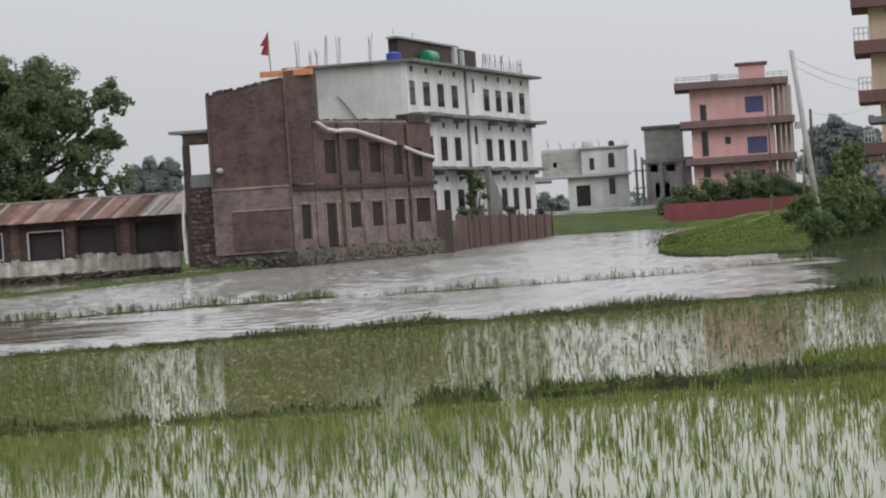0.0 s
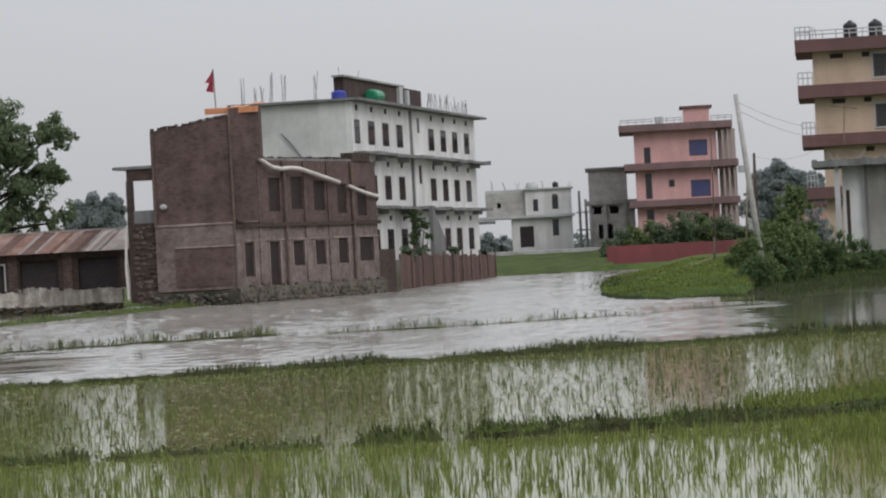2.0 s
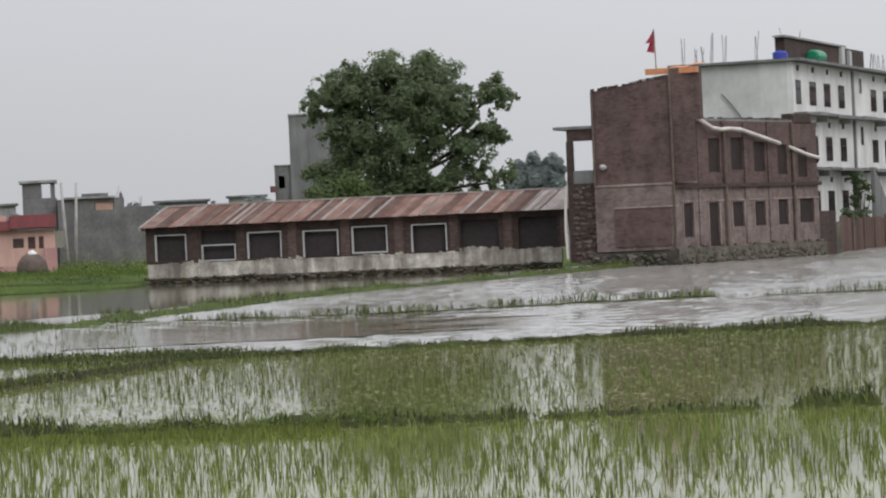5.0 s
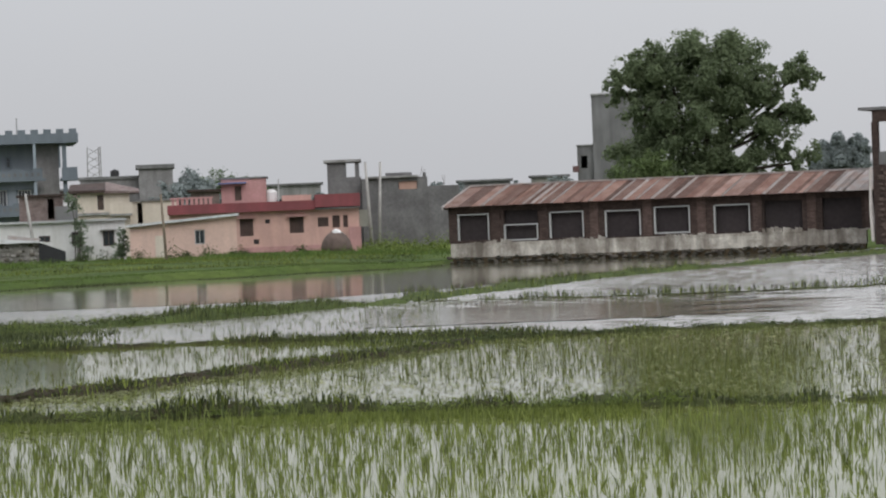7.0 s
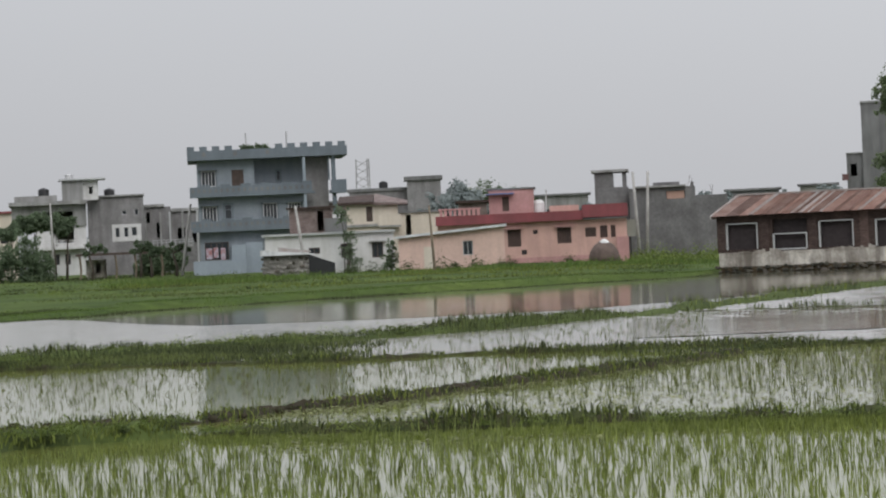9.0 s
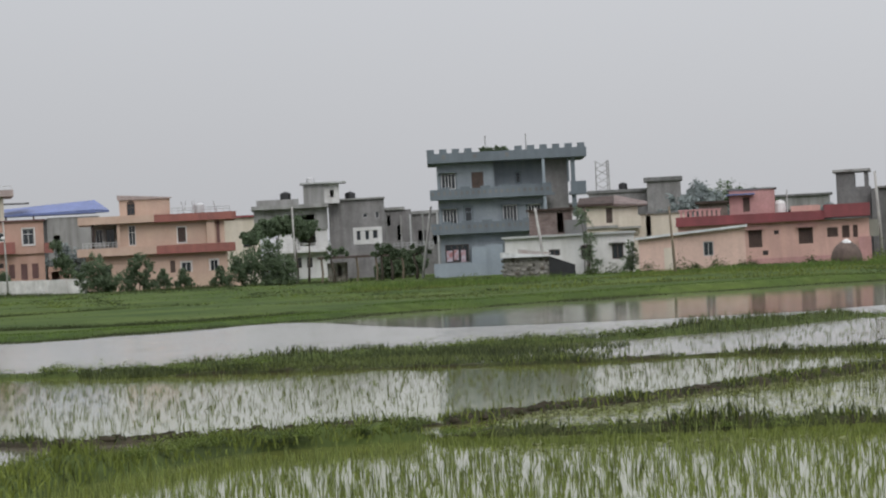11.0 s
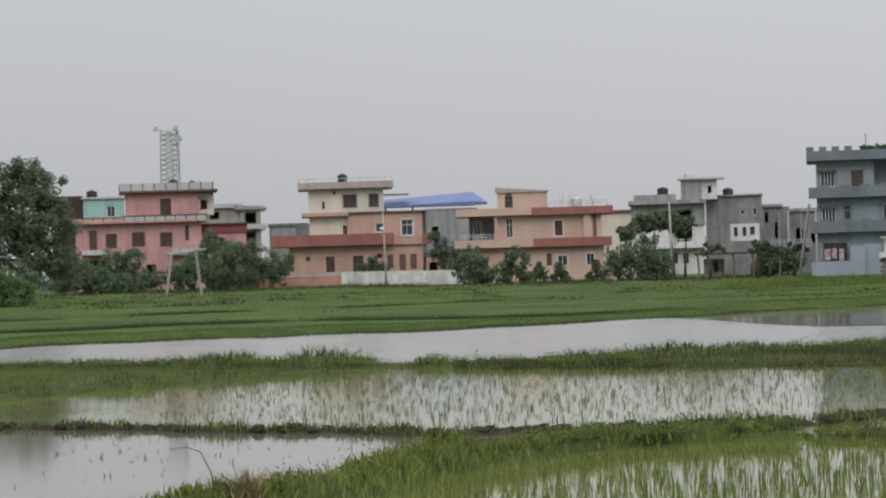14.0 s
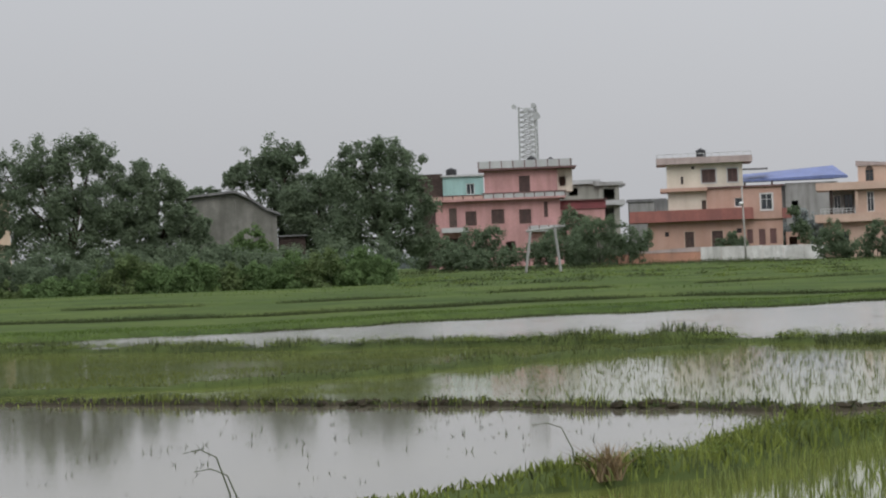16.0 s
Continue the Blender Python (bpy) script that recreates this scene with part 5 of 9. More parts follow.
for i in range(215):
    zz = (i % 5) * 0.2 - 0.08 + random.uniform(-0.08, 0.08)
    part("stone", rock((i // 5) * 0.37 + random.uniform(-0.2, 0.2), -0.25 - random.uniform(0, 0.04) + zz * 0.12, zz, random.uniform(0.12, 0.28), 0.08, random.uniform(0.07, 0.13)), M[random.choice(("stone", "rubble_brown"))], BR.ob)
part("annex_wall", Geo().box(BL + 0.02, BL + 3.4, 0.4, 0.8, -0.2, 1.7), M["stone"], BR.ob, "low dark stone wall beside the fence")
part("annex_wall", Geo().box(BL + 0.02, BL + 2.2, 0.1, 0.4, -0.2, 2.3), M["brick_dark"], BR.ob)
part("wall", Geo().box(BL - 0.3, BL, 0.3, 4.0, 0.0, 7.2), M["brick_dark"], BR.ob)
part("wall", Geo().box(0.3, BL - 0.3, 3.7, 4.0, 0.0, 6.9), M["brick"], BR.ob)
part("floor_slab", Geo().box(0.3, BL - 0.3, 0.3, 3.7, 3.6, 3.8), M["cement_dark"], BR.ob)
part("roof_slab", Geo().box(0.3, BL - 0.3, 0.3, 3.7, 6.6, 6.85), M["cement_dark"], BR.ob)
part("ledge", Geo().box(-0.1, BL + 0.1, -0.18, 0.0, 3.66, 3.84), M["brick_dark"], BR.ob)
part("lintel_band", Geo().box(0.6, BL, -0.05, 0.0, 2.99, 3.06), M["plaster_worn"], BR.ob)
part("wall_panel", Geo().box(0.15, 2.4, -0.05, -0.002, 3.9, 6.4), M["brick_pale"], BR.ob, "paler patched brickwork")
part("parapet", Geo().prism([(2.6, 0), (BL, 0), (BL, 0.28), (2.6, 0.28)], 6.9, [7.02, 7.0, 7.0, 7.02]), M["cement_dark"], BR.ob)
part("pillar", Geo().box(13.0, 15.1, -0.08, 0.6, 6.9, 7.35), M["brick_dark"], BR.ob, "broken stump of dark brickwork")
for x in (5.2, 12.75):
    part("drain_pipe", Geo().tube([(x, -0.1, 0.4), (x, -0.1, 6.7)], 0.09, 8), M["iron"], BR.ob)
for x, wdt in ((2.7, 0.5), (5.3, 0.4), (7.6, 0.45), (10.2, 0.45), (12.9, 0.35)):
    part("pillar", Geo().box(x - wdt / 2, x + wdt / 2, -0.07, 0, 0.9, 3.64), M["brick_pale"], BR.ob)
    part("pillar", Geo().box(x - wdt / 2, x + wdt / 2, -0.07, 0, 3.86, 6.88), M["brick"], BR.ob)
for x0, z0, x1, z1 in lower:
    for e0, e1 in ((x0 - 0.11, x0 - 0.002), (x1 + 0.002, x1 + 0.11)):
        part("surround", Geo().box(e0, e1, -0.03, 0.1, z0 - 0.1, z1 + 0.1), M["plaster_worn"], BR.ob)
# near-black panels paint the shade inside the empty window openings
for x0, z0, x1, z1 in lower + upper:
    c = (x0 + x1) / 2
    part("shutter", Geo().box(x0, c - 0.02, 0.07, 0.1, z0, z1), M["shutter"], BR.ob, "dark panel standing in for a shaded window opening")
    part("shutter", Geo().box(c + 0.02, x1, 0.09, 0.12, z0, z1), M["shutter"], BR.ob, "dark panel standing in for a shaded window opening")

BT = House("brick_tower", "tall end block of soot-stained old brickwork", "building", -4.36, 143, -11.3 - 4.36)
part("wall", Geo().prism([(0, 0), (3.9, 0), (3.9, 0.35), (0, 0.35)], 3.9, [8.45, 9.0, 9.0, 8.45]), M["brick"], BT.ob)
part("wall", Geo().box(0, 3.9, 0, 0.35, 0.75, 3.9), M["brick_pale"], BT.ob)
part("wall_panel", Geo().box(0.95, 3.7, -0.05, 0.0, 0.95, 2.78), M["brick"], BT.ob)
part("lintel_band", Geo().box(0.95, 4.1, -0.09, 0.0, 2.79, 2.87), M["plaster_worn"], BT.ob)
part("lintel_band", Geo().box(0.0, 3.9, -0.06, 0.0, 3.86, 3.96), M["plaster_worn"], BT.ob)
part("plinth", Geo().box(-0.2, 4.0, -0.25, 0.35, -0.4, 0.7), M["stone"], BT.ob)
for i in range(54):
    zz = (i % 4) * 0.2 - 0.1 + random.uniform(-0.08, 0.08)
    part("stone", rock((i // 4) * 0.31 - 0.25 + random.uniform(-0.15, 0.15), -0.25 - random.uniform(0, 0.12) + zz * 0.1, zz, random.uniform(0.1, 0.22), 0.12, random.uniform(0.08, 0.14)), M["stone"], BT.ob)
part("wall", Geo().prism([(0, 0.35), (0.35, 0.35), (0.35, 5.0), (0, 5.0)], 0.0, [8.4, 8.4, 8.2, 8.2]), M["brick"], BT.ob)
part("wall", Geo().prism([(3.9, 0.0), (5.25, 0.45), (5.25, 1.0), (3.9, 0.6)], 6.9, [9.35, 9.4, 9.4, 9.35]), M["brick"], BT.ob, "dark brick corner pier")
part("wall", Geo().prism([(3.9, 0.0), (5.0, 0.1), (5.0, 0.4), (3.9, 0.4)], 3.95, 6.9), M["brick"], BT.ob)
part("wall", Geo().box(0.35, 3.2, 4.7, 5.0, 0.0, 8.2), M["brick"], BT.ob)
roof = Geo().prism([(1.9, 0.1), (4.2, 0.1), (4.2, 2.4), (1.9, 2.4)], 8.5, [8.82, 9.16, 9.16, 8.82])
part("roof_slab", roof, M["cement"], BT.ob)
part("gutter_stone", Geo().lathe(0.5, -0.12, [(0.06, 4.68), (0.15, 4.74), (0.19, 4.84), (0.1, 4.95)], 7), M["plaster"], BT.ob)
# open porch at the side
part("roof_slab", Geo().box(-2.0, 0.0, 0.1, 2.6, 6.72, 6.86), M["cement_dark"], BT.ob, "thin porch roof slab")
part("beam", Geo().box(-1.35, 0.0, 0.2, 0.45, 6.15, 6.72), M["brick_dark"], BT.ob)
part("pillar", Geo().box(-1.4, -1.1, 0.2, 0.5, 0.3, 6.15), M["brick_dark"], BT.ob)
part("wall", Geo().box(-1.1, 0.0, 0.25, 0.45, 4.1, 4.72), M["cement_dark"], BT.ob)
part("wall", Geo().box(-1.1, 0.0, 0.2, 0.5, 0.3, 4.1), M["brick_dark"], BT.ob, "dark crumbling brick wall")
for i in range(64):
    part("stone", rock(-1.0 + (i % 4) * 0.3 + random.uniform(-0.1, 0.1), 0.19, 0.3 + (i // 4) * 0.235 + random.uniform(-0.08, 0.08), random.uniform(0.1, 0.2), 0.07, random.uniform(0.07, 0.12)), M["rubble_brown"], BT.ob)
part("drain_pipe", Geo().tube([(-1.5, 0.1, 0.5), (-1.55, 0.08, 2.0), (-1.48, 0.1, 4.0)], 0.07, 8), M["hose"], BT.ob)

for i in range(22):                            # crumbling top course
    x = i * 0.175
    if random.random() < 0.7:
        z = 8.45 + 0.55 * x / 3.9
        part("brick", Geo().box(x, x + random.uniform(0.1, 0.17), -0.02, random.uniform(0.15, 0.3), z - 0.05, z + random.uniform(0.03, 0.15)), M["brick_dark"], BT.ob)
for i in range(40):
    x = 2.7 + i * 0.32
    if random.random() < 0.6:
        part("brick", Geo().box(x, x + random.uniform(0.15, 0.3), 0.02, 0.25, 6.98, 7.03 + random.uniform(0.02, 0.12)), M["brick_dark"], BR.ob)
part("drain_pipe", Geo().tube([(0.06, -0.1, 3.9), (0.06, -0.1, 8.4)], 0.06, 6), M["iron"], BT.ob)
part("drain_pipe", Geo().tube([(3.95, -0.1, 0.6), (3.92, -0.1, 9.0)], 0.06, 6), M["iron"], BT.ob)

tp = thing("tarpaulin_sheet", BT.ob.matrix_world.copy(), "orange tarpaulin spread on a roof edge", "tarpaulin")
g = Geo()
for i in range(10):
    for j in range(3):
        g.v.append((2.7 + i * 0.29, 0.2 + j * 0.9, 9.22 + 0.03 * i + 0.10 * j + 0.05 * math.sin(i * 1.7 + j)))
for i in range(9):
    for j in range(2):
        g.f.append((i * 3 + j, (i + 1) * 3 + j, (i + 1) * 3 + j + 1, i * 3 + j + 1))
        g.f.append((i * 3 + j + 1, (i + 1) * 3 + j + 1, (i + 1) * 3 + j, i * 3 + j))
part("sheet", g, M["tarp"], tp)
part("hem", Geo().box(2.7, 5.3, 0.15, 0.25, 9.12, 9.4), M["tarp"], tp)

fl = thing("flag", BT.ob.matrix_world.copy(), "small red flag drooping from a thin roof pole", "flag")
part("pole", Geo().tube([(3.15, 0.6, 9.1), (3.1, 0.6, 11.3)], 0.03, 6), M["bamboo"], fl)
g = Geo()
edge = [(0.0, 0.0), (0.14, 0.2), (0.3, 0.42), (0.42, 0.6), (0.2, 0.62), (0.32, 0.82), (0.42, 1.0), (0.2, 1.06), (0.0, 1.1)]
for i, (u, d) in enumerate(edge):             # two stacked pennants
    g.v += [(3.08, 0.6, 11.28 - d), (3.08 - u * 0.95, 0.6 + 0.08 * math.sin(i * 1.4), 11.28 - d - 0.06 * u)]
for i in range(len(edge) - 1):
    g.f.append((2 * i, 2 * i + 1, 2 * i + 3, 2 * i + 2))
part("cloth", g, M["cloth_red"], fl)

# pale hose draped down the brick front
hs = thing("drain_hose", BR.ob.matrix_world.copy(), "thick pale hose draped along a brick wall", "hose")
hp = [(2.3, -0.25, 7.0), (3.6, -0.3, 6.55), (4.6, -0.3, 6.46), (5.4, -0.3, 6.52), (6.6, -0.3, 6.48), (8.3, -0.28, 6.22), (10.0, -0.28, 5.95), (11.0, -0.25, 5.8)]
part("pipe", Geo().tube(hp, 0.1, 10), M["hose"], hs, "", True)
part("pipe", Geo().tube([(12.2, -0.2, 5.62), (13.2, -0.25, 5.4), (14.4, -0.25, 5.2), (15.5, -0.2, 5.08), (15.7, -0.15, 5.1)], 0.09, 10), M["hose"], hs, "", True)
part("cable", Geo().tube([(15.7, -0.15, 5.05), (16.0, 0.4, 4.4), (16.4, 2.0, 3.2), (16.8, 3.0, 2.0)], 0.05, 6), M["black"], hs)

# ---- brown sheet fence along the water
fa, fb = polar(0.28, 166), polar(2.16, 212)
fdir = math.degrees(math.atan2(fb.y - fa.y, fb.x - fa.x))
FE = thing("sheet_fence", pose(fa.x, fa.y, 0, 0, 0, fdir), "long brown sheet-metal fence standing at the water", "fence")
flen = (fb - fa).length
for i in range(int(flen / 1.5)):
    x0, x1 = i * 1.5, i * 1.5 + 1.48
    g, n = Geo(), 10
    for j in range(n + 1):
        x = x0 + (x1 - x0) * j / n
        yy = 0.025 * (1 if j % 2 else -1)
        g.v += [(x, yy, -0.1), (x, yy, 1.95 - 0.012 * i + 0.06 * math.sin(i * 2.1))]
    for j in range(n):
        g.f.append((2 * j, 2 * j + 2, 2 * j + 3, 2 * j + 1))
    part("fence_sheet", g, M["panel"], FE)
for i in range(int(flen / 4.5) + 1):
    part("post", Geo().box(i * 4.5 - 0.08, i * 4.5 + 0.08, -0.13, -0.03, -0.3, 2.0), M["iron"], FE)

# ---- long low brick shed with a rusted sheet roof
SH = House("brick_shed", "long low brick shed with a rusted sheet roof", "shed", -9.0, 150, -15)
SH.ob.matrix_world = SH.ob.matrix_world @ Matrix.Diagonal((1.035, 1, 1, 1))
bays = [(-10.26, 1.2, -8.63, 2.55), (-7.86, 1.1, -6.1, 2.7), (-5.5, 1.15, -3.75, 2.5), (-2.66, 1.1, -0.86, 2.45), (-0.18, 1.17, 1.61, 2.55),
        (2.8, 1.11, 4.58, 2.52), (5.28, 1.07, 7.14, 2.6), (8.1, 1.04, 10.0, 2.62)]
SH.shell(-10.62, 10.72, 1.05, 2.95, 4.6, "brick_dark", bays)
part("wall", Geo().box(-10.66, 10.2, -0.06, 0.3, 0.32, 1.05), M["white_old"], SH.ob, "peeling whitewashed base wall")
part("plinth", Geo().box(-10.6, 10.15, -0.04, 0.28, -0.35, 0.33), M["soil"], SH.ob, "dark rubble base at the waterline")
for i in range(190):
    zz = (i % 3) * 0.17 - 0.08 + random.uniform(-0.06, 0.06)
    part("stone", rock(-10.6 + (i // 3) * 0.33 + random.uniform(-0.16, 0.16), -0.08 - random.uniform(0, 0.1) - zz * 0.05, zz, random.uniform(0.09, 0.2), 0.12, random.uniform(0.06, 0.12)), M["stone"], SH.ob)
# ragged upper edge of the whitewash
for i in range(105):
    x0 = -10.62 + i * 0.2
    if random.random() < 0.12:
        continue
    h = 1.05 + 0.11 * math.sin(x0 * 1.3) + 0.05 * math.sin(x0 * 3.7) + random.uniform(-0.03, 0.06) + (0.11 if 4.0 < x0 < 9.8 else 0.0)
    w = random.uniform(0.14, 0.205)
    part("plaster_lump", Geo().prism([(x0, -0.085), (x0 + w, -0.085), (x0 + w, 0.0), (x0, 0.0)], 1.0, [h, h - random.uniform(0, 0.08), h - 0.05, h]), M["white_old"], SH.ob)
for i, (x0, z0, x1, z1) in enumerate(bays):
    if i not in (0, 1, 2, 3, 4, 5):
        continue
    if i == 1:
        z1 = 1.95
    g = Geo().box(x0, x0 + 0.075, -0.04, 0.1, z0, z1 - 0.02 * (i % 3)).box(x1 - 0.06, x1, -0.04, 0.1, z0 + 0.05 * (i % 2), z1).box(x0 + 0.075, x1 - 0.06, -0.04, 0.1, z1 - 0.065, z1)
    if i in (1, 4):
        g.box(x0 + 0.075, x1 - 0.075, -0.04, 0.1, z0, z0 + 0.075)
    part("window_frame", g, M["plaster"], SH.ob, "white-painted window frame")
# each open bay gets a dark sheet that paints the interior's shade
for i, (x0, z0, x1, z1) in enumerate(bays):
    part("shutter", Geo().box(x0, x1, 0.27, 0.32, z0, z1), M["dark"], SH.ob, "dark sheet standing in for the shaded interior")
for x in (-10.5, -8.25, -5.8, -3.2, -0.5, 2.2, 4.95, 7.6, 10.4):
    part("pillar", Geo().box(x - 0.22, x + 0.22, -0.06, 0.0, 1.06, 2.93), M["brick_red" if x > -4 else "brick_dark"], SH.ob)
part("beam", Geo().box(-10.7, 10.75, -0.05, 0.08, 2.66, 2.94), M["brick_dark"], SH.ob)
# corrugated roof sheets, each its own piece
def roof_sheet(x0, x1, material, lift):
    g, n = Geo(), 10
    for j in range(n + 1):
        x = x0 + (x1 - x0) * j / n
        c = 0.022 * (1 if j % 2 else -1) + lift
        g.v += [(x, -0.55, 2.93 + c), (x + 0.62, 2.3, 4.0 + c), (x, 5.2, 2.93 + c)]
    for j in range(n):
        a = 3 * j
        g.f += [(a, a + 3, a + 4, a + 1), (a + 1, a + 4, a + 5, a + 2)]
    return part("roof_sheet", g, M[material], SH.ob)


x, i = -10.85, 0
while x < 10.8:
    wd = random.uniform(0.35, 0.8)
    zinc = x > 8.4 and random.random() < 0.8
    roof_sheet(x, min(x + wd + 0.05, 11.0), "sheet_zinc" if zinc else "sheet_faded" if random.random() < 0.33 else "sheet_rust", 0.012 * (i % 2))
    if random.random() < 0.75 and x < 9:
        roof_sheet(x + wd - 0.05, x + wd + random.uniform(0.05, 0.14), random.choice(("sheet_zinc", "sheet_faded")), 0.035)
    x += wd
    i += 1
part("ridge_cap", Geo().prism([(-10.25, 2.15), (11.4, 2.15), (11.4, 2.45), (-10.25, 2.45)], 3.98, 4.06), M["sheet_zinc"], SH.ob)
part("gable_board", Geo().prism([(-10.92, -0.52), (-10.82, -0.52), (-10.2, 2.3), (-10.3, 2.3)], 2.8, [2.98, 2.98, 4.06, 4.06]), M["sheet_zinc"], SH.ob)
part("drain_pipe", Geo().tube([(10.55, -0.15, 0.4), (10.6, -0.15, 1.5), (10.5, -0.15, 2.8)], 0.07, 8), M["hose"], SH.ob)

# ---- tan block of flats with maroon balconies
T = House("tan_apartment_block", "tall tan apartment block with maroon balcony slabs", "building", 8.55, 180)
for z0, z1 in ((10.75, 12.75), (7.75, 10.05), (4.6, 7.1), (0.2, 4.0)):
    hz = [(3.1, z0 + 0.35, 4.55, z0 + 1.72)] if z0 > 7 else []
    T.shell(-0.5 if z0 > 7 else -0.1, 9.5, z0, z1, 7.0, "tan", hz + ([(8.0, z0 + 0.35, 9.2, z0 + 1.72)] if z0 > 7 else []))
    for h in hz:
        T.window(*h, frame="wood", glass="glass", bars=1, grille=True, surround="plaster")
    if z0 > 7:
        T.window(8.0, z0 + 0.35, 9.2, z0 + 1.72, frame="wood")
        for x, w in ((0.55, 0.78), (2.45, 0.45), (5.5, 0.75)):
            T.vent(x, z1 - 0.42, x + w, z1 - 0.18)
for z0, z1, x0 in ((12.75, 13.5, -1.5), (10.0, 10.78, -1.45), (7.08, 7.8, -1.35), (3.95, 4.65, -1.2)):
    T.slab(x0, 9.8, -0.9, 7.2, z0, z1, "maroon", "balcony_slab", "maroon balcony slab")
    T.rail(x0 + 0.05, -0.55, -0.8, z1, z1 + 0.75, "galv", 3)
T.rail(-1.4, 9.7, -0.8, 13.5, 14.0, "galv", 14, 2)
T.vent(2.42, 6.68, 2.92, 6.9)
T.tank(1.85, 0.6, 13.5, 0.42, 1.05)
T.tank(3.35, 0.6, 13.5, 0.42, 1.05)
T.rebar(-0.3, 0.2, 13.5, 1.0, 2)
T.rebar(9.3, 0.2, 13.5, 1.2, 2)
part("drain_pipe", Geo().tube([(5.2, -0.1, 7.9), (4.9, -0.1, 12.6)], 0.05, 6), M["iron"], T.ob)
part("drain_pipe", Geo().tube([(5.9, -0.1, 7.9), (5.8, -0.1, 12.6)], 0.05, 6), M["iron"], T.ob)
part("aerial_post", Geo().tube([(1.1, -1.2, 7.2), (1.25, -1.2, 9.4)], 0.04, 6).tube([(0.4, -1.2, 9.45), (2.0, -1.2, 9.2)], 0.03, 6), M["bamboo"], T.ob)

# ---- unfinished grey house behind the shrubs
GH = House("grey_house", "unfinished grey cement house with a porch", "house", 9.3, 140, 0, 1.25)
GH.shell(-0.1, 6.5, 0.1, 4.4, 6.0, "plaster_grey", [(1.1, 2.0, 1.65, 3.5), (1.95, 1.35, 2.5, 3.5)])
GH.window(1.1, 2.0, 1.65, 3.5, frame="plaster", bars=0)
GH.door(1.95, 1.35, 2.5, 3.5)
GH.slab(-2.0, 6.8, -0.7, 6.2, 4.4, 4.62, "cement_dark", "roof_slab")
GH.shell(-0.92, -0.11, 0.1, 4.4, 3.0, "white", [(-0.8, 1.3, -0.66, 3.5)], 0.3)
GH.door(-0.8, 1.3, -0.66, 3.5, "wood", 0.3)
GH.block(-1.2, -1.0, -0.4, -0.2, 0.1, 4.4, "plaster", "pillar")
# no pipe here: a thin dark strip draws the seam between the two walls
GH.block(-0.1, 0.02, -0.05, -0.002, 0.1, 4.4, "cement_dark", "drain_pipe")
for i in range(46):                             # broken concrete along the edge of the roof
    x = -1.95 + i * 0.14 + random.uniform(-0.05, 0.05)
    GH.block(x, x + random.uniform(0.08, 0.22), -0.71 - random.uniform(0, 0.03), -0.55, 4.42 - random.uniform(0, 0.05), 4.625 + random.uniform(-0.03, 0.06), random.choice(("cement_dark", "cement_dark", "mauve")), "broken_edge")
GH.slab(1.2, 5.0, -1.5, 0.0, 3.75, 4.15, "plaster", "porch_roof")
GH.block(1.75, 1.9, -1.35, -1.15, 0.1, 3.75, "white", "pillar")
GH.block(2.3, 2.45, -1.35, -1.15, 0.1, 3.75, "white", "pillar")
for x in (-1.2, -0.2, 1.3, 2.2, 3.0):
    GH.rebar(x, 0.3, 4.62, random.uniform(0.4, 1.0), 3)
for x in (0.8, 1.8, 2.6):
    GH.block(x, x + 0.25, 0.0, 0.3, 4.62, 4.95, "cement_dark", "pillar")

# ---- tall pink house with a red yard wall
PK = House("pink_tall_house", "four-storey pink house with maroon slabs", "house", 4.95, 232, 0, 1.134)
pk_w = [[(0.5, 7.25, 0.95, 8.4), (3.6, 7.65, 4.85, 8.75)], [(0.5, 4.85, 0.95, 6.6), (3.6, 4.85, 4.95, 6.0), (2.1, 5.6, 2.5, 6.1)], [(0.5, 3.4, 1.0, 4.1), (3.7, 2.6, 4.7, 3.7)]]
for (z0, z1), ws in zip(((7.2, 9.5), (4.6, 6.9), (0.5, 4.4)), pk_w):
    PK.shell(-0.15, 5.5, z0, z1, 8.0, "pink_fresh", ws)
    for w in ws:
        PK.window(*w, frame="wood", glass="glass_blue" if w[2] - w[0] > 1 else "glass", bars=2 if w[2] - w[0] > 1 else 0, grille=w[2] - w[0] > 1)
for z0, z1, x0, x1 in ((9.48, 9.95, -1.15, 6.6), (6.83, 7.3, -0.9, 6.9), (4.3, 4.75, -0.65, 6.9)):
    PK.slab(x0, x1, -0.9, 8.2, z0, z1, "slab_mauve", "balcony_slab")
for z0, z1 in ((7.3, 9.4), (4.75, 6.75), (0.8, 4.25)):
    for x in (5.85, 6.2, 6.55):
        PK.block(x, x + 0.13, -0.6, -0.3, z0, z1, "fascia", "pillar")
    PK.block(5.6, 6.8, 0.9, 1.1, z0, z1, "fascia", "wall")
PK.shell(3.35, 5.1, 9.95, 10.95, 3.0, "pink_fresh", [], 0.4)
PK.slab(3.1, 5.3, 0.2, 3.6, 10.95, 11.1, "maroon", "roof_slab")
PK.rail(-1.0, 3.2, -0.7, 9.95, 10.3, "galv", 8)
PK.rail(5.2, 6.6, -0.7, 9.95, 10.3, "galv", 3)
for x in (1.55, 1.85):
    part("chimney", Geo().tube([(x * 1.1, 0.5, 10.6), (x * 1.1, 0.5, 11.6)], 0.15, 8), M["plaster"], PK.ob)
PK.slab(6.9, 7.6, -0.6, 1.0, 6.35, 6.8, "plaster", "balcony_slab")
RW = House("red_yard_wall", "low red painted yard wall at the water's edge", "wall", 4.95, 222, 0, 1.08)
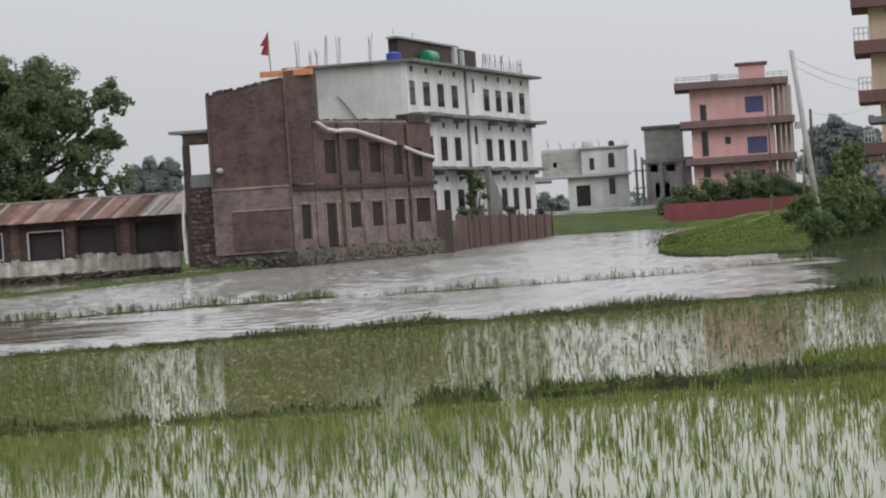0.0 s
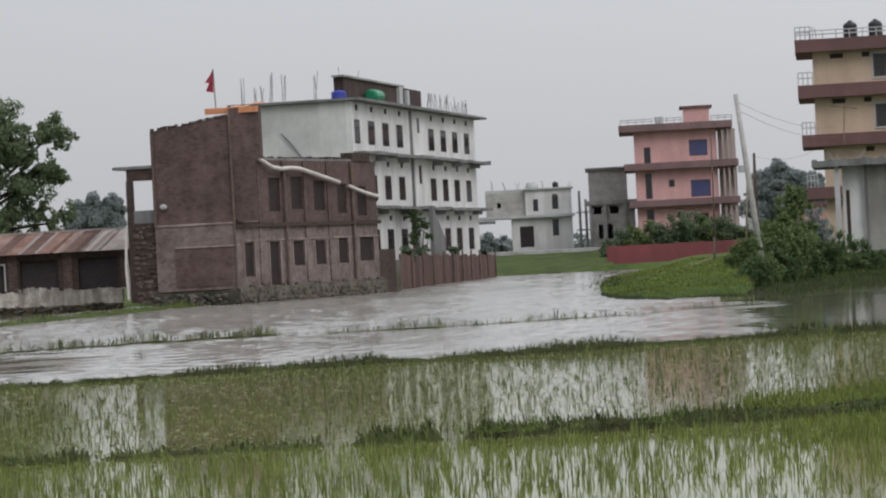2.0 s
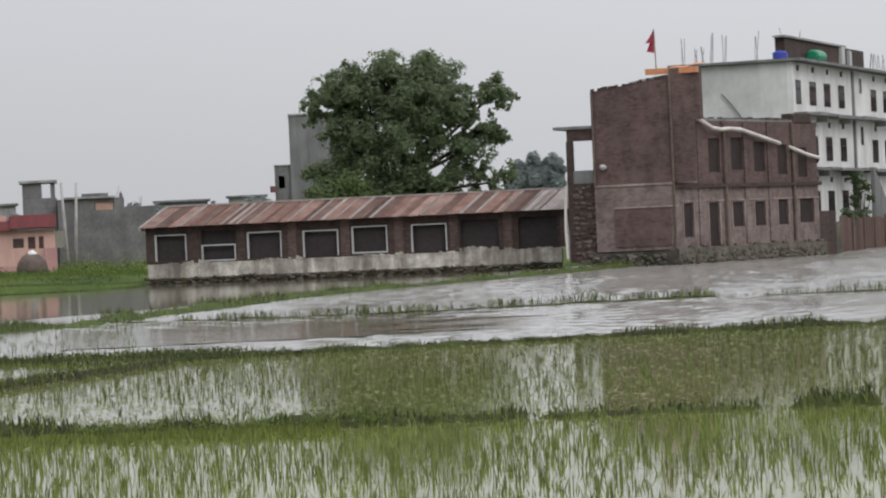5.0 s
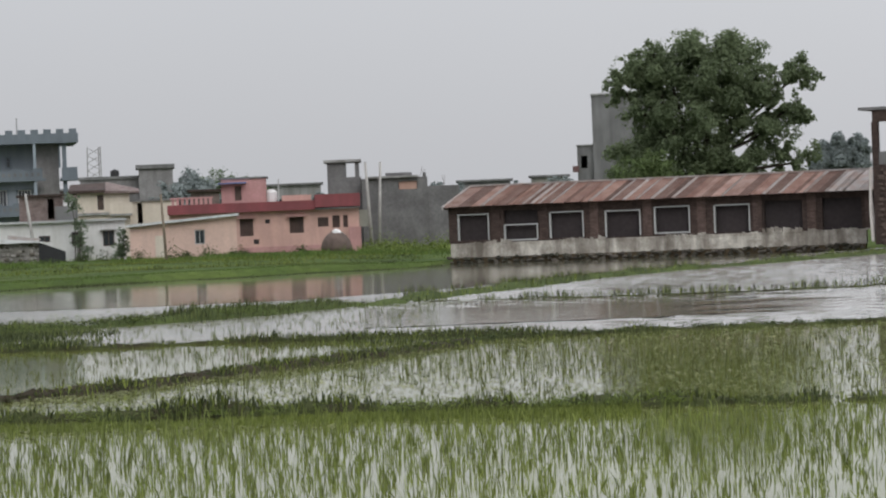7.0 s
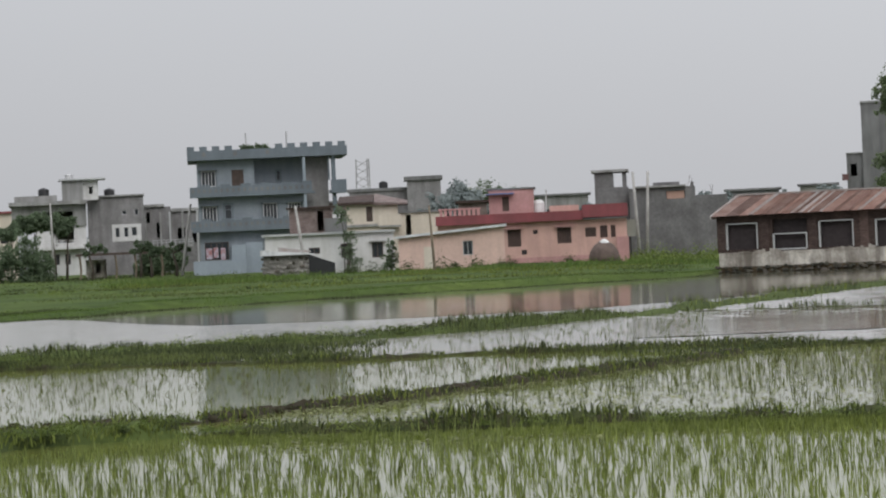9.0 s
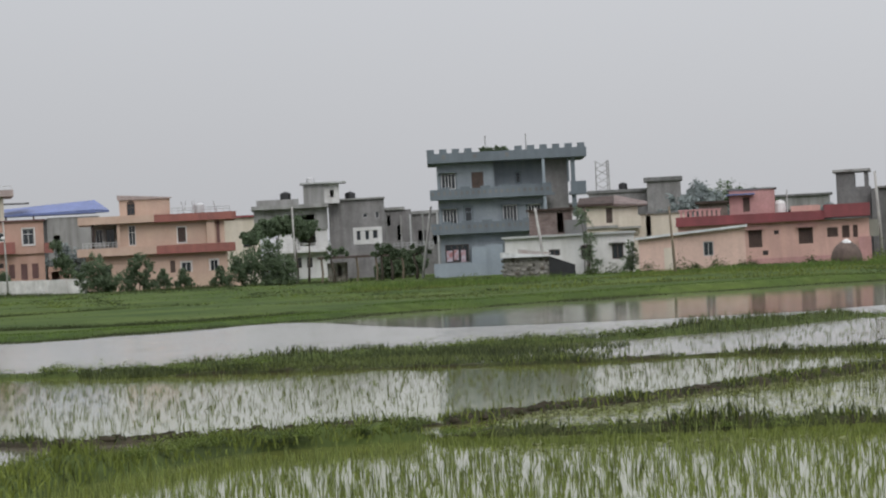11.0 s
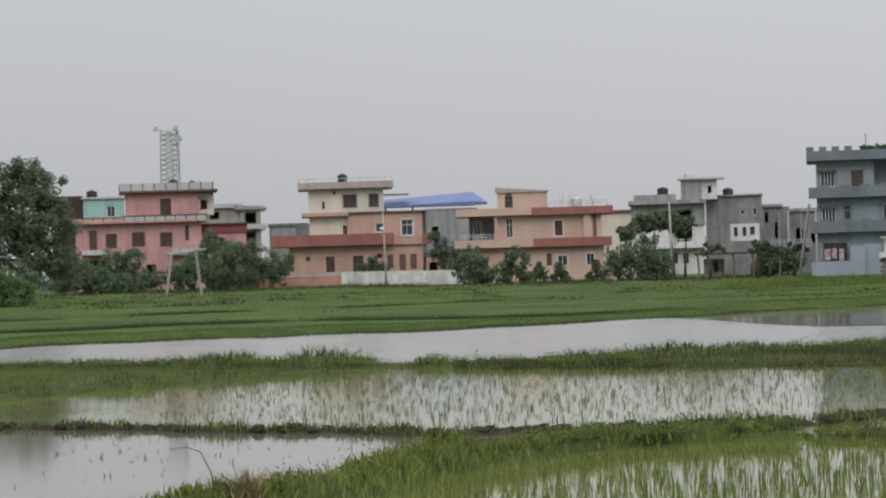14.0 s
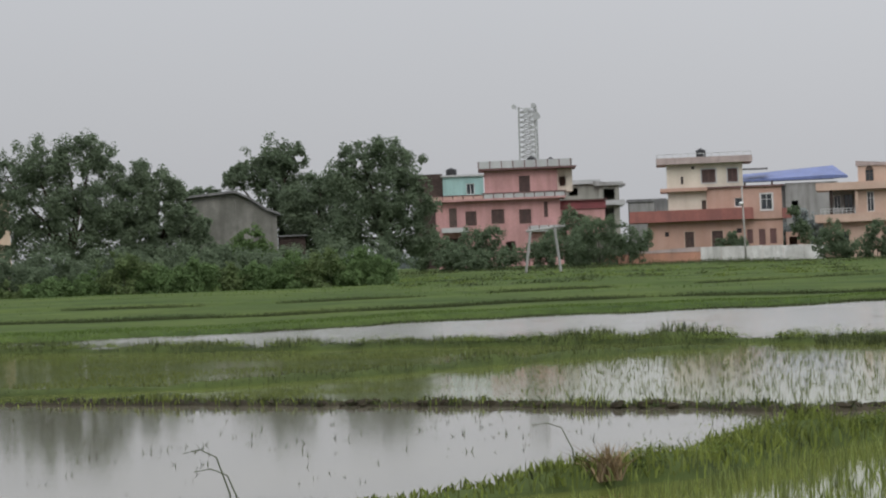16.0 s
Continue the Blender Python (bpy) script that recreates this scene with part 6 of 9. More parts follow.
for i in range(6):
    RW.block(-2.3 + i * 1.6, -0.72 + i * 1.6, 0, 0.2, -0.2, 1.75, "red", "wall_panel")
for i in range(7):
    RW.block(-2.4 + i * 1.6, -2.24 + i * 1.6, -0.06, -0.002, -0.2, 1.8, "red", "pillar")

# ---- unfinished frame house and white house at the far end of the flood
UN = House("unfinished_house", "unfinished grey concrete frame house", "house", 4.2, 240, 0, 1.07)
UN.shell(-0.8, 2.1, 5.2, 7.5, 6.0, "pole", [])
UN.shell(-0.75, 2.6, 0.8, 4.9, 6.0, "pole", [(-0.5, 4.2, 0.1, 4.75), (0.7, 4.2, 1.4, 4.75), (-0.2, 2.3, 0.15, 3.4), (0.5, 2.3, 0.9, 3.4)])
UN.slab(-1.0, 2.8, -0.3, 6.2, 4.9, 5.2, "cement", "floor_slab")
UN.slab(-1.0, 2.4, -0.3, 6.2, 7.5, 7.68, "cement_dark", "roof_slab")
for x in (-0.75, 0.35, 1.9, 2.5):
    UN.block(x - 0.1, x + 0.1, -0.25, -0.05, 0.8, 4.9, "cement", "pillar")

WH = House("white_two_storey_house", "two-storey white house with an arched upper window", "house", 2.1, 245, 0, 1.04)
WH.shell(2.75, 6.4, 4.35, 6.5, 6, "white", [(3.35, 4.8, 3.75, 5.75), (4.85, 4.9, 5.35, 5.9)])
WH.shell(1.6, 6.4, 0.8, 4.35, 6, "white", [(2.2, 2.0, 3.3, 3.65), (4.8, 2.8, 5.3, 4.1)])
WH.window(3.35, 4.8, 3.75, 5.75, bars=0)
WH.window(4.85, 4.9, 5.35, 5.9, bars=0)
g = Geo()
for i in range(9):
    a = math.pi * i / 8
    g.v += [(5.3 + 0.26 * math.cos(a), -0.03, 6.05 + 0.22 * math.sin(a)), (5.3 + 0.26 * math.cos(a), 0.02, 6.05 + 0.22 * math.sin(a))]
g.f = [tuple(range(0, 18, 2)), tuple(reversed(range(1, 18, 2)))]
part("arch", g, M["wood"], WH.ob)
WH.door(2.2, 2.0, 3.3, 3.65, "dark")
WH.window(4.8, 2.8, 5.3, 4.1, bars=0)
WH.slab(-1.0, 6.6, -0.5, 6, 4.3, 4.52, "plaster", "balcony_slab")
WH.shell(-0.4, 2.75, 4.5, 6.35, 6, "pole", [(0.5, 5.2, 0.8, 5.6)], 0.6)
WH.slab(-1.1, 0.3, -0.6, 4.0, 4.0, 4.2, "cement_dark", "porch_roof")
WH.slab(2.6, 6.55, -0.25, 6.2, 6.5, 6.62, "plaster", "roof_slab")
WH.parapet(-0.4, 2.75, 0.6, 6.6, 6.35, 6.6, "plaster")
WH.tank(5.2, 1.0, 6.6, 0.25, 0.5)
g = Geo().lathe(3.45, 1.0, [(0.5, 6.75), (0.52, 7.0), (0.42, 7.25), (0.4, 7.3)], 12)
part("roof_tower", g, M["plaster"], WH.ob)
for x in (0.2, 1.2, 2.2, 4.2, 6.2):
    WH.rebar(x, 0.8, 6.6, random.uniform(0.4, 1.0), 2)
for i in range(3):
    WH.block(7.0 + i * 0.5, 7.2 + i * 0.5, 3, 3.2, 0.8, 6.3 - i * 0.7, "cement", "scaffold_post")
WH.slab(6.8, 8.4, 2.8, 3.4, 3.1, 3.2, "cement", "scaffold_deck")
WH.slab(6.8, 8.4, 2.8, 3.4, 4.5, 4.6, "cement", "scaffold_deck")

# ---- grey towers behind the big tree
GT = House("grey_tower_block", "tall plain grey cement block", "building", -9.9, 240)
GT.shell(-1.2, 4.0, 0.3, 12.0, 6, "cement_dark", [])
GT.slab(-1.25, 4.05, -0.1, 6.1, 12.0, 12.15, "cement", "roof_slab")
GT.shell(-2.5, -1.2, 0.3, 8.0, 5, "cement_dark", [(-2.2, 6.2, -1.7, 7.2)], 0.4)
GT.slab(-2.55, -1.2, 0.3, 5.5, 8.0, 8.1, "cement", "roof_slab")
GT.block(-2.9, -2.4, 0.1, 0.6, 5.9, 6.4, "maroon", "water_tank")

# ---- long grey wall and half-built block
GW = House("grey_half_built_block", "half-built grey block with a bare side wall", "building", -14.2, 235)
GW.shell(-1.9, 3.3, 0.2, 5.95, 8, "block_grey", [(1.0, 5.0, 2.5, 5.65)])
GW.shell(3.31, 5.8, 0.2, 5.2, 8, "block_grey")
GW.block(1.05, 2.45, 0.15, 0.35, 5.02, 5.63, "orange", "wall_panel", "orange painted panel")
GW.slab(-1.5, 2.6, -0.35, 8.1, 5.95, 6.1, "cement", "roof_slab")
GW.shell(-4.6, -1.95, 0.2, 6.15, 5, "block_grey", [], 1.0)
GW.shell(-4.6, -3.15, 6.16, 7.35, 5, "block_grey", [], 1.0)
for y in (1.0, 5.7):
    GW.block(-2.4, -2.1, y, y + 0.3, 6.16, 7.35, "block_grey", "pillar")
GW.slab(-4.85, -1.9, 0.7, 6.3, 7.36, 7.55, "cement", "roof_slab")
GW.slab(0.0, 2.1, 2.0, 4.5, 6.1, 6.38, "block_grey", "stair_head")
GW.block(2.95, 3.2, 0.1, 0.4, 5.95, 6.3, "block_grey", "pillar")
for x in (2.8, 4.6):
    GW.rebar(x, 1.0, 5.2 if x > 3.3 else 5.95, 0.8, 2)

# ---- low pink house with a red parapet
PL = House("pink_low_house", "long low pink house with a dark red parapet", "house", -16.0, 222)
plw = [(-4.0, 1.8, -3.0, 3.1), (-0.3, 1.9, 0.75, 3.1), (1.8, 2.3, 2.6, 3.0), (2.9, 2.2, 3.45, 3.1), (3.7, 2.2, 4.05, 3.1)]
PL.shell(-9.2, 4.9, 0.2, 3.6, 8, "pink_pale", plw)
for i, w in enumerate(plw):
    PL.window(*w, glass="shutter_brown", bars=1 if i < 3 else 0, hood="pink" if i < 2 else None, grille=i < 3)
PL.slab(-9.3, 1.65, -0.55, 8.0, 3.6, 4.3, "red", "parapet")
PL.slab(1.65, 5.0, -0.75, 8.0, 3.75, 4.7, "red", "parapet")
PL.block(-9.25, 5.0, -0.04, -0.002, 0.2, 0.95, "pink", "plinth")
PL.shell(-5.3, -1.95, 4.3, 6.1, 4, "pink", [(-4.3, 4.5, -3.8, 5.6)], 1.0)
PL.door(-4.3, 4.5, -3.8, 5.6, "wood", 1.0)
PL.slab(-5.5, -3.4, 0.3, 5.2, 5.75, 5.85, "sheet_blue", "awning")
PL.slab(-5.5, -1.8, 0.9, 5.2, 6.1, 6.22, "cement_dark", "roof_slab")
PL.block(4.1, 5.0, -0.3, 0.0, 0.2, 2.2, "pink", "wall")
PL.block(-0.8, 1.4, 2.0, 2.2, 4.3, 4.75, "pink_pale", "parapet")
part("water_tank", Geo().lathe(-1.6, 1.6, [(0.42, 4.3), (0.45, 4.5), (0.45, 5.0), (0.3, 5.2), (0.1, 5.25)], 14), M["white"], PL.ob, "white plastic tank")
part("pipe", Geo().tube([(-1.05, 1.2, 4.3), (-1.0, 1.2, 6.0)], 0.06, 6), M["plaster"], PL.ob)
PL.block(4.92, 5.6, 0.5, 0.6, 2.2, 3.45, "green_grey", "side_panel")
PL.vent(-2.1, 2.7, -1.75, 2.95)
PL.vent(-3.0, 1.2, -2.6, 1.5)
for i in range(9):
    PL.block(-9.0 + i * 0.35, -8.8 + i * 0.35, 0.1, 0.3, 4.3, 4.75, "pink", "parapet_post")
PL.slab(-9.1, -5.9, 0.05, 0.35, 4.75, 4.85, "pink", "parapet_rail")

# ---- small pink hut with a sheet roof
HU = House("pink_hut", "small pale pink hut with a sloping sheet roof", "house", -18.1, 205)
HU.shell(-3.72, 3.6, 0.3, 2.7, 5, "hut_pink", [(0.7, 1.4, 1.4, 2.4)])
HU.window(0.7, 1.4, 1.4, 2.4, frame="plaster", bars=1)
part("gable", Geo().prism([(-3.72, 0), (3.6, 0), (3.6, 0.2), (-3.72, 0.2)], 2.7, [2.72, 3.25, 3.25, 2.72]), M["hut_pink"], HU.ob)
g = Geo()
for z in (0.0, 0.17):
    g.v += [(-3.95, -0.45, 2.73 + z), (3.75, -0.45, 3.27 + z), (3.75, 5.3, 3.27 + z), (-3.95, 5.3, 2.73 + z)]
g.f = [(3, 2, 1, 0), (4, 5, 6, 7), (0, 1, 5, 4), (1, 2, 6, 5), (2, 3, 7, 6), (3, 0, 4, 7)]
part("roof_sheet", g, M["sheet_white"], HU.ob)
part("door", Geo().box(-2.0, -1.25, -0.03, -0.002, 0.4, 2.1), M["cream"], HU.ob, "pale painted door")

# ---- whitewashed low house, lean-to of stones, cream house behind
WL = House("whitewashed_house", "low whitewashed house with dark windows", "house", -20.3, 212)
wlw = [(0.2, 1.6, 1.0, 2.6), (2.4, 1.5, 3.2, 2.6), (-2.1, 1.95, -1.3, 2.4)]
WL.shell(-5.2, 4.0, 0.3, 3.3, 6, "white", wlw)
for w in wlw:
    WL.window(*w, bars=1, hood="cement" if w[0] > 2 else None)
WL.slab(-5.4, 4.1, -0.35, 6.1, 3.3, 3.45, "plaster", "roof_slab")
WL.shell(-3.4, -0.35, 3.45, 5.2, 3.4, "brick_pale", [(-1.4, 3.6, -0.95, 5.0)], 0.6)
WL.slab(-3.6, -0.1, 0.3, 4.2, 5.2, 5.32, "brick_dark", "roof_cover", "rusted tin cover")
WL.block(-0.9, 0.7, -0.12, 0.08, 3.45, 4.45, "cement_dark", "parapet")
WL.block(0.55, 0.7, 0.08, 3.0, 3.45, 4.45, "cement_dark", "parapet")
part("clothes_line", Geo().tube([(-0.35, 0.5, 4.95), (0.1, 0.5, 4.86), (0.6, 0.5, 4.92)], 0.012, 5), M["iron"], WL.ob)
for x, w, z in ((-0.3, 0.3, 4.55), (0.12, 0.36, 4.5)):
    part("laundry", Geo().prism([(x, 0.47), (x + w, 0.47), (x + w, 0.49), (x, 0.49)], z - 0.15, [4.9, 4.88, 4.88, 4.9]), M["white"], WL.ob, "pale cloth hung to dry")
ST = House("stone_lean_to", "open stone lean-to with a sheet roof", "shed", -21.0, 200)
ST.shell(-2.6, 0.45, 0.1, 2.05, 3, "stone_pale", [])
part("roof_sheet", Geo().prism([(-2.8, -0.4), (0.9, -0.4), (0.9, 3.2), (-2.8, 3.2)], 1.95, [2.35, 1.98, 1.98, 2.35]), M["sheet_white"], ST.ob)
part("roof_sheet", Geo().prism([(-1.6, -0.1), (0.6, -0.1), (0.6, 3.2), (-1.6, 3.2)], 2.1, [2.5, 2.2, 2.2, 2.5]), M["sheet_zinc"], ST.ob)
part("tarpaulin", Geo().prism([(0.45, -0.2), (2.2, 0.2), (2.0, 2.4), (0.45, 2.4)], 0.1, [1.95, 1.3, 1.3, 1.95]), M["black"], ST.ob, "black plastic cover")
for i in range(48):
    part("stone", rock(-2.5 + (i % 8) * 0.4 + random.uniform(-0.15, 0.15), -0.02, 0.25 + (i // 8) * 0.3 + random.uniform(-0.08, 0.08), random.uniform(0.12, 0.24), 0.1, random.uniform(0.1, 0.16)),
         M[random.choice(("stone", "stone_pale", "stone_pale"))], ST.ob)
CR = House("cream_house", "cream house with a dark doorway behind the huts", "house", -19.0, 235)
CR.shell(-4.6, -0.5, 0.4, 5.65, 5, "cream", [(-3.0, 4.3, -2.5, 5.5)])
CR.door(-3.0, 4.3, -2.5, 5.5)
part("roof_sheet", Geo().prism([(-5.2, -0.5), (-2.4, -0.5), (-2.4, 5.2), (-5.2, 5.2)], 5.65, [5.85, 5.85, 6.55, 6.45]), M["brick_dark"], CR.ob)
part("roof_sheet", Geo().prism([(-2.35, -0.45), (0.3, -0.45), (0.3, 5.2), (-2.35, 5.2)], 5.55, [5.8, 5.65, 5.95, 6.6]), M["brick_pale"], CR.ob)
CR.block(-2.0, -0.3, -0.95, -0.8, 3.95, 4.8, "cream", "parapet")
CR.slab(-2.0, -0.3, -0.95, -0.1, 3.8, 3.94, "cement", "balcony_slab")
CR.slab(-4.7, -2.1, -0.25, 5, 3.9, 4.1, "cement", "balcony_slab")
CR.shell(-0.49, 3.3, 0.4, 4.85, 5, "cream", [(0.1, 3.1, 0.5, 4.7)], 0.3)
CR.slab(-0.48, 3.4, 0.1, 5.4, 4.85, 5.0, "cement_dark", "roof_slab")
GF = House("grey_far_block", "grey cement block far behind the houses", "building", -19.0, 300)
GF.shell(0.4, 3.8, 0.7, 8.9, 5, "mauve", [])
GF.slab(0.1, 4.0, -0.3, 5.3, 8.9, 9.3, "cement_dark", "roof_slab")
GF.shell(-5.5, 0.4, 0.7, 8.0, 5, "mauve", [], 2.0)
GF.slab(-5.7, 0.5, 1.8, 7.2, 8.0, 8.3, "cement_dark", "roof_slab")
GF.tank(-2.0, 2.5, 8.3, 0.45, 0.7)

# ---- blue-grey three-storey house with battlements
BH = House("blue_house", "three-storey blue-grey house with balconies and battlements", "house", -22.9, 250)
bw = [[(0.15, 7.95, 1.35, 9.3), (2.7, 7.8, 3.7, 9.3), (6.5, 8.3, 6.8, 9.1)],
      [(0.15, 4.95, 1.35, 6.3), (2.0, 5.15, 2.6, 6.4), (5.2, 4.95, 6.4, 6.4), (7.3, 4.85, 8.4, 6.35)],
      [(0.2, 1.8, 2.2, 3.3)]]
for (z0, z1, mt), ws in zip(((7.2, 10.2, "blue_wall"), (4.2, 7.2, "blue_wall"), (0.2, 4.2, "blue_wall")), bw):
    if z0 > 7:                                  # the top floor steps back behind its balcony
        BH.shell(-0.2, 4.6, z0, z1, 9, mt, ws[:2])
        BH.shell(4.6, 8.9, z0, z1, 7.5, mt, ws[2:], 1.5)
    else:
        BH.shell(-0.2, 8.9, z0, z1, 9, mt, ws)
    for w in ws:
        if w[2] - w[0] > 1.05 and z0 > 1:
            BH.window(*w, frame="white", bars=3, hood="blue", surround="blue")
        elif z0 < 1:
            BH.window(*w, frame="wood", bars=3)
        elif w[0] == 2.7:
            BH.door(*w)
        else:
            BH.window(*w, frame="blue_pale", bars=0, cross=True, surround="blue", y0=1.5 if w[0] == 6.5 else 0.0)
BH.shell(8.9, 10.8, 0.2, 10.2, 8, "mauve", [], 0.8)
for z0, z1 in ((8.1, 10.15), (4.6, 7.0)):
    BH.block(11.05, 11.4, -0.6, -0.3, z0, z1, "blue", "pillar")
    BH.block(10.75, 10.9, -0.6, -0.3, z0, z1, "blue", "pillar") if z0 > 8 else None
BH.block(11.0, 11.3, -0.6, -0.3, 0.3, 4.2, "blue", "pillar")
BH.slab(-0.95, 12.4, -1.1, 9.2, 10.15, 10.35, "blue", "roof_slab")
BH.slab(-0.85, 9.6, -1.1, 0, 7.05, 7.25, "blue", "balcony_slab")
BH.slab(-0.75, 8.0, -1.1, 0, 4.15, 4.4, "blue", "balcony_slab")
BH.slab(10.9, 12.25, -1.0, 2, 7.0, 7.25, "blue", "balcony_slab")
for z0, x1 in ((7.25, 9.6), (4.4, 8.0)):
    n = int((x1 + 0.8) / 0.85)
    for i in range(n):
        x0 = -0.85 + i * 0.85
        BH.block(x0, x0 + 0.84, -1.1, -0.98, z0, z0 + (0.85 if i % 2 else 0.68), "blue", "parapet_panel")
BH.block(10.95, 12.25, -1.0, -0.9, 7.25, 8.1, "blue", "parapet_panel")
BH.slab(-0.95, 12.4, -1.1, -0.95, 10.35, 10.95, "blue", "parapet")
BH.slab(12.25, 12.4, -0.95, 9.2, 10.35, 10.95, "blue", "parapet")
for i in range(13):
    if 4 <= i <= 6:
        continue
    x0 = -0.95 + i * 1.05
    BH.block(x0, x0 + 0.62, -1.1, -0.95, 10.95, 11.3, "blue", "battlement")
for x in (8.75,):
    BH.block(x - 0.12, x + 0.12, -1.0, -0.8, 4.4, 10.15, "blue_pale", "pillar")
for i in range(22):                             # openwork of the balcony fronts: thin dark blocks paint its shaded gaps
    for z0, x1 in ((7.35, 9.4), (4.5, 7.8)):
        x0 = -0.7 + i * 0.48
        if x0 + 0.25 < x1:
            BH.block(x0, x0 + 0.22, -1.115, -1.102, z0 + 0.1, z0 + 0.38, "cement_dark", "parapet_opening")
# the same painted gaps along the roof parapet
for x in (0.3, 2.9, 5.6):
    BH.block(x, x + 0.3, -1.12, -1.102, 10.45, 10.8, "cement_dark", "parapet_opening")
BH.block(-0.8, 3.5, -2.2, -2.0, 0.0, 1.75, "blue_pale", "yard_wall")
BH.block(2.4, 3.6, -2.0, 0.0, 0.0, 3.0, "blue_pale", "porch_wall")
BH.block(3.6, 5.0, -1.4, -0.2, 0.3, 3.15, "blue_pale", "porch_wall")
part("hung_cloth", Geo().box(0.3, 0.8, -1.5, -1.45, 1.9, 2.8).box(0.9, 1.3, -1.5, -1.45, 2.0, 2.85).box(1.5, 1.9, -1.5, -1.45, 1.8, 2.8), M["cloth"], BH.ob, "washing hung out to dry")
for x in (4.0, 7.4):
    part("aerial_post", Geo().tube([(x, -0.5, 10.4), (x, -0.5, 12.3)], 0.07, 6), M["galv"], BH.ob)

leafed = thing("roof_plants", BH.ob.matrix_world.copy(), "row of green potted plants on a roof edge", "plants")
for i in range(4):
    part("pot", Geo().lathe(3.7 + i * 0.6, -0.6, [(0.12, 10.37), (0.2, 10.4), (0.24, 10.78), (0.2, 10.8)], 10), M["cement_dark"], leafed)

# ---- grey cluster of unfinished houses
CL = House("grey_white_house", "unfinished grey and white house with an open terrace", "house", -26.0, 275)
CL.shell(-2.4, 4.4, 5.5, 7.6, 8, "cement", [(0.5, 5.7, 3.2, 6.9)])
CL.shell(-0.2, 4.3, 1.0, 5.5, 8, "white", [(0.6, 1.8, 1.0, 2.95), (1.4, 2.0, 1.8, 2.95), (2.3, 2.0, 2.8, 2.95), (1.7, 4.0, 3.2, 5.3)], 0.2)
for w in ((0.6, 1.8, 1.0, 2.95), (1.4, 2.0, 1.8, 2.95), (2.3, 2.0, 2.8, 2.95)):
    CL.window(*w, bars=1, y0=0.2)
CL.slab(-0.4, 4.6, -0.8, 0.2, 3.4, 3.65, "white", "balcony_slab")
CL.rail(-0.3, 4.5, -0.7, 3.65, 4.2, "white", 10)
CL.slab(-2.6, 4.5, -0.9, 8, 7.5, 7.85, "cement", "roof_slab")
CL.slab(-2.1, 1.8, 0.5, 6, 7.85, 8.4, "cement", "roof_parapet")
CL.shell(2.3, 4.2, 7.85, 9.75, 3, "cement", [], 1.0)
CL.slab(2.0, 6.3, 0.6, 4.4, 9.7, 9.85, "plaster", "roof_slab")
CL.shell(4.2, 5.6, 7.85, 9.7, 3, "white", [(4.75, 8.4, 5.1, 9.1)], 1.3)
CL.tank(0.6, 1.0, 8.4, 0.5, 0.7)
CL.tank(3.0, 2.0, 9.8, 0.4, 0.6, "galv")
CL.block(1.5, 1.7, -0.1, 0.1, 3.65, 7.5, "cement", "pillar")
C2 = House("grey_block_house", "bare grey cement house with white window bands", "house", -25.0, 278)
c2w = [(2.9, 6.4, 3.3, 6.8), (4.05, 6.3, 4.4, 6.9), (2.2, 4.3, 2.6, 5.2), (3.0, 4.3, 3.4, 5.2), (3.7, 4.4, 4.2, 5.2)]
C2.shell(-0.3, 4.9, 0.8, 8.1, 8, "mauve", c2w)
for w in c2w:
    C2.window(*w, frame="white", bars=0)
C2.slab(-0.4, 5.0, -0.3, 8.1, 8.1, 8.25, "cement", "roof_slab")
C2.tank(1.8, 1.0, 8.25, 0.5, 0.65)
part("wall_panel", Geo().wall(1.9, 4.6, 3.9, 5.5, -0.06, 0.057, c2w[2:]), M["white"], C2.ob, "whitewashed wall panel")
C3 = House("grey_low_block", "row of bare grey cement houses", "house", -24.0, 285)
C3.shell(-0.4, 2.6, 0.8, 7.1, 8, "mauve", [(0.2, 5.6, 0.6, 6.6), (1.2, 4.2, 1.5, 5.6)])
C3.slab(-0.5, 2.0, -0.3, 8, 7.1, 7.35, "cement", "roof_slab")
C3.shell(2.6, 6.5, 0.8, 6.6, 8, "mauve", [(3.2, 3.6, 3.9, 5.0), (4.6, 3.6, 5.2, 5.0)], 1.0)
C3.slab(2.4, 6.8, 0.7, 9, 6.6, 6.9, "cement", "roof_slab")
C3.slab(0.8, 4.6, -0.8, 0.0, 3.2, 3.4, "cement", "balcony_slab")
for x in (0.1, 1.5, 2.4, 3.6, 5.0, 6.2):
    C3.block(x, x + 0.16, -0.3, -0.1, 0.8, 6.6, random.choice(("plaster", "cement")), "pillar")
C3.rail(0.8, 4.6, -0.75, 3.4, 3.9, "plaster", 9)
FS = House("wooden_field_shelter", "low open shelter of dark posts", "shed", -24.4, 262)
for x in (-3.9, -0.8, 0.9, 3.2):
    part("post", Geo().tube([(x, 0, 0.2), (x + 0.12, 0, 1.4), (x + 0.02, 0, 2.7)], 0.1, 7), M["bamboo"], FS.ob)
FS.slab(-4.2, 3.6, -0.3, 2.5, 2.65, 2.85, "wood", "roof")
FS.shell(-3.4, -1.6, 0.6, 2.3, 2, "white_old", [(-2.5, 1.1, -2.1, 2.0)], 2.0)

# ---- peach house with maroon bands
O2 = House("peach_house", "two-storey peach house with dark red bands", "house", -28.6, 300)
O2.shell(-2.6, 8.0, 4.9, 7.3, 9, "peach", [(-1.6, 5.1, -0.9, 7.1), (3.3, 5.2, 4.1, 6.7)])
O2.window(-1.6, 5.1, -0.9, 7.1, frame="white", bars=1, cross=True)
O2.window(3.3, 5.2, 4.1, 6.7, frame="wood", glass="shutter_brown", bars=1, grille=True, surround="white")
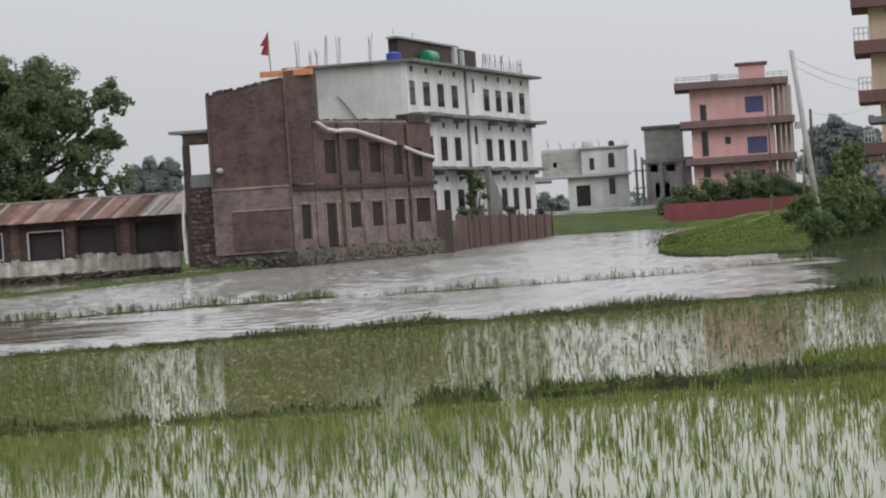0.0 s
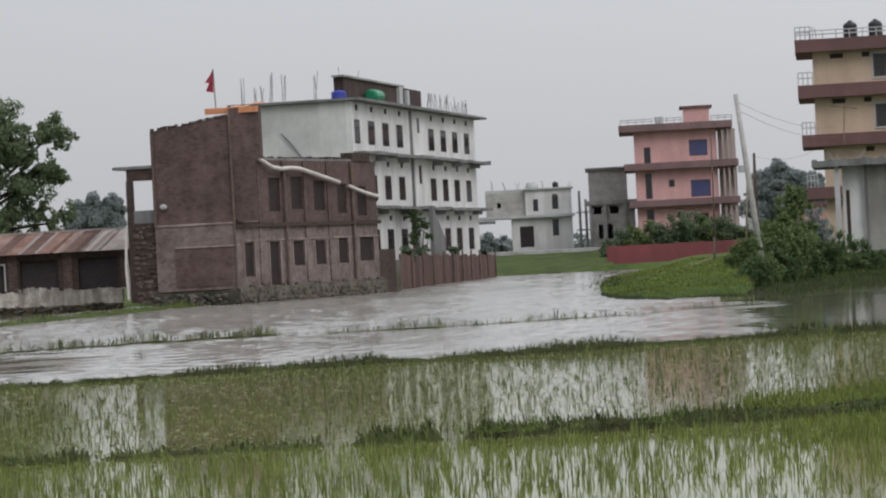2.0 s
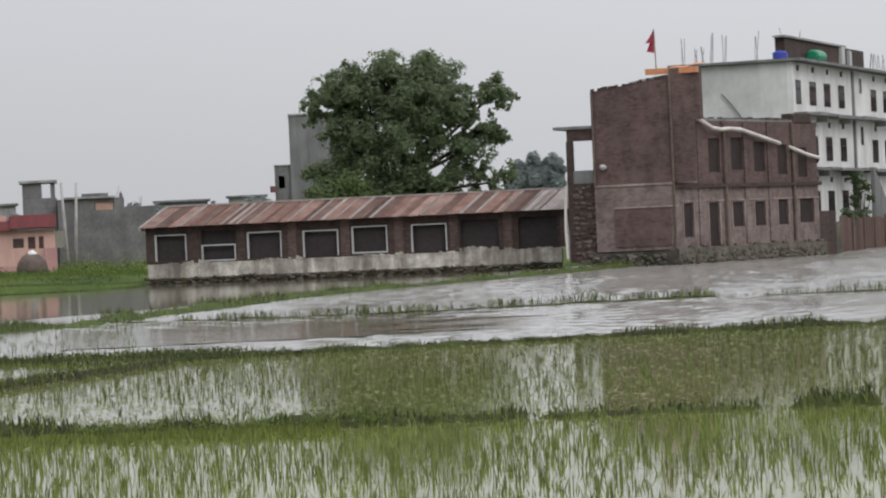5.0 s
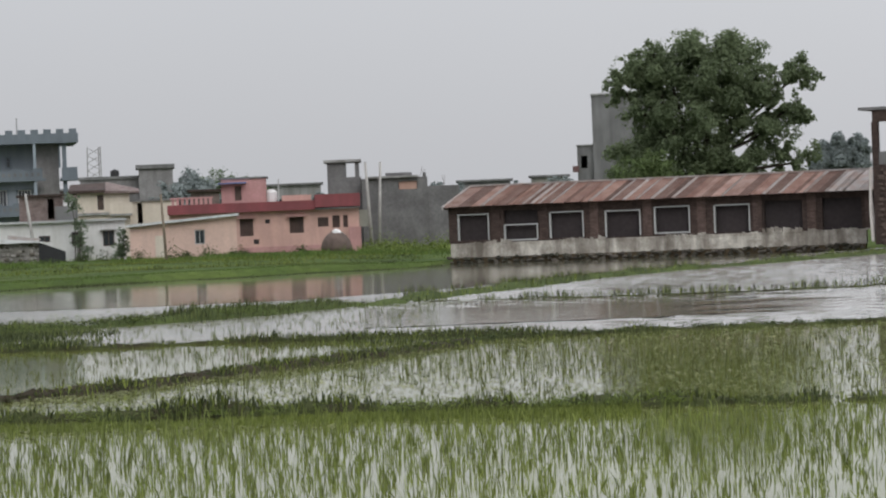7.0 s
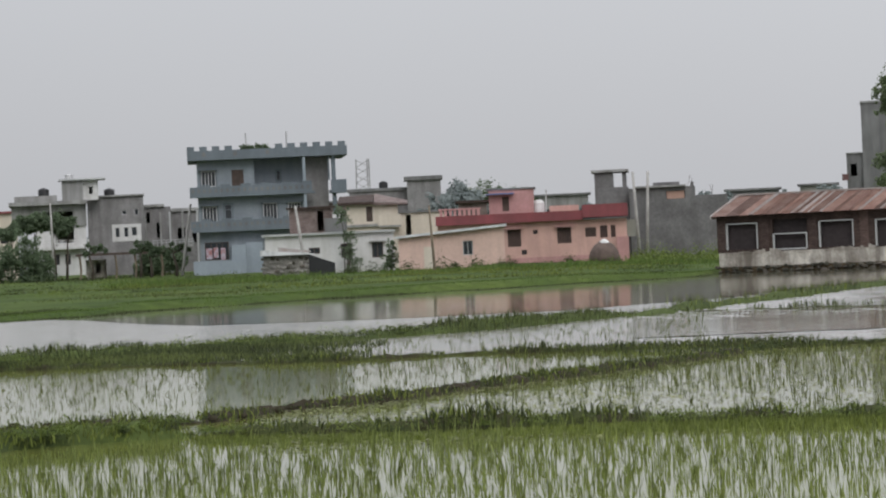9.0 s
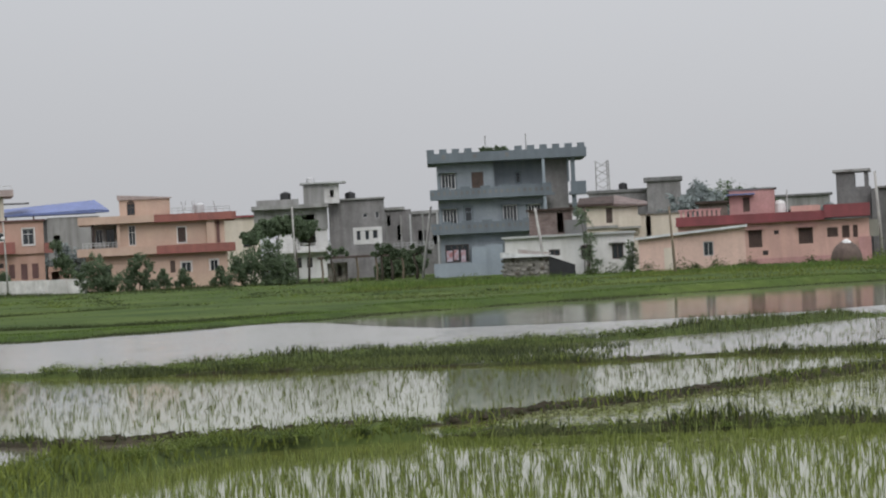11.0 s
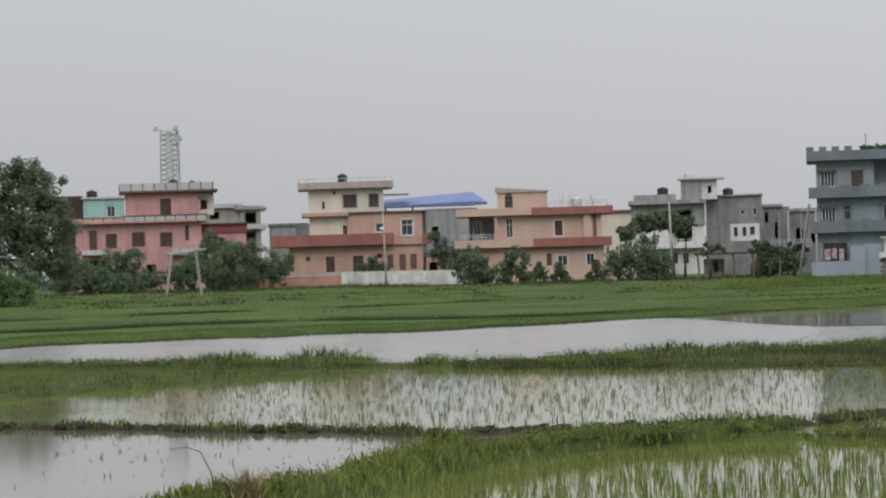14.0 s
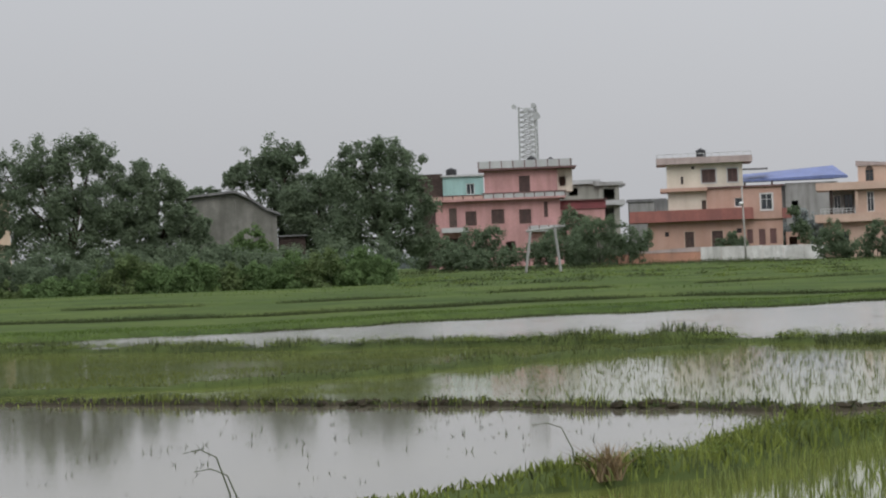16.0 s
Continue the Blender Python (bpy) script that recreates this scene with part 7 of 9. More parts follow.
O2.shell(-6.0, 8.2, 0.6, 4.2, 9, "peach", [(2.4, 1.8, 2.9, 3.4), (3.5, 1.8, 4.5, 3.2), (6.4, 1.9, 7.2, 3.3), (-4.5, 1.9, -3.5, 3.2)])
O2.window(3.5, 1.8, 4.5, 3.2, frame="white", bars=1, surround="white")
O2.window(6.4, 1.9, 7.2, 3.3, frame="white", bars=1, surround="white")
O2.window(-4.5, 1.9, -3.5, 3.2, frame="wood", bars=1)
O2.door(2.4, 1.8, 2.9, 3.4)
O2.slab(-6.6, 1.0, -1.0, 9, 7.35, 8.1, "peach", "roof_slab")
O2.slab(1.0, 9.2, -0.9, 9, 7.3, 8.05, "terracotta", "roof_slab", "dark red roof band")
O2.slab(-6.8, 1.1, -1.0, 9, 4.15, 4.95, "peach", "balcony_slab")
O2.slab(1.1, 9.0, -0.9, 9, 4.1, 4.95, "terracotta", "balcony_slab", "dark red balcony band")
O2.shell(-5.2, -2.6, 4.95, 7.35, 5, "cement", [(-4.9, 5.5, -4.2, 6.9), (-3.9, 5.1, -3.0, 6.9)], 1.6)
O2.window(-4.9, 5.5, -4.2, 6.9, frame="white", bars=1, y0=1.6)
O2.window(-3.9, 5.1, -3.0, 6.9, frame="wood", bars=1, y0=1.6)
for x in (-5.3, -2.75):
    O2.block(x, x + 0.3, -0.6, -0.3, 4.95, 7.35, "brick_dark" if x < -5 else "peach", "pillar")
O2.rail(-6.2, -2.8, -0.8, 4.95, 5.5, "galv", 8)
O2.block(6.2, 7.0, -0.5, 0.0, 4.95, 7.35, "peach", "pillar")
O2.block(7.2, 7.5, -0.1, 0.0, 5.0, 7.2, "maroon", "door_panel")
O2.shell(-2.4, 2.65, 8.1, 9.5, 4, "peach", [(-1.65, 8.15, -0.85, 9.3)], 0.4)
O2.window(-1.65, 8.15, -0.85, 9.3, frame="wood", bars=1, y0=0.4, cross=True)
g = Geo()
for i in range(9):
    a = math.pi * i / 8
    g.v += [(-1.25 + 0.36 * math.cos(a), 0.36, 9.32 + 0.34 * math.sin(a)), (-1.25 + 0.36 * math.cos(a), 0.42, 9.32 + 0.34 * math.sin(a))]
g.f = [tuple(range(0, 18, 2)), tuple(reversed(range(1, 18, 2)))]
part("arch", g, M["wood"], O2.ob)
part("roof_slab", Geo().prism([(-2.42, 0.38), (2.67, 0.38), (2.67, 4.42), (-2.42, 4.42)], 9.5, [10.1, 9.72, 9.72, 10.1]), M["peach"], O2.ob)
part("roof_edge", Geo().prism([(-2.6, 0.2), (2.85, 0.2), (2.85, 0.36), (-2.6, 0.36)], 9.68, [10.2, 9.8, 9.8, 10.2]), M["fascia"], O2.ob)
O2.rail(2.8, 8.6, -0.6, 8.05, 8.6, "galv", 9)
O2.tank(5.6, 1.0, 8.05, 0.55, 1.1, "galv")
for x in (4.0, 4.9, 7.2):
    O2.rebar(x, 0.3, 8.05, 1.2, 2)
O2.block(-7.0, 9.6, -3.0, -2.8, 0.3, 2.2, "peach", "yard_wall")
for i in range(9):
    O2.block(-7.0 + i * 2.05, -6.75 + i * 2.05, -3.06, -2.74, 1.75, 1.9, "peach", "wall_cap")

# ---- blue sheet roof hall behind
BR2 = House("blue_roof_hall", "grey hall under a bright blue sheet roof", "building", -30.8, 320)
g = Geo().prism([(-2.8, 0), (7.2, 0), (7.2, 4), (-2.8, 4)], 9.0, [9.12, 9.4, 10.5, 9.9])
part("roof", g, M["sheet_blue"], BR2.ob, "bright blue sheet roof")
part("roof_gable", Geo().prism([(7.203, 0.0), (8.7, 2.0), (7.203, 4.0)], 9.05, [9.4, 9.3, 10.5]), M["sheet_blue"], BR2.ob, "hipped end of the blue roof")
BR2.shell(2.0, 7.6, 0.9, 8.7, 5, "cement", [(2.6, 5.6, 3.3, 6.8)], 0.5)
BR2.slab(-2.8, 0.2, -0.4, 2.0, 10.3, 10.44, "cement_dark", "roof_slab")
BR2.shell(-1.0, 2.0, 0.9, 8.6, 5, "cement_dark", [], 1.5)
for x in (-2.4, 0.5):
    BR2.block(x, x + 0.2, 0.3, 0.5, 6.0, 9.0, "iron", "post")

# ---- orange and cream house
O1 = House("orange_house", "three-storey orange and cream house with a red balcony band", "house", -32.6, 300)
O1.shell(-0.5, 7.1, 8.2, 10.6, 8, "cream", [(3.0, 8.65, 4.4, 10.0), (5.6, 8.65, 6.6, 10.0)])
O1.window(3.0, 8.65, 4.4, 10.0, frame="maroon", glass="shutter_brown", bars=1, surround="plaster")
O1.window(5.6, 8.65, 6.6, 10.0, frame="maroon", glass="shutter_brown", bars=1, surround="plaster")
O1.vent(0.9, 8.6, 1.15, 9.3)
O1.vent(2.0, 10.05, 2.3, 10.3)
O1.slab(-1.5, 8.1, -0.9, 8.4, 10.6, 11.25, "fascia", "roof_slab")
O1.rail(-1.4, 8.0, -0.8, 11.25, 11.6, "galv", 12, 1)
O1.tank(3.0, 0.5, 11.25, 0.5, 0.85)
O1.shell(-0.45, 3.4, 5.4, 8.2, 8, "cream", [(2.9, 5.9, 3.35, 6.9)])
O1.door(2.9, 5.9, 3.35, 6.9)
O1.shell(3.4, 10.9, 4.8, 8.1, 8, "orange", [(8.8, 5.7, 9.95, 7.3), (6.2, 6.1, 7.0, 7.0)], -0.3)
O1.window(8.8, 5.7, 9.95, 7.3, frame="white", bars=1, cross=True, surround="white", y0=-0.3)
O1.window(6.2, 6.1, 7.0, 7.0, frame="white", glass="glass", bars=0, y0=-0.3)
O1.slab(-1.2, 3.5, -0.9, 8, 7.85, 8.2, "orange", "balcony_slab")
O1.slab(3.4, 11.1, -0.6, 8, 8.05, 8.2, "maroon", "roof_slab")
O1.slab(-4.4, 8.0, -1.1, 8, 4.85, 6.0, "terracotta", "balcony_band", "dark red balcony band")
O1.slab(10.9, 11.8, -0.6, 4, 4.8, 5.8, "terracotta", "balcony_band")
o1w = [(1.1, 2.2, 2.0, 3.8), (3.8, 2.2, 4.9, 3.8), (7.3, 2.4, 7.9, 3.8), (8.5, 2.2, 9.15, 3.8), (9.6, 2.3, 10.25, 3.8)]
O1.shell(-2.6, 10.9, 0.8, 4.85, 8, "orange", o1w)
for i, w in enumerate(o1w):
    if i < 2:
        O1.window(*w, glass="shutter_brown", bars=1, grille=True, surround="peach")
    else:
        O1.door(*w, "maroon")
O1.vent(-0.9, 3.4, -0.5, 3.8)
O1.vent(6.3, 3.5, 6.8, 3.9)
O1.block(0.0, 0.25, -0.12, 0.0, 0.8, 4.85, "orange", "pillar")
O1.block(3.0, 3.25, -0.12, 0.0, 0.8, 4.85, "orange", "pillar")
O1.shell(11.2, 13.6, 0.8, 3.4, 3, "orange", [(11.5, 1.9, 12.3, 2.9)])
YW = House("yard_wall_orange", "low yard wall, half orange plaster, half whitewashed", "wall", -32.6, 290)
part("wall", Geo().prism([(-6.8, 0), (2.5, 0), (2.5, 0.2), (-6.8, 0.2)], 0.5, [1.8, 2.2, 2.2, 1.8]), M["wall_orange"], YW.ob)
part("wall_cap", Geo().prism([(-6.8, -0.05), (2.5, -0.05), (2.5, 0.25), (-6.8, 0.25)], 1.78, [1.86, 2.26, 2.26, 1.86]), M["fascia"], YW.ob)
for i in range(6):
    YW.block(2.52 + i * 2.0, 4.5 + i * 2.0, 0, 0.2, 0.3, 2.2 - 0.03 * i, "wall_white", "wall_panel", "stained whitewashed wall panel")

# ---- pink house with balconies below a mast
P2 = House("pink_balcony_house", "pink two-storey house with white balcony bands", "house", -36.2, 310)
P2.shell(0.0, 7.6, 8.6, 11.1, 7, "pink", [(3.6, 8.7, 4.75, 10.4)])
P2.window(3.6, 8.7, 4.75, 10.4, glass="shutter_brown", bars=0, surround="pink")
P2.shell(7.6, 9.2, 8.6, 11.0, 5, "cream", [(7.8, 9.2, 8.5, 10.2)], 1.0)
P2.slab(-0.6, 9.6, -0.8, 7.3, 11.05, 11.25, "maroon", "roof_slab")
P2.slab(-0.6, 9.2, -0.8, -0.7, 11.25, 12.0, "plaster", "roof_parapet", "pale roof parapet")
p2w = [(-3.8, 5.3, -3.0, 7.3), (-2.1, 5.4, -0.95, 6.9), (0.6, 5.5, 1.95, 7.0), (3.5, 5.4, 4.75, 6.9), (6.1, 6.0, 6.5, 7.6)]
P2.shell(-5.2, 7.8, 4.9, 8.0, 8, "pink", p2w)
for w in p2w[1:]:
    P2.window(*w, glass="shutter_brown", bars=1 if w[2] - w[0] > 1 else 0, surround="pink" if w[2] - w[0] > 1 else None)
P2.door(*p2w[0])
P2.slab(-5.6, 8.4, -0.9, 8, 7.95, 8.15, "pink", "balcony_slab")
P2.slab(-0.2, 8.4, -0.9, -0.78, 8.15, 8.6, "plaster", "parapet")
P2.slab(-5.6, -0.2, -0.9, -0.78, 8.15, 8.5, "pink_pale", "parapet")
for i in range(9):
    P2.block(-0.2 + i * 1.06, -0.1 + i * 1.06, -0.95, -0.902, 8.15, 8.6, "maroon", "parapet_post")
    P2.block(-0.6 + i * 1.2, -0.5 + i * 1.2, -0.85, -0.802, 11.25, 12.0, "maroon", "parapet_post")
for i in range(5):
    P2.block(-5.5 + i * 1.06, -5.4 + i * 1.06, -0.95, -0.902, 8.15, 8.5, "maroon", "parapet_post")
    P2.block(4.5 + i * 0.98, 4.6 + i * 0.98, -1.25, -1.202, 4.6, 5.15, "maroon", "parapet_post")
P2.slab(-0.3, 8.5, -0.95, -0.75, 8.6, 8.72, "maroon", "parapet_cap")
P2.slab(-5.7, -0.32, -0.95, -0.75, 8.5, 8.6, "maroon", "parapet_cap")
P2.tank(5.0, 0.5, 11.25, 0.5, 1.15)
P2.tank(7.0, 0.8, 11.25, 0.45, 0.95)
P2.block(-4.9, -4.6, -0.5, -0.2, 5.2, 7.95, "pink", "pillar")
P2.block(-5.0, -4.7, -0.9, -0.6, 1.0, 4.75, "pink", "pillar")
P2.slab(-4.6, -1.8, -1.2, 0, 4.75, 5.25, "plaster", "balcony_slab")
P2.slab(4.4, 8.6, -1.2, 0, 4.5, 5.15, "plaster", "balcony_slab")
P2.shell(-4.8, 8.0, 1.0, 4.9, 8, "pink", [(-3.8, 2.5, -2.6, 4.2), (2.0, 2.2, 3.0, 3.6), (6.0, 2.0, 6.6, 3.4)])
P2.shell(7.8, 12.5, 4.0, 6.7, 6, "pink", [(9.4, 5.2, 10.2, 6.2)], 1.5)
P2.slab(7.8, 12.6, 1.3, 7.5, 6.72, 7.6, "red", "parapet")
P2.slab(7.8, 12.8, 1.0, 7.5, 7.6, 7.72, "maroon", "roof_slab")
TQ = House("turquoise_house", "pale turquoise rooftop house", "house", -37.0, 330)
TQ.shell(0.0, 4.5, 1.0, 11.1, 5, "turquoise", [(2.6, 9.1, 3.5, 10.3)])
TQ.window(2.6, 9.1, 3.5, 10.3, frame="white", bars=1)
TQ.slab(-0.2, 4.7, -0.3, 5.2, 11.1, 11.3, "plaster", "roof_slab")
TQ.tank(1.0, 0.8, 11.3, 0.6, 0.8)
TQ.shell(-3.0, 0.0, 1.0, 11.5, 5, "brick_dark", [], 0.5)
GG = House("grey_green_house", "dark grey-green house with rounded balconies", "house", -34.5, 325)
GG.shell(-1.4, 2.8, 1.0, 9.6, 6, "green_grey", [(-0.5, 8.4, 0.5, 9.2), (1.2, 6.0, 2.0, 7.2)])
GG.slab(-1.6, 3.0, -0.4, 6, 9.6, 10.05, "plaster", "roof_slab")
GG.shell(2.8, 5.0, 1.0, 9.4, 6, "green_grey", [(3.3, 7.8, 4.5, 9.0), (3.3, 5.6, 4.4, 6.9)], -0.4)
part("roof_dome", Geo().prism([(2.2, -0.8), (5.7, -0.8), (5.7, 5), (2.2, 5)], 9.35, [9.9, 9.5, 9.5, 10.1]), M["cement"], GG.ob)
GG.slab(0.0, 5.6, -1.0, 0, 7.2, 7.75, "plaster", "balcony_slab")
GG.slab(8.9, 13.2, 0, 4, 1.0, 7.6, "cement_dark", "annex_wall")
GG.slab(10.8, 13.2, 1, 4, 7.6, 9.3, "cement", "annex_wall")
GL = House("grey_terrace_house", "grey terrace house with a domed roof", "house", -34.8, 335)
GL.shell(3.0, 6.8, 1.0, 9.4, 5, "cement", [(4.0, 7.9, 5.5, 9.0), (4.2, 5.6, 6.0, 6.8)])
GL.slab(2.4, 7.4, -0.6, 5, 9.4, 10.0, "plaster", "roof_slab")
GL.slab(2.4, 7.3, -0.8, 5, 7.2, 7.6, "plaster", "balcony_slab")
GL.shell(8.0, 12.0, 1.0, 7.6, 5, "cement", [], 1.0)
GL.slab(7.8, 12.2, 0.8, 6, 7.6, 7.9, "cement_dark", "roof_slab")

# ---- grey barn between the trees
BN = House("grey_barn", "old grey plastered barn with a curved roof edge", "barn", -40.9, 235)
part("wall", Geo().prism([(-4.3, 0), (2.8, 0), (2.8, 0.3), (-4.3, 0.3)], 0.8, [6.2, 5.9, 5.9, 6.2]), M["barn_wall"], BN.ob)
part("gable", Geo().prism([(-4.29, 0.01), (-0.4, 0.01), (-0.4, 0.29), (-4.29, 0.29)], 5.6, [7.5, 7.8, 7.8, 7.5]), M["barn_wall"], BN.ob)
part("gable", Geo().prism([(-0.398, 0.01), (2.79, 0.01), (2.79, 0.29), (-0.398, 0.29)], 5.4, [7.8, 6.0, 6.0, 7.8]), M["barn_wall"], BN.ob)
part("wall", Geo().box(2.5, 2.8, 0.3, 7, 0.8, 5.9), M["barn_wall"], BN.ob)
part("wall", Geo().box(-4.3, -4.0, 0.3, 7, 0.8, 6.2), M["barn_wall"], BN.ob)
rp = [(-4.6, 7.55), (-2.4, 7.75), (-0.4, 7.9), (0.8, 7.3), (2.0, 6.45), (3.1, 6.0)]
g = Geo()
for x, z in rp:
    g.v += [(x, -0.5, z), (x, 7.2, z), (x, -0.5, z + 0.18), (x, 7.2, z + 0.18)]
for i in range(len(rp) - 1):
    a = 4 * i
    g.f += [(a + 2, a + 6, a + 7, a + 3), (a, a + 1, a + 5, a + 4), (a, a + 4, a + 6, a + 2), (a + 1, a + 3, a + 7, a + 5)]
part("roof", g, M["cement_dark"], BN.ob)
BN.block(2.9, 5.0, 0.6, 3.0, 0.8, 4.3, "brick_dark", "annex_wall")
BN.slab(2.7, 5.2, 0.3, 3.2, 4.3, 4.42, "cement_dark", "annex_roof")
for x0 in (-2.9, -1.4):
    BN.vent(x0, 2.8, x0 + 0.7, 3.8)

# ---------------------------------------------------------------- trees and bushes


def leaf_mesh(name, pts, normals, size, material):
    """Many small leaves: each a folded diamond of four corners."""
    n = len(pts)
    a = RNG.normal(0, 1, (n, 3))
    a -= (a * normals).sum(1)[:, None] * normals
    a /= np.linalg.norm(a, axis=1)[:, None] + 1e-9
    b = np.cross(normals, a)
    s = (size * RNG.uniform(0.6, 1.35, n))[:, None]
    v = np.stack([pts - a * s, pts + b * s * 0.55 - normals * s * 0.12, pts + a * s, pts - b * s * 0.55 - normals * s * 0.12], 1).reshape(-1, 3)
    me = bpy.data.meshes.new(name)
    k = np.arange(n) * 4
    loops = np.stack([k, k + 1, k + 2, k, k + 2, k + 3], 1).reshape(-1)
    me.vertices.add(len(v))
    me.vertices.foreach_set("co", v.reshape(-1))
    me.loops.add(len(loops))
    me.loops.foreach_set("vertex_index", loops.astype(np.int32))
    me.polygons.add(2 * n)
    me.polygons.foreach_set("loop_start", (np.arange(2 * n) * 3).astype(np.int32))
    me.materials.append(material)
    me.update(calc_edges=True)
    return me


def crown_points(lobes, count, seed, hollow=0.55, gap=0.0, thin=0.0):
    """Leaf places in many small clumps round overlapping lobes (x, y, z, r, flat), with a thinner filling inside; thin opens the side at +x."""
    rng = np.random.default_rng(seed)
    lob = np.array([(*l[:4], l[4] if len(l) > 4 else 1.0) for l in lobes])
    w = lob[:, 3] ** 2
    per = 22
    d = rng.normal(0, 1, (len(lob), per, 3))
    d /= np.linalg.norm(d, axis=2)[:, :, None]
    out = rng.uniform(0.58, 1.12, (len(lob), per))
    flat = np.stack([np.ones(len(lob)), np.ones(len(lob)), lob[:, 4]], 1)
    centre = lob[:, None, :3] + d * (out * lob[:, None, 3])[:, :, None] * flat[:, None, :]
    size = lob[:, None, 3] * rng.uniform(0.2, 0.46, (len(lob), per))
    pick = rng.choice(len(lob), count, p=w / w.sum())
    sub = rng.integers(0, per, count)
    q = rng.normal(0, 1, (count, 3))
    q /= np.linalg.norm(q, axis=1)[:, None]
    rad = (rng.random(count) ** 0.45)[:, None]
    pts = centre[pick, sub] + q * rad * size[pick, sub][:, None]
    inner = rng.random(count) < 0.24
    fill = lob[pick, :3] + q * (lob[pick, 3] * (hollow + (0.85 - hollow) * rng.random(count)))[:, None] * flat[pick]
    pts[inner] = fill[inner]
    holes = np.array([noise.noise(Vector((p[0] * 0.75, p[1] * 0.3, p[2] * 0.75 + seed * 3))) + 0.45 * noise.noise(Vector((p[0] * 1.9, p[1] * 0.4, p[2] * 1.9 + seed))) for p in pts])
    keep = holes > gap - 0.6 + thin * np.clip((pts[:, 0] - 0.8) / 3.5, 0, 1)
    nrm = q * 0.9 + rng.normal(0, 0.45, (count, 3)) + np.array([0, 0, 0.45])
    nrm /= np.linalg.norm(nrm, axis=1)[:, None]
    return pts[keep], nrm[keep]


def tree(label, heading, dist, ground_z, trunk_h, trunk_r, lobes, leaves, size, material="leaf", seed=1, gap=0.25, name="tree", category="tree", group="", hollow=0.45, thin=0.0):
    """A tree: tapering trunk, limbs that reach into each lobe of the crown, and a crown of many leaves."""
    p = polar(heading, dist)
    t = thing(name, pose(p.x, p.y, ground_z, 0, 0, -heading), label, category, group)
    rng = random.Random(seed)
    fork = Vector((rng.uniform(-0.3, 0.3), 0, trunk_h))
    g = Geo().tube([(0, 0, -0.3), (0.08, 0.05, trunk_h * 0.4), fork], [trunk_r * 1.2, trunk_r * 0.9, trunk_r * 0.6], 9)
    part("trunk", g, M["bark"], t, "", True)
    for l in lobes:
        if l[3] < 0.9 and len(lobes) > 12:
            continue
        end = Vector(l[:3])
        mid = fork.lerp(end, 0.5) + Vector((rng.uniform(-0.4, 0.4), rng.uniform(-0.3, 0.3), rng.uniform(-0.1, 0.4)))
        tip = end + Vector((rng.uniform(-0.4, 0.4), rng.uniform(-0.4, 0.4), l[3] * 0.5))
        part("limb", Geo().tube([fork, mid, end, tip], [trunk_r * 0.42, trunk_r * 0.26, trunk_r * 0.13, 0.02], 6), M["bark"], t)
    pts, nrm = crown_points(lobes, leaves, seed, hollow, gap, thin)
    crown = new("crown", leaf_mesh("crown", pts, nrm, size, M[material]))
    crown.parent = t
    return t


def bush(label, heading, dist, z, lobes, leaves, size, material="leaf_bush", seed=1, gap=0.05, category="bush", group=""):
    """A shrub: a few stems from the ground and a mass of leaves."""
    p = polar(heading, dist)
    t = thing("bush", pose(p.x, p.y, z, 0, 0, -heading), label, category, group)
    for l in lobes:
        base = Vector((l[0] * 0.5, l[1] * 0.5, -0.1))
        part("stem", Geo().tube([base, Vector(l[:3]) * 0.6 + Vector((0.1, 0, 0)), Vector(l[:3])], [0.05, 0.035, 0.015], 5), M["bark"], t)
    pts, nrm = crown_points(lobes, leaves, seed, 0.35, gap)
    ok = pts[:, 2] > -0.15
    crown = new("leaves", leaf_mesh("leaves", pts[ok], nrm[ok], size, M[material]))
    crown.parent = t
    return t


for i in range(4):
    pts, nrm = crown_points([(3.7 + i * 0.6, -0.6, 11.05, 0.3), (3.9 + i * 0.6, -0.6, 10.95, 0.25)], 700, 60 + i, 0.3, 0.0)
    ob = new("foliage", leaf_mesh("foliage", pts, nrm, 0.07, M["leaf_garden"]))
    ob.parent = leafed

# the great tree behind the shed (x across, y away, z up from its foot)
tree("large spreading dark green tree behind the brick shed", -8.22, 196, 0.2, 4.2, 0.55,
     [(-1.5, 0, 11.0, 2.5), (0.6, 0.5, 11.6, 2.4), (2.6, 0, 11.3, 2.4), (-3.4, 0.3, 10.6, 1.3), (-3.9, 0, 11.4, 1.4), (-2.7, 0, 12.0, 1.3), (-5.0, 0, 10.6, 0.9), (-5.3, 0, 9.6, 0.5), (-2.5, 0, 8.2, 1.9), (0.4, -0.8, 8.6, 2.8),
      (3.2, -0.3, 8.4, 2.3), (4.6, 0.2, 9.6, 1.6), (5.6, 0, 10.4, 1.25), (6.9, 0, 10.9, 1.0), (7.6, 0.2, 10.4, 0.7), (5.4, 0, 7.4, 1.5), (6.2, 0, 8.6, 0.9),
      (-3.6, 0, 5.9, 2.0), (-1.2, -0.6, 5.6, 2.3), (1.6, -0.6, 5.6, 2.1), (4.6, 0, 5.3, 1.7), (6.3, 0, 5.0, 1.2), (-4.6, 0, 4.4, 1.6), (-5.4, 0, 3.4, 1.3), (-3.0, -1.0, 4.0, 2.0), (-0.2, -1.2, 3.8, 2.0), (2.6, -1, 3.9, 1.9), (5.2, -0.5, 3.6, 1.6), (7.2, 0, 3.6, 1.0), (7.6, 0, 5.6, 0.7), (7.2, 0.2, 8.0, 0.6)],
     100000, 0.135, "leaf", 11, 0.22, hollow=0.2, thin=0.13)
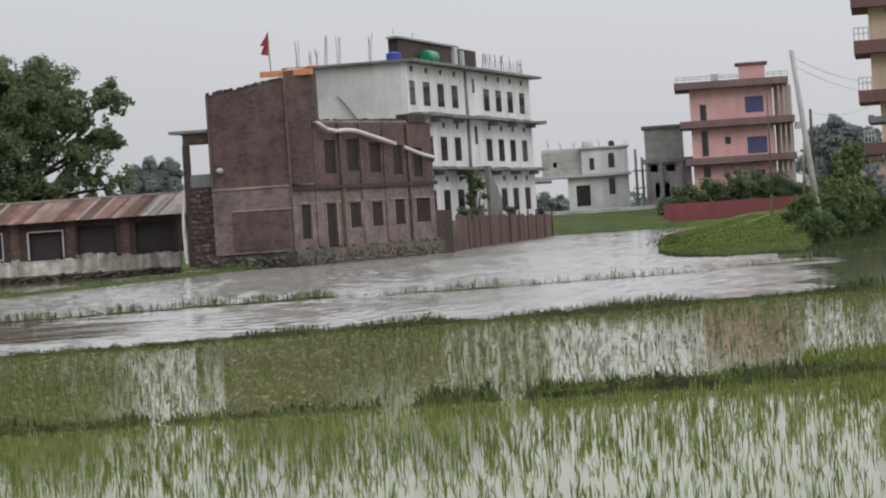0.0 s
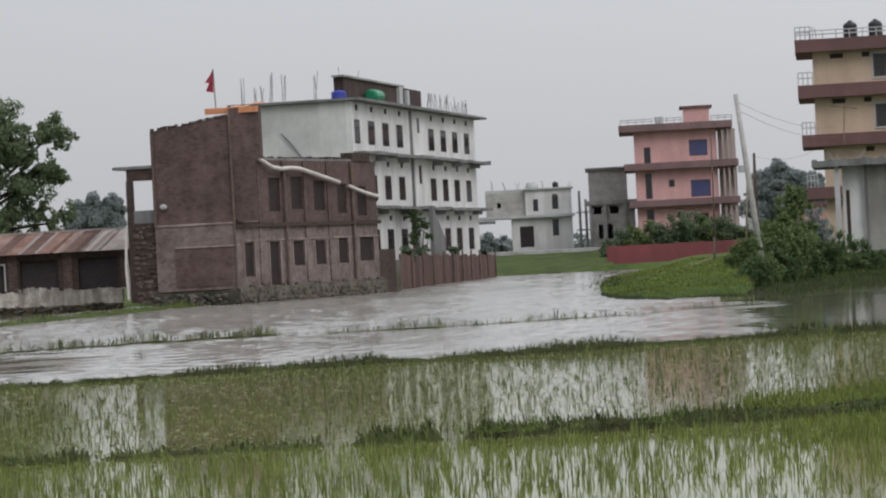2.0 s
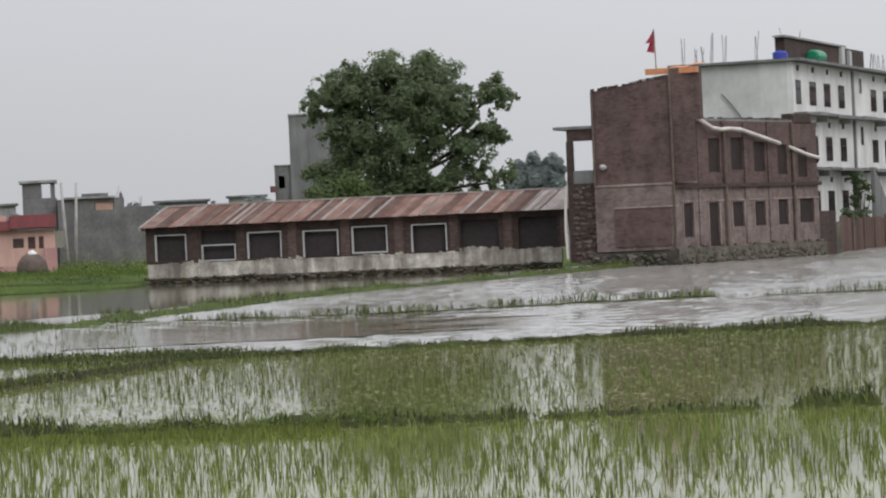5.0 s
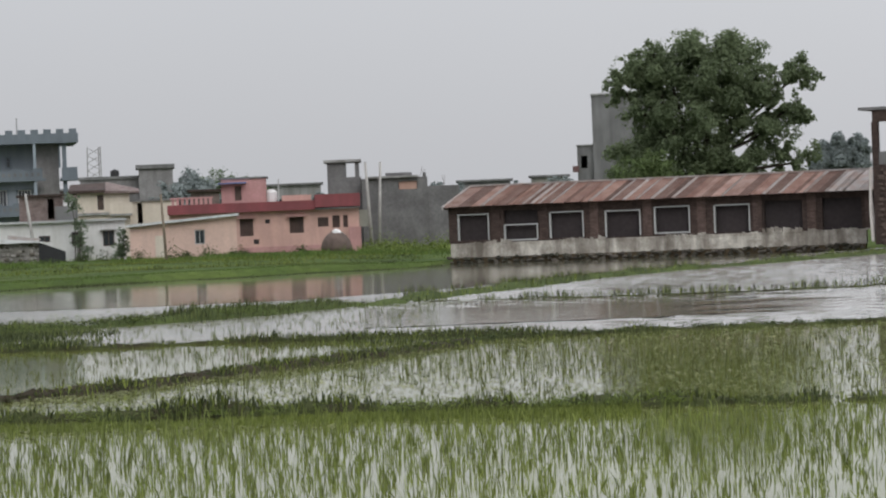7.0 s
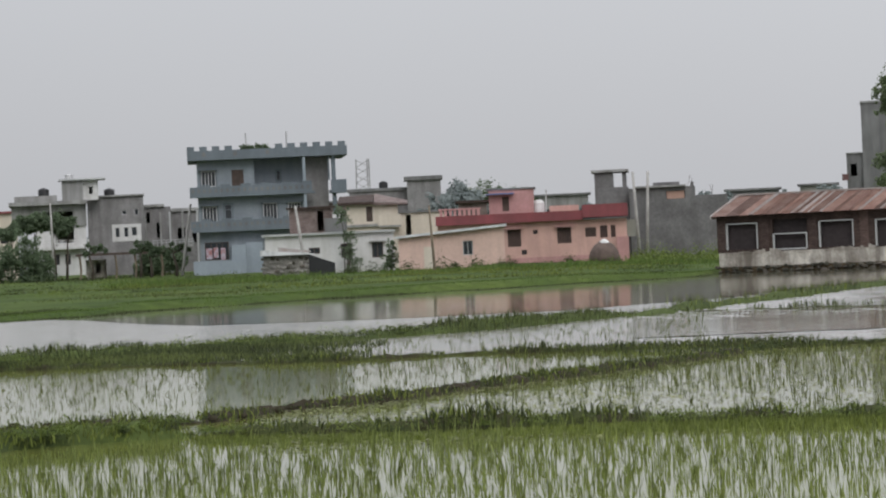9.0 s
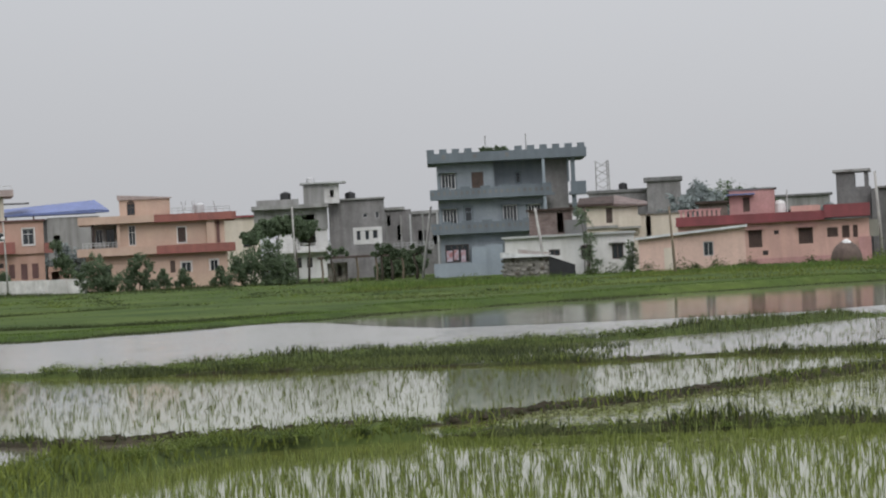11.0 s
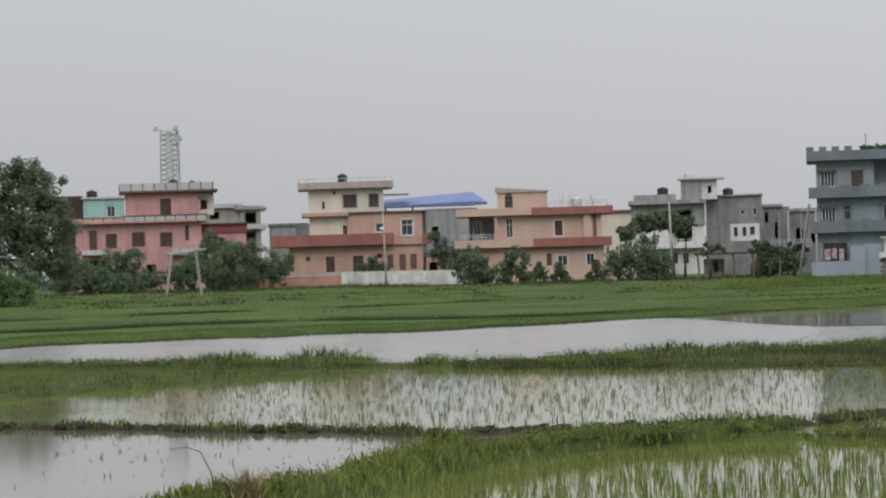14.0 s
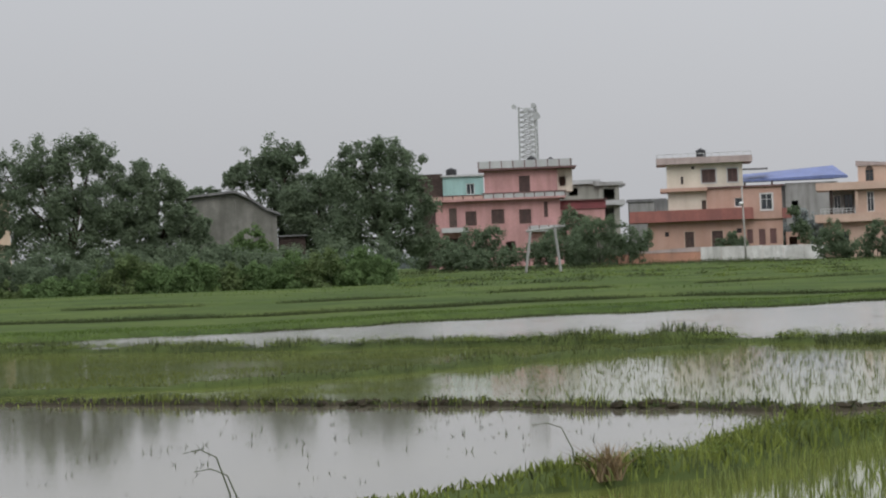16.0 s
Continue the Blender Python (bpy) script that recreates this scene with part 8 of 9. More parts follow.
bush("light green bush beneath a large tree", -9.35, 190, 0.3, [(0, 0, 4.4, 1.3), (1.1, 0, 4.8, 1.2), (-1.2, 0, 3.4, 1.2), (0.4, -0.4, 3.0, 1.6), (2.2, 0, 3.6, 1.2)], 6500, 0.13, "leaf_bush", 15, 0.1)
tree("distant round tree tinted blue-green for haze", -5.55, 320, 0.5, 4.0, 0.4,
     [(-1.3, 0, 6.6, 1.7), (0.3, 0, 7.5, 1.8), (1.9, 0, 7.4, 1.7), (1.2, 0, 5.4, 2.3), (-1.2, 0, 4.8, 1.9), (2.2, 0, 5.6, 1.5)], 60000, 0.2, "leaf_hazy_pale", 12, -0.4)
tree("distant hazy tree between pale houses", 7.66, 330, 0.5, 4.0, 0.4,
     [(-1.6, 0, 6.6, 2.0), (0, 0, 7.6, 1.9), (1.7, 0, 6.9, 2.0), (3.2, 0, 6.0, 1.8), (0.4, 0, 4.8, 2.6), (3.0, 0, 4.0, 2.4), (-2, 0, 4.2, 2)], 60000, 0.2, "leaf_hazy_pale", 13, -0.4)

# shrubs and small trees on the bank in the flood
def bank_z(heading, dist):
    p = polar(heading, dist)
    return float(land(p.x, p.y)) - 0.05


def spiky_shrub(label, heading, dist, crowns, material, seed):
    """A shrub of bare stems, each with a tuft of long pointed leaves (x, y, z of the tuft, length of its leaves)."""
    rng = random.Random(seed)
    p = polar(heading, dist)
    t = thing("spiky_shrub", pose(p.x, p.y, bank_z(heading, dist), 0, 0, -heading), label, "shrub", "spiky shrubs")
    for x, y, z, long in crowns:
        part("stem", Geo().tube([(x * 0.6, y, -0.1), (x * 0.8, y, z * 0.5), (x, y, z)], [0.05, 0.045, 0.03], 6), M["bark"], t)
        g = Geo()
        for i in range(26):
            a, e = rng.uniform(0, 2 * math.pi), rng.uniform(0.1, 1.35)
            out = Vector((math.cos(a) * math.cos(e), math.sin(a) * math.cos(e), math.sin(e)))
            side = Vector((-math.sin(a), math.cos(a), 0)) * 0.045
            size = long * rng.uniform(0.7, 1.2)
            o = Vector((x, y, z))
            mid, tip = o + out * size * 0.55, o + out * size - Vector((0, 0, 0.12 * size))
            k = len(g.v)
            g.v += [tuple(o - side * 0.4), tuple(o + side * 0.4), tuple(mid + side), tuple(mid - side), tuple(tip)]
            g.f += [(k, k + 1, k + 2, k + 3), (k + 3, k + 2, k + 4)]
        part("leaf_tuft", g, M[material], t)
    return t


tree("young leafy tree on a grassy bank", 7.86, 127, bank_z(7.86, 127), 1.2, 0.06,
     [(0.1, 0, 3.35, 0.45), (0.3, 0, 2.85, 0.5), (-0.25, 0, 2.7, 0.5), (0.05, 0, 2.2, 0.65), (-0.55, 0.1, 1.9, 0.6), (-0.7, 0, 1.3, 0.7), (0.5, 0, 1.6, 0.55), (0.0, -0.2, 1.0, 0.8)], 6000, 0.1, "leaf_bush", 21, 0.2)
bush("silvery pale bush among green shrubs", 8.27, 128.5, bank_z(8.27, 128.5), [(0, 0, 2.4, 0.4), (0.2, 0, 1.9, 0.5), (-0.3, 0, 1.8, 0.45), (0.35, 0, 1.4, 0.4)], 1500, 0.085, "leaf_hazy_pale", 22, 0.15)
bush("tangled green bush at the foot of a pole", 7.5, 123, bank_z(7.5, 123), [(0, 0, 1.3, 0.7), (0.6, 0.2, 1.5, 0.7), (-0.6, 0, 0.9, 0.6), (1.1, 0, 1.0, 0.7), (0.3, -0.4, 0.5, 0.9)], 5000, 0.085, "leaf_bush", 23)
bush("dark bush behind a leaning pole", 7.95, 126, bank_z(7.95, 126), [(0, 0, 1.0, 0.7), (0.7, 0, 0.9, 0.6), (-0.6, 0, 0.8, 0.7), (1.3, 0.2, 0.8, 0.6), (0.3, 0, 0.4, 0.8)], 5000, 0.085, "leaf_bank", 24)
bush("bright green bush beside a leaning pole", 6.86, 117, bank_z(6.86, 117), [(0, 0, 0.7, 0.45), (0.45, 0, 1.0, 0.4), (-0.4, 0, 0.4, 0.4), (0.2, -0.2, 0.3, 0.5)], 2200, 0.075, "leaf_bush", 25)
for i, (h, d) in enumerate(((8.5, 130), (8.68, 131), (8.88, 131.5), (9.1, 132))):
    spiky_shrub("dark shrub with pointed leaves beside an unfinished house", h, d,
                [(-0.25, 0, 1.1 - 0.1 * i, 0.7), (0.1, 0.1, 1.5 - 0.2 * i, 0.65), (0.35, 0, 0.8, 0.6), (0, -0.2, 0.45, 0.6)], "leaf_bank", 60 + i)
    bush("low dark bush below pointed shrubs", h + 0.06, d - 1.2, bank_z(h + 0.06, d - 1.2), [(0, 0, 0.45, 0.45), (0.4, 0, 0.35, 0.4), (-0.4, 0, 0.3, 0.4)], 1500, 0.075, "leaf_bank" if i % 2 else "leaf_bush", 70 + i, group="thicket on the bank")
for i, (h, d) in enumerate(((9.3, 135), (9.55, 135.5), (9.85, 136), (10.2, 137))):
    bush("low green bush before an unfinished house", h, d, bank_z(h, d), [(0, 0, 0.35, 0.4), (0.5, 0, 0.25, 0.4), (-0.5, 0, 0.3, 0.35)], 1100, 0.08, "leaf_bank", 26 + i * 3, group="thicket on the bank")
# thicket along the foot of the bank
for i in range(9):
    h = 7.1 + i * 0.17
    d = float(shore_at(h)) + 1.2 + 1.3 * (i % 3)
    bush("dense thicket bush on a bank above the water", h, d, bank_z(h, d), [(0, 0, 0.55 + 0.12 * (i % 4), 0.45), (0.4, 0.2, 0.4, 0.4), (-0.4, 0, 0.3, 0.4), (0.1, -0.2, 0.2, 0.45)], 2400, 0.07,
         "leaf_bush" if i % 3 == 1 else "leaf_bank", 130 + i, group="thicket on the bank")
# hedge before the pink house
for i, (h, z, r) in enumerate(((4.55, 1.4, 1.1), (4.95, 2.0, 1.3), (5.4, 2.1, 1.3), (5.75, 2.7, 1.5), (6.15, 2.4, 1.4), (6.5, 2.0, 1.4), (6.85, 1.7, 1.2), (7.2, 1.9, 1.2))):
    bush("dark garden bush before the pink house", h, 227, 0.6, [(0, 0, z * 0.75, r), (0.9, 0, z * 0.5, r * 0.8), (-0.9, 0, z * 0.45, r * 0.8)], 4200, 0.13, "leaf_bush" if i % 3 == 1 else "leaf_garden", 30 + i, group="hedge bushes")
bush("green bush paled for haze beside the white house", 1.98, 262, 0.7, [(0, 0, 1.7, 1.2), (0.9, 0, 1.4, 1.0), (-0.9, 0, 1.2, 1.0)], 3200, 0.2, "leaf_hazy_pale", 40)
bush("creeper hanging on a broken stair wall", 0.62, 188, 0.9, [(0, 0, 3.4, 0.5), (0.2, 0, 2.7, 0.45), (-0.15, 0, 2.0, 0.4), (0.6, 0, 2.9, 0.4), (0.9, 0, 2.2, 0.3), (0.1, 0, 1.0, 0.35)], 800, 0.11, "leaf_bank", 41, 0.2)
for i, (h, d) in enumerate(((0.45, 172), (0.75, 180), (1.35, 195))):
    bush("small dark shrub behind the sheet fence", h, d, 0.5, [(0, 0, 1.6, 0.35), (0.2, 0, 1.2, 0.35)], 350, 0.12, "leaf_dark", 44 + i)

# garden trees between the far houses
garden = [("bushy green garden tree in a meadow", -26.35, 258, 0.7, [(-1.6, 0, 2.0, 1.3), (0, 0, 2.6, 1.5), (1.6, 0, 1.6, 1.3), (-2.4, 0, 0.9, 1.1), (0.4, 0, 0.9, 1.5), (2.2, 0, 0.7, 0.9)], 3200, "leaf_bush"),
          ("dark green shrub by a yard wall", -29.55, 284, 0.7, [(0, 0, 2.4, 1.2), (-0.9, 0, 1.2, 1.2), (1.0, 0, 1.1, 1.2), (0.1, 0, 0.6, 1.3), (2.0, 0, 0.7, 0.9)], 2400, "leaf_dark"),
          ("leafy garden tree before a peach house", -28.75, 286, 0.7, [(0, 0, 2.6, 0.9), (0.8, 0, 2.0, 0.8), (-0.8, 0, 1.8, 0.8), (0, 0, 1.3, 0.9), (0.9, 0, 0.6, 0.8), (-0.9, 0, 0.5, 0.8)], 1600, "leaf_bush"),
          ("garden shrub by a wall", -27.2, 285, 0.7, [(0, 0, 0.95, 0.6), (0.5, 0, 0.4, 0.55), (-0.5, 0, 0.35, 0.5), (0, 0, 1.6, 0.35)], 500, "leaf_dark"),
          ("garden shrub by a wall", -27.9, 285, 0.7, [(0, 0, 0.95, 0.6), (0.5, 0, 0.4, 0.55), (-0.5, 0, 0.35, 0.5), (0, 0, 1.6, 0.35)], 500, "leaf_bush"),
          ("garden shrub by a wall", -28.3, 285, 0.7, [(0, 0, 0.95, 0.6), (0.5, 0, 0.4, 0.55), (-0.5, 0, 0.35, 0.5), (0, 0, 1.6, 0.35)], 450, "leaf_dark"),
          ("small garden shrub behind a wall", -31.5, 294, 0.8, [(0, 0, 2.0, 0.8), (1.0, 0, 1.6, 0.8), (-1.0, 0, 1.5, 0.7)], 1100, "leaf_bush"),
          ("small tree behind a side wall", -30.2, 296, 0.8, [(0, 0, 3.0, 0.9), (0.7, 0, 2.2, 0.8), (-0.4, 0, 4.6, 0.7)], 1100, "leaf_bush"),
          ("dense dark garden tree", -33.9, 286, 0.8, [(-1.4, 0, 3.6, 1.5), (0.4, 0, 3.2, 1.4), (1.8, 0, 2.6, 1.2), (3.6, 0, 2.2, 1.1), (-2.4, 0, 1.8, 1.6), (0.2, 0, 1.3, 1.8), (2.4, 0, 1.2, 1.3)], 4200, "leaf_dark"),
          ("dense dark garden tree", -34.5, 292, 0.8, [(-0.4, 0, 4.2, 1.6), (1.2, 0, 3.6, 1.4), (-1.6, 0, 2.4, 1.6), (0.6, 0, 1.6, 1.8)], 3200, "leaf_dark"),
          ("leafy tree before the pink house", -36.0, 290, 0.9, [(-2.4, 0, 2.6, 1.5), (-0.6, 0, 3.0, 1.4), (-1.6, 0, 1.2, 1.6), (0.2, 0, 1.2, 1.3), (-4.0, 0, 1.8, 1.4)], 3200, "leaf_dark"),
          ("tangled bushes before the pink house", -35.2, 284, 0.9, [(-1.8, 0, 1.2, 1.1), (0, 0, 1.6, 1.2), (1.6, 0, 2.2, 1.3), (3.2, 0, 1.8, 1.2), (0.6, -0.4, 0.6, 1.3), (-3.2, 0, 0.8, 1.0)], 2600, "leaf_bush"),
          ("tangled bushes before the pink house", -36.7, 283, 0.9, [(-1.8, 0, 1.0, 1.0), (0, 0, 1.3, 1.1), (1.6, 0, 1.0, 1.1), (0.6, -0.4, 0.4, 1.2)], 2200, "leaf_dark"),
          ("leafy tree before the pink house", -37.2, 285, 0.9, [(0, 0, 2.2, 1.4), (-1.4, 0, 1.4, 1.4), (1.3, 0, 1.2, 1.3)], 2200, "leaf_dark"),
          ("far dark tree behind grey blocks", -17.2, 300, 0.7, [(-3.0, 0, 5.6, 1.5), (-1.2, 0, 6.2, 1.5), (0.8, 0, 6.0, 1.6), (2.6, 0, 5.6, 1.4), (-1, 0, 4.2, 2.2), (2, 0, 4, 2)], 3200, "leaf_hazy_pale"),
          ("creeper on a whitewashed house", -20.15, 210, 0.5, [(0, 0, 3.6, 0.6), (0.3, 0, 2.6, 0.6), (0.1, 0, 1.5, 0.55), (-0.3, 0, 4.4, 0.5), (0.6, 0, 0.6, 0.6)], 480, "leaf_dark"),
          ("dark shrub between two huts", -19.3, 207, 0.5, [(0, 0, 1.0, 0.55), (0.1, 0, 1.8, 0.45), (-0.2, 0, 0.4, 0.6)], 300, "leaf_dark")]
# beyond 250 m one greyish leaf colour stands in for distance haze
for i, (lab, h, d, z, lobes, n, mt) in enumerate(garden):
    bush(lab, h, d, z, lobes, int(n * 2.6), 0.125 if d > 230 else 0.10, "leaf_garden" if d > 250 else mt, 50 + i, 0.12, "bush" if "shrub" in lab or "creeper" in lab else "tree")

for i, (h, top, r) in enumerate(((-26.55, 4.3, 0.75), (-26.3, 4.9, 0.85), (-26.05, 5.1, 0.8), (-25.72, 5.0, 1.0), (-25.5, 4.6, 0.9))):
    tree("slim dark garden tree before a grey house", h, 266 + i % 2, 0.7, top * 0.72, 0.11, [(0, 0, top, r), (0.5, 0, top + 0.35, r * 0.7), (-0.5, 0, top - 0.1, r * 0.75)], 3200, 0.14, "leaf_garden", 170 + i, 0.0, group="row of slim trees")
for i, (h, top, r) in enumerate(((-25.02, 2.7, 0.36), (-24.1, 2.7, 0.45), (-23.9, 2.2, 0.35), (-23.42, 2.5, 0.3))):
    tree("small crooked tree in rough grass", h, 258, 0.5, top * 0.8, 0.14,
         [(0.2, 0, top, r), (0.75, 0, top + 0.15, r * 0.8), (-0.5, 0, top - 0.35, r * 0.75), (-0.3, 0.2, top + 0.35, r * 0.6), (1.2, 0, top - 0.15, r * 0.6)], 900, 0.12, "leaf_garden", 180 + i, 0.0, group="small field trees")
for i, (h, d, z, r) in enumerate(((-23.75, 292, 4.6, 1.0), (-23.5, 300, 5.2, 1.1), (-24.25, 294, 3.2, 1.1), (-23.95, 276, 1.6, 0.9), (-23.55, 274, 1.8, 0.9))):
    bush("hazy garden tree between grey houses", h, d, 0.7, [(0, 0, z, r), (0.9, 0, z - 0.7, r * 0.85), (-0.8, 0, z - 0.9, r * 0.8), (0.1, 0, z * 0.45, r * 0.9)], 3000, 0.15, "leaf_hazy_pale" if d > 280 else "leaf_garden", 190 + i, 0.05, "tree", "garden trees by grey houses")
bush("pale green shrub before the barn wall", -40.75, 229, 0.8, [(0.1, 0, 3.3, 1.1), (0.9, 0, 2.9, 1.1), (-0.8, 0, 2.8, 1.1), (0.1, 0, 1.8, 1.4), (-1.8, 0, 1.6, 1.1), (1.5, 0, 1.6, 1.0)], 9000, 0.11, "leaf_hedge", 66, 0.1)
# dark grove round the barn
tree("tall dark tree at the edge of a grove", -38.15, 232, 0.8, 3.0, 0.4,
     [(-1.6, 0, 9.2, 1.7), (0.4, 0, 9.6, 1.6), (1.8, 0, 8.0, 1.6), (-2.6, 0, 7.4, 1.8), (0.0, -0.4, 6.6, 2.4), (2.0, 0, 5.4, 1.9), (-1.8, 0, 4.6, 2.3), (0.8, 0, 3.4, 2.2), (2.6, 0, 3.0, 1.5), (-3.4, 0, 3.0, 1.8)],
     42000, 0.125, "leaf_dark", 71, 0.15)
tree("dark tree behind a barn", -40.35, 248, 0.8, 4.0, 0.4,
     [(-1.4, 0, 9.2, 1.5), (0.6, 0, 10.4, 1.5), (2.2, 0, 10.0, 1.3), (-2.8, 0, 8.6, 1.1), (0.6, 0, 8.0, 2.0), (3.2, 0, 7.6, 1.6), (2.0, 0, 5.8, 2.2), (4.6, 0, 6.8, 1.4), (5.8, 0, 7.4, 1.0), (-4.6, 0, 7.2, 0.8), (-6.0, 0, 7.3, 0.8)],
     32000, 0.125, "leaf_dark", 72, 0.2)
tree("dark tree beside a barn", -39.5, 238, 0.8, 2.0, 0.35,
     [(-1.5, 0, 6.4, 1.6), (0.6, 0, 6.8, 1.6), (-1.2, 0, 4.4, 1.9), (1.0, 0, 4.2, 2.0), (-0.2, 0, 2.4, 2.1), (-1.2, 0, 1.6, 1.4)], 28000, 0.125, "leaf_dark", 73, 0.1)
tree("broad dark tree in a grove", -44.2, 226, 0.8, 3.0, 0.45,
     [(-2.6, 0, 9.8, 1.8), (0.2, 0, 9.6, 1.9), (2.0, 0, 10.2, 1.5), (-4.6, 0, 8.8, 1.8), (3.4, 0, 8.6, 1.3), (-0.8, 0, 7.2, 2.6), (2.4, 0, 6.4, 2.4), (-4.0, 0, 5.8, 2.4), (0.4, -0.4, 4.4, 2.8), (-3.0, 0, 3.0, 2.4), (3.2, 0, 3.4, 2.4)],
     48000, 0.125, "leaf_dark", 74, 0.18)
tree("broad dark tree in a grove", -42.6, 228, 0.8, 2.6, 0.4,
     [(-0.8, 0, 8.6, 1.2), (0.8, 0, 7.4, 1.5), (1.9, 0, 7.2, 0.9), (-1.2, 0, 6.4, 2.0), (0.9, 0, 5.2, 2.0), (2.0, 0, 5.0, 1.2), (-0.6, 0, 3.8, 2.4), (1.6, 0, 2.8, 2.0), (2.6, 0, 5.9, 0.6), (3.3, -0.3, 4.3, 1.2), (3.8, -0.3, 2.6, 1.5)],
     38000, 0.125, "leaf_dark", 75, 0.2)
tree("dark tree at the end of a grove", -46.4, 225, 0.8, 3.0, 0.4,
     [(-1.4, 0, 9.0, 2.0), (1.0, 0, 8.8, 1.8), (-2.2, 0, 6.6, 2.2), (0.8, 0, 5.8, 2.4), (-0.6, 0, 3.2, 2.6), (2.0, 0, 2.6, 2.0)], 28000, 0.125, "leaf_dark", 76, 0.15)
hedge = [(-45.4, 182, 0.6, 0.7), (-44.6, 181, 0.7, 0.8), (-43.9, 181, 0.8, 0.9), (-43.2, 180, 2.4, 0.95), (-42.6, 180, 1.4, 1.0), (-41.9, 180, 1.5, 0.9), (-41.2, 181, 1.1, 0.9),
         (-40.6, 181, 1.2, 0.9), (-40.0, 180, 1.5, 1.0), (-39.4, 180, 1.7, 1.0), (-38.8, 180, 1.8, 1.1), (-38.4, 180, 1.4, 0.9)]
for i, (h, d, top, r) in enumerate(hedge):
    bush("dense green bush along the meadow's edge", h, d, 0.45, [(0, 0, top * 0.85, r), (0.9, 0.1, top * 0.6, r * 0.9), (-0.9, 0, top * 0.55, r * 0.9), (0.2, -0.5, 0.3, r)], 5200, 0.10, "leaf_hedge" if i % 3 else "leaf_bush", 90 + i, group="hedge along the meadow")
for i in range(7):
    bush("dark undergrowth below the grove", -45.6 + i * 1.15, 205 + (i % 3) * 3, 0.7, [(0, 0, 1.4, 1.6), (1.6, 0, 1.1, 1.4), (-1.5, 0, 1.2, 1.5)], 5200, 0.13, "leaf_dark", 110 + i, group="undergrowth")


def far_woods():
    """A low belt of trees at the edge of sight, too far off to count."""
    g = np.random.default_rng(5)
    pts = []
    for h in np.arange(-52, 16, 0.28):
        d = 470 + 25 * math.sin(h * 1.7)
        c = polar(h, d, 1.2)
        r = 1.4 + 0.9 * abs(noise.noise(Vector((h * 0.9, 0, 3))))
        q = g.normal(0, 1, (70, 3))
        q /= np.linalg.norm(q, axis=1)[:, None]
        pts.append(np.array(c) + q * np.array([r * 1.3, r, r]) + np.array([0, 0, r * 0.4]))
    pts = np.concatenate(pts)
    nrm = g.normal(0, 1, pts.shape)
    nrm /= np.linalg.norm(nrm, axis=1)[:, None]
    ob = new("far_woods", leaf_mesh("far_woods", pts, nrm, 0.7, M["leaf_hazy_pale"]))
    tagged(ob, "low hazy belt of far-off trees", "woods", "", "stuff")


far_woods()

# ---------------------------------------------------------------- poles, mast and small things


def utility_pole(label, top, foot, dist, r=0.14, material="pole", arm=True, lamp=None):
    """A tapering pole between two headings and heights, with a cross-arm and insulators."""
    f, t = polar(foot[0], dist, foot[1] - 0.2), polar(top[0], dist, top[1])
    ob = thing("utility_pole", Matrix.Translation(f), label, "utility pole", "utility poles")
    d = t - f
    part("shaft", Geo().tube([(0, 0, 0), d * 0.5, d], [r, r * 0.85, r * 0.65], 9), M[material], ob, "", True)
    if arm:
        s = Vector((0.55, 0, 0))
        part("cross_arm", Geo().tube([d * 0.94 - s, d * 0.94 + s], 0.035, 6), M["iron"], ob)
        for k in (-0.45, 0.45):
            p = d * 0.94 + Vector((k, 0, 0.03))
            part("insulator", Geo().lathe(p.x, p.y, [(0.03, p.z), (0.05, p.z + 0.05), (0.03, p.z + 0.14)], 8), M["plaster"], ob)
    if lamp:
        p = d * lamp
        part("lamp_head", Geo().lathe(p.x, p.y - 0.3, [(0.05, p.z - 0.16), (0.22, p.z - 0.1), (0.24, p.z + 0.04), (0.08, p.z + 0.16)], 10), M["white"], ob)
    return ob


utility_pole("tall pale pole leaning over a grassy bank", (6.9, 7.6), (7.27, 0.3), 118, 0.14, arm=False)
utility_pole("thin pale stick leaning by a pole", (7.03, 4.6), (6.93, 0.8), 150, 0.06, "bamboo", False)
utility_pole("short dark post on a grassy bank", (6.35, 2.0), (6.33, 0.7), 130, 0.07, "iron", False)
utility_pole("thin dark pole before the pink house", (6.39, 8.9), (6.36, 1.0), 200, 0.07, "iron", False)
utility_pole("short dark pole behind a leaning pole", (7.19, 7.2), (7.17, 1.0), 190, 0.13, "iron", False)
utility_pole("concrete pole leaning beside a stone lean-to", (-21.09, 5.3), (-20.92, 0.4), 205, 0.13, arm=False)
utility_pole("thin wooden pole at the pond's edge", (-18.52, 4.7), (-18.45, 0.05), 188, 0.1, "bamboo", False)
utility_pole("pale concrete pole before a grey block", (-14.58, 7.2), (-14.5, 0.3), 232, 0.15, arm=False)
utility_pole("pale concrete pole before a grey block", (-14.29, 7.2), (-14.37, 0.3), 233, 0.15, arm=False)
utility_pole("thin pole in the meadow", (-25.76, 7.4), (-25.74, 0.5), 262, 0.11, arm=False)
utility_pole("leaning pole beside the blue house", (-23.09, 6.7), (-23.33, 0.3), 256, 0.15, arm=False)
utility_pole("street pole with a lamp by a yard wall", (-31.27, 7.8), (-31.24, 0.7), 284, 0.1, arm=False, lamp=0.78)

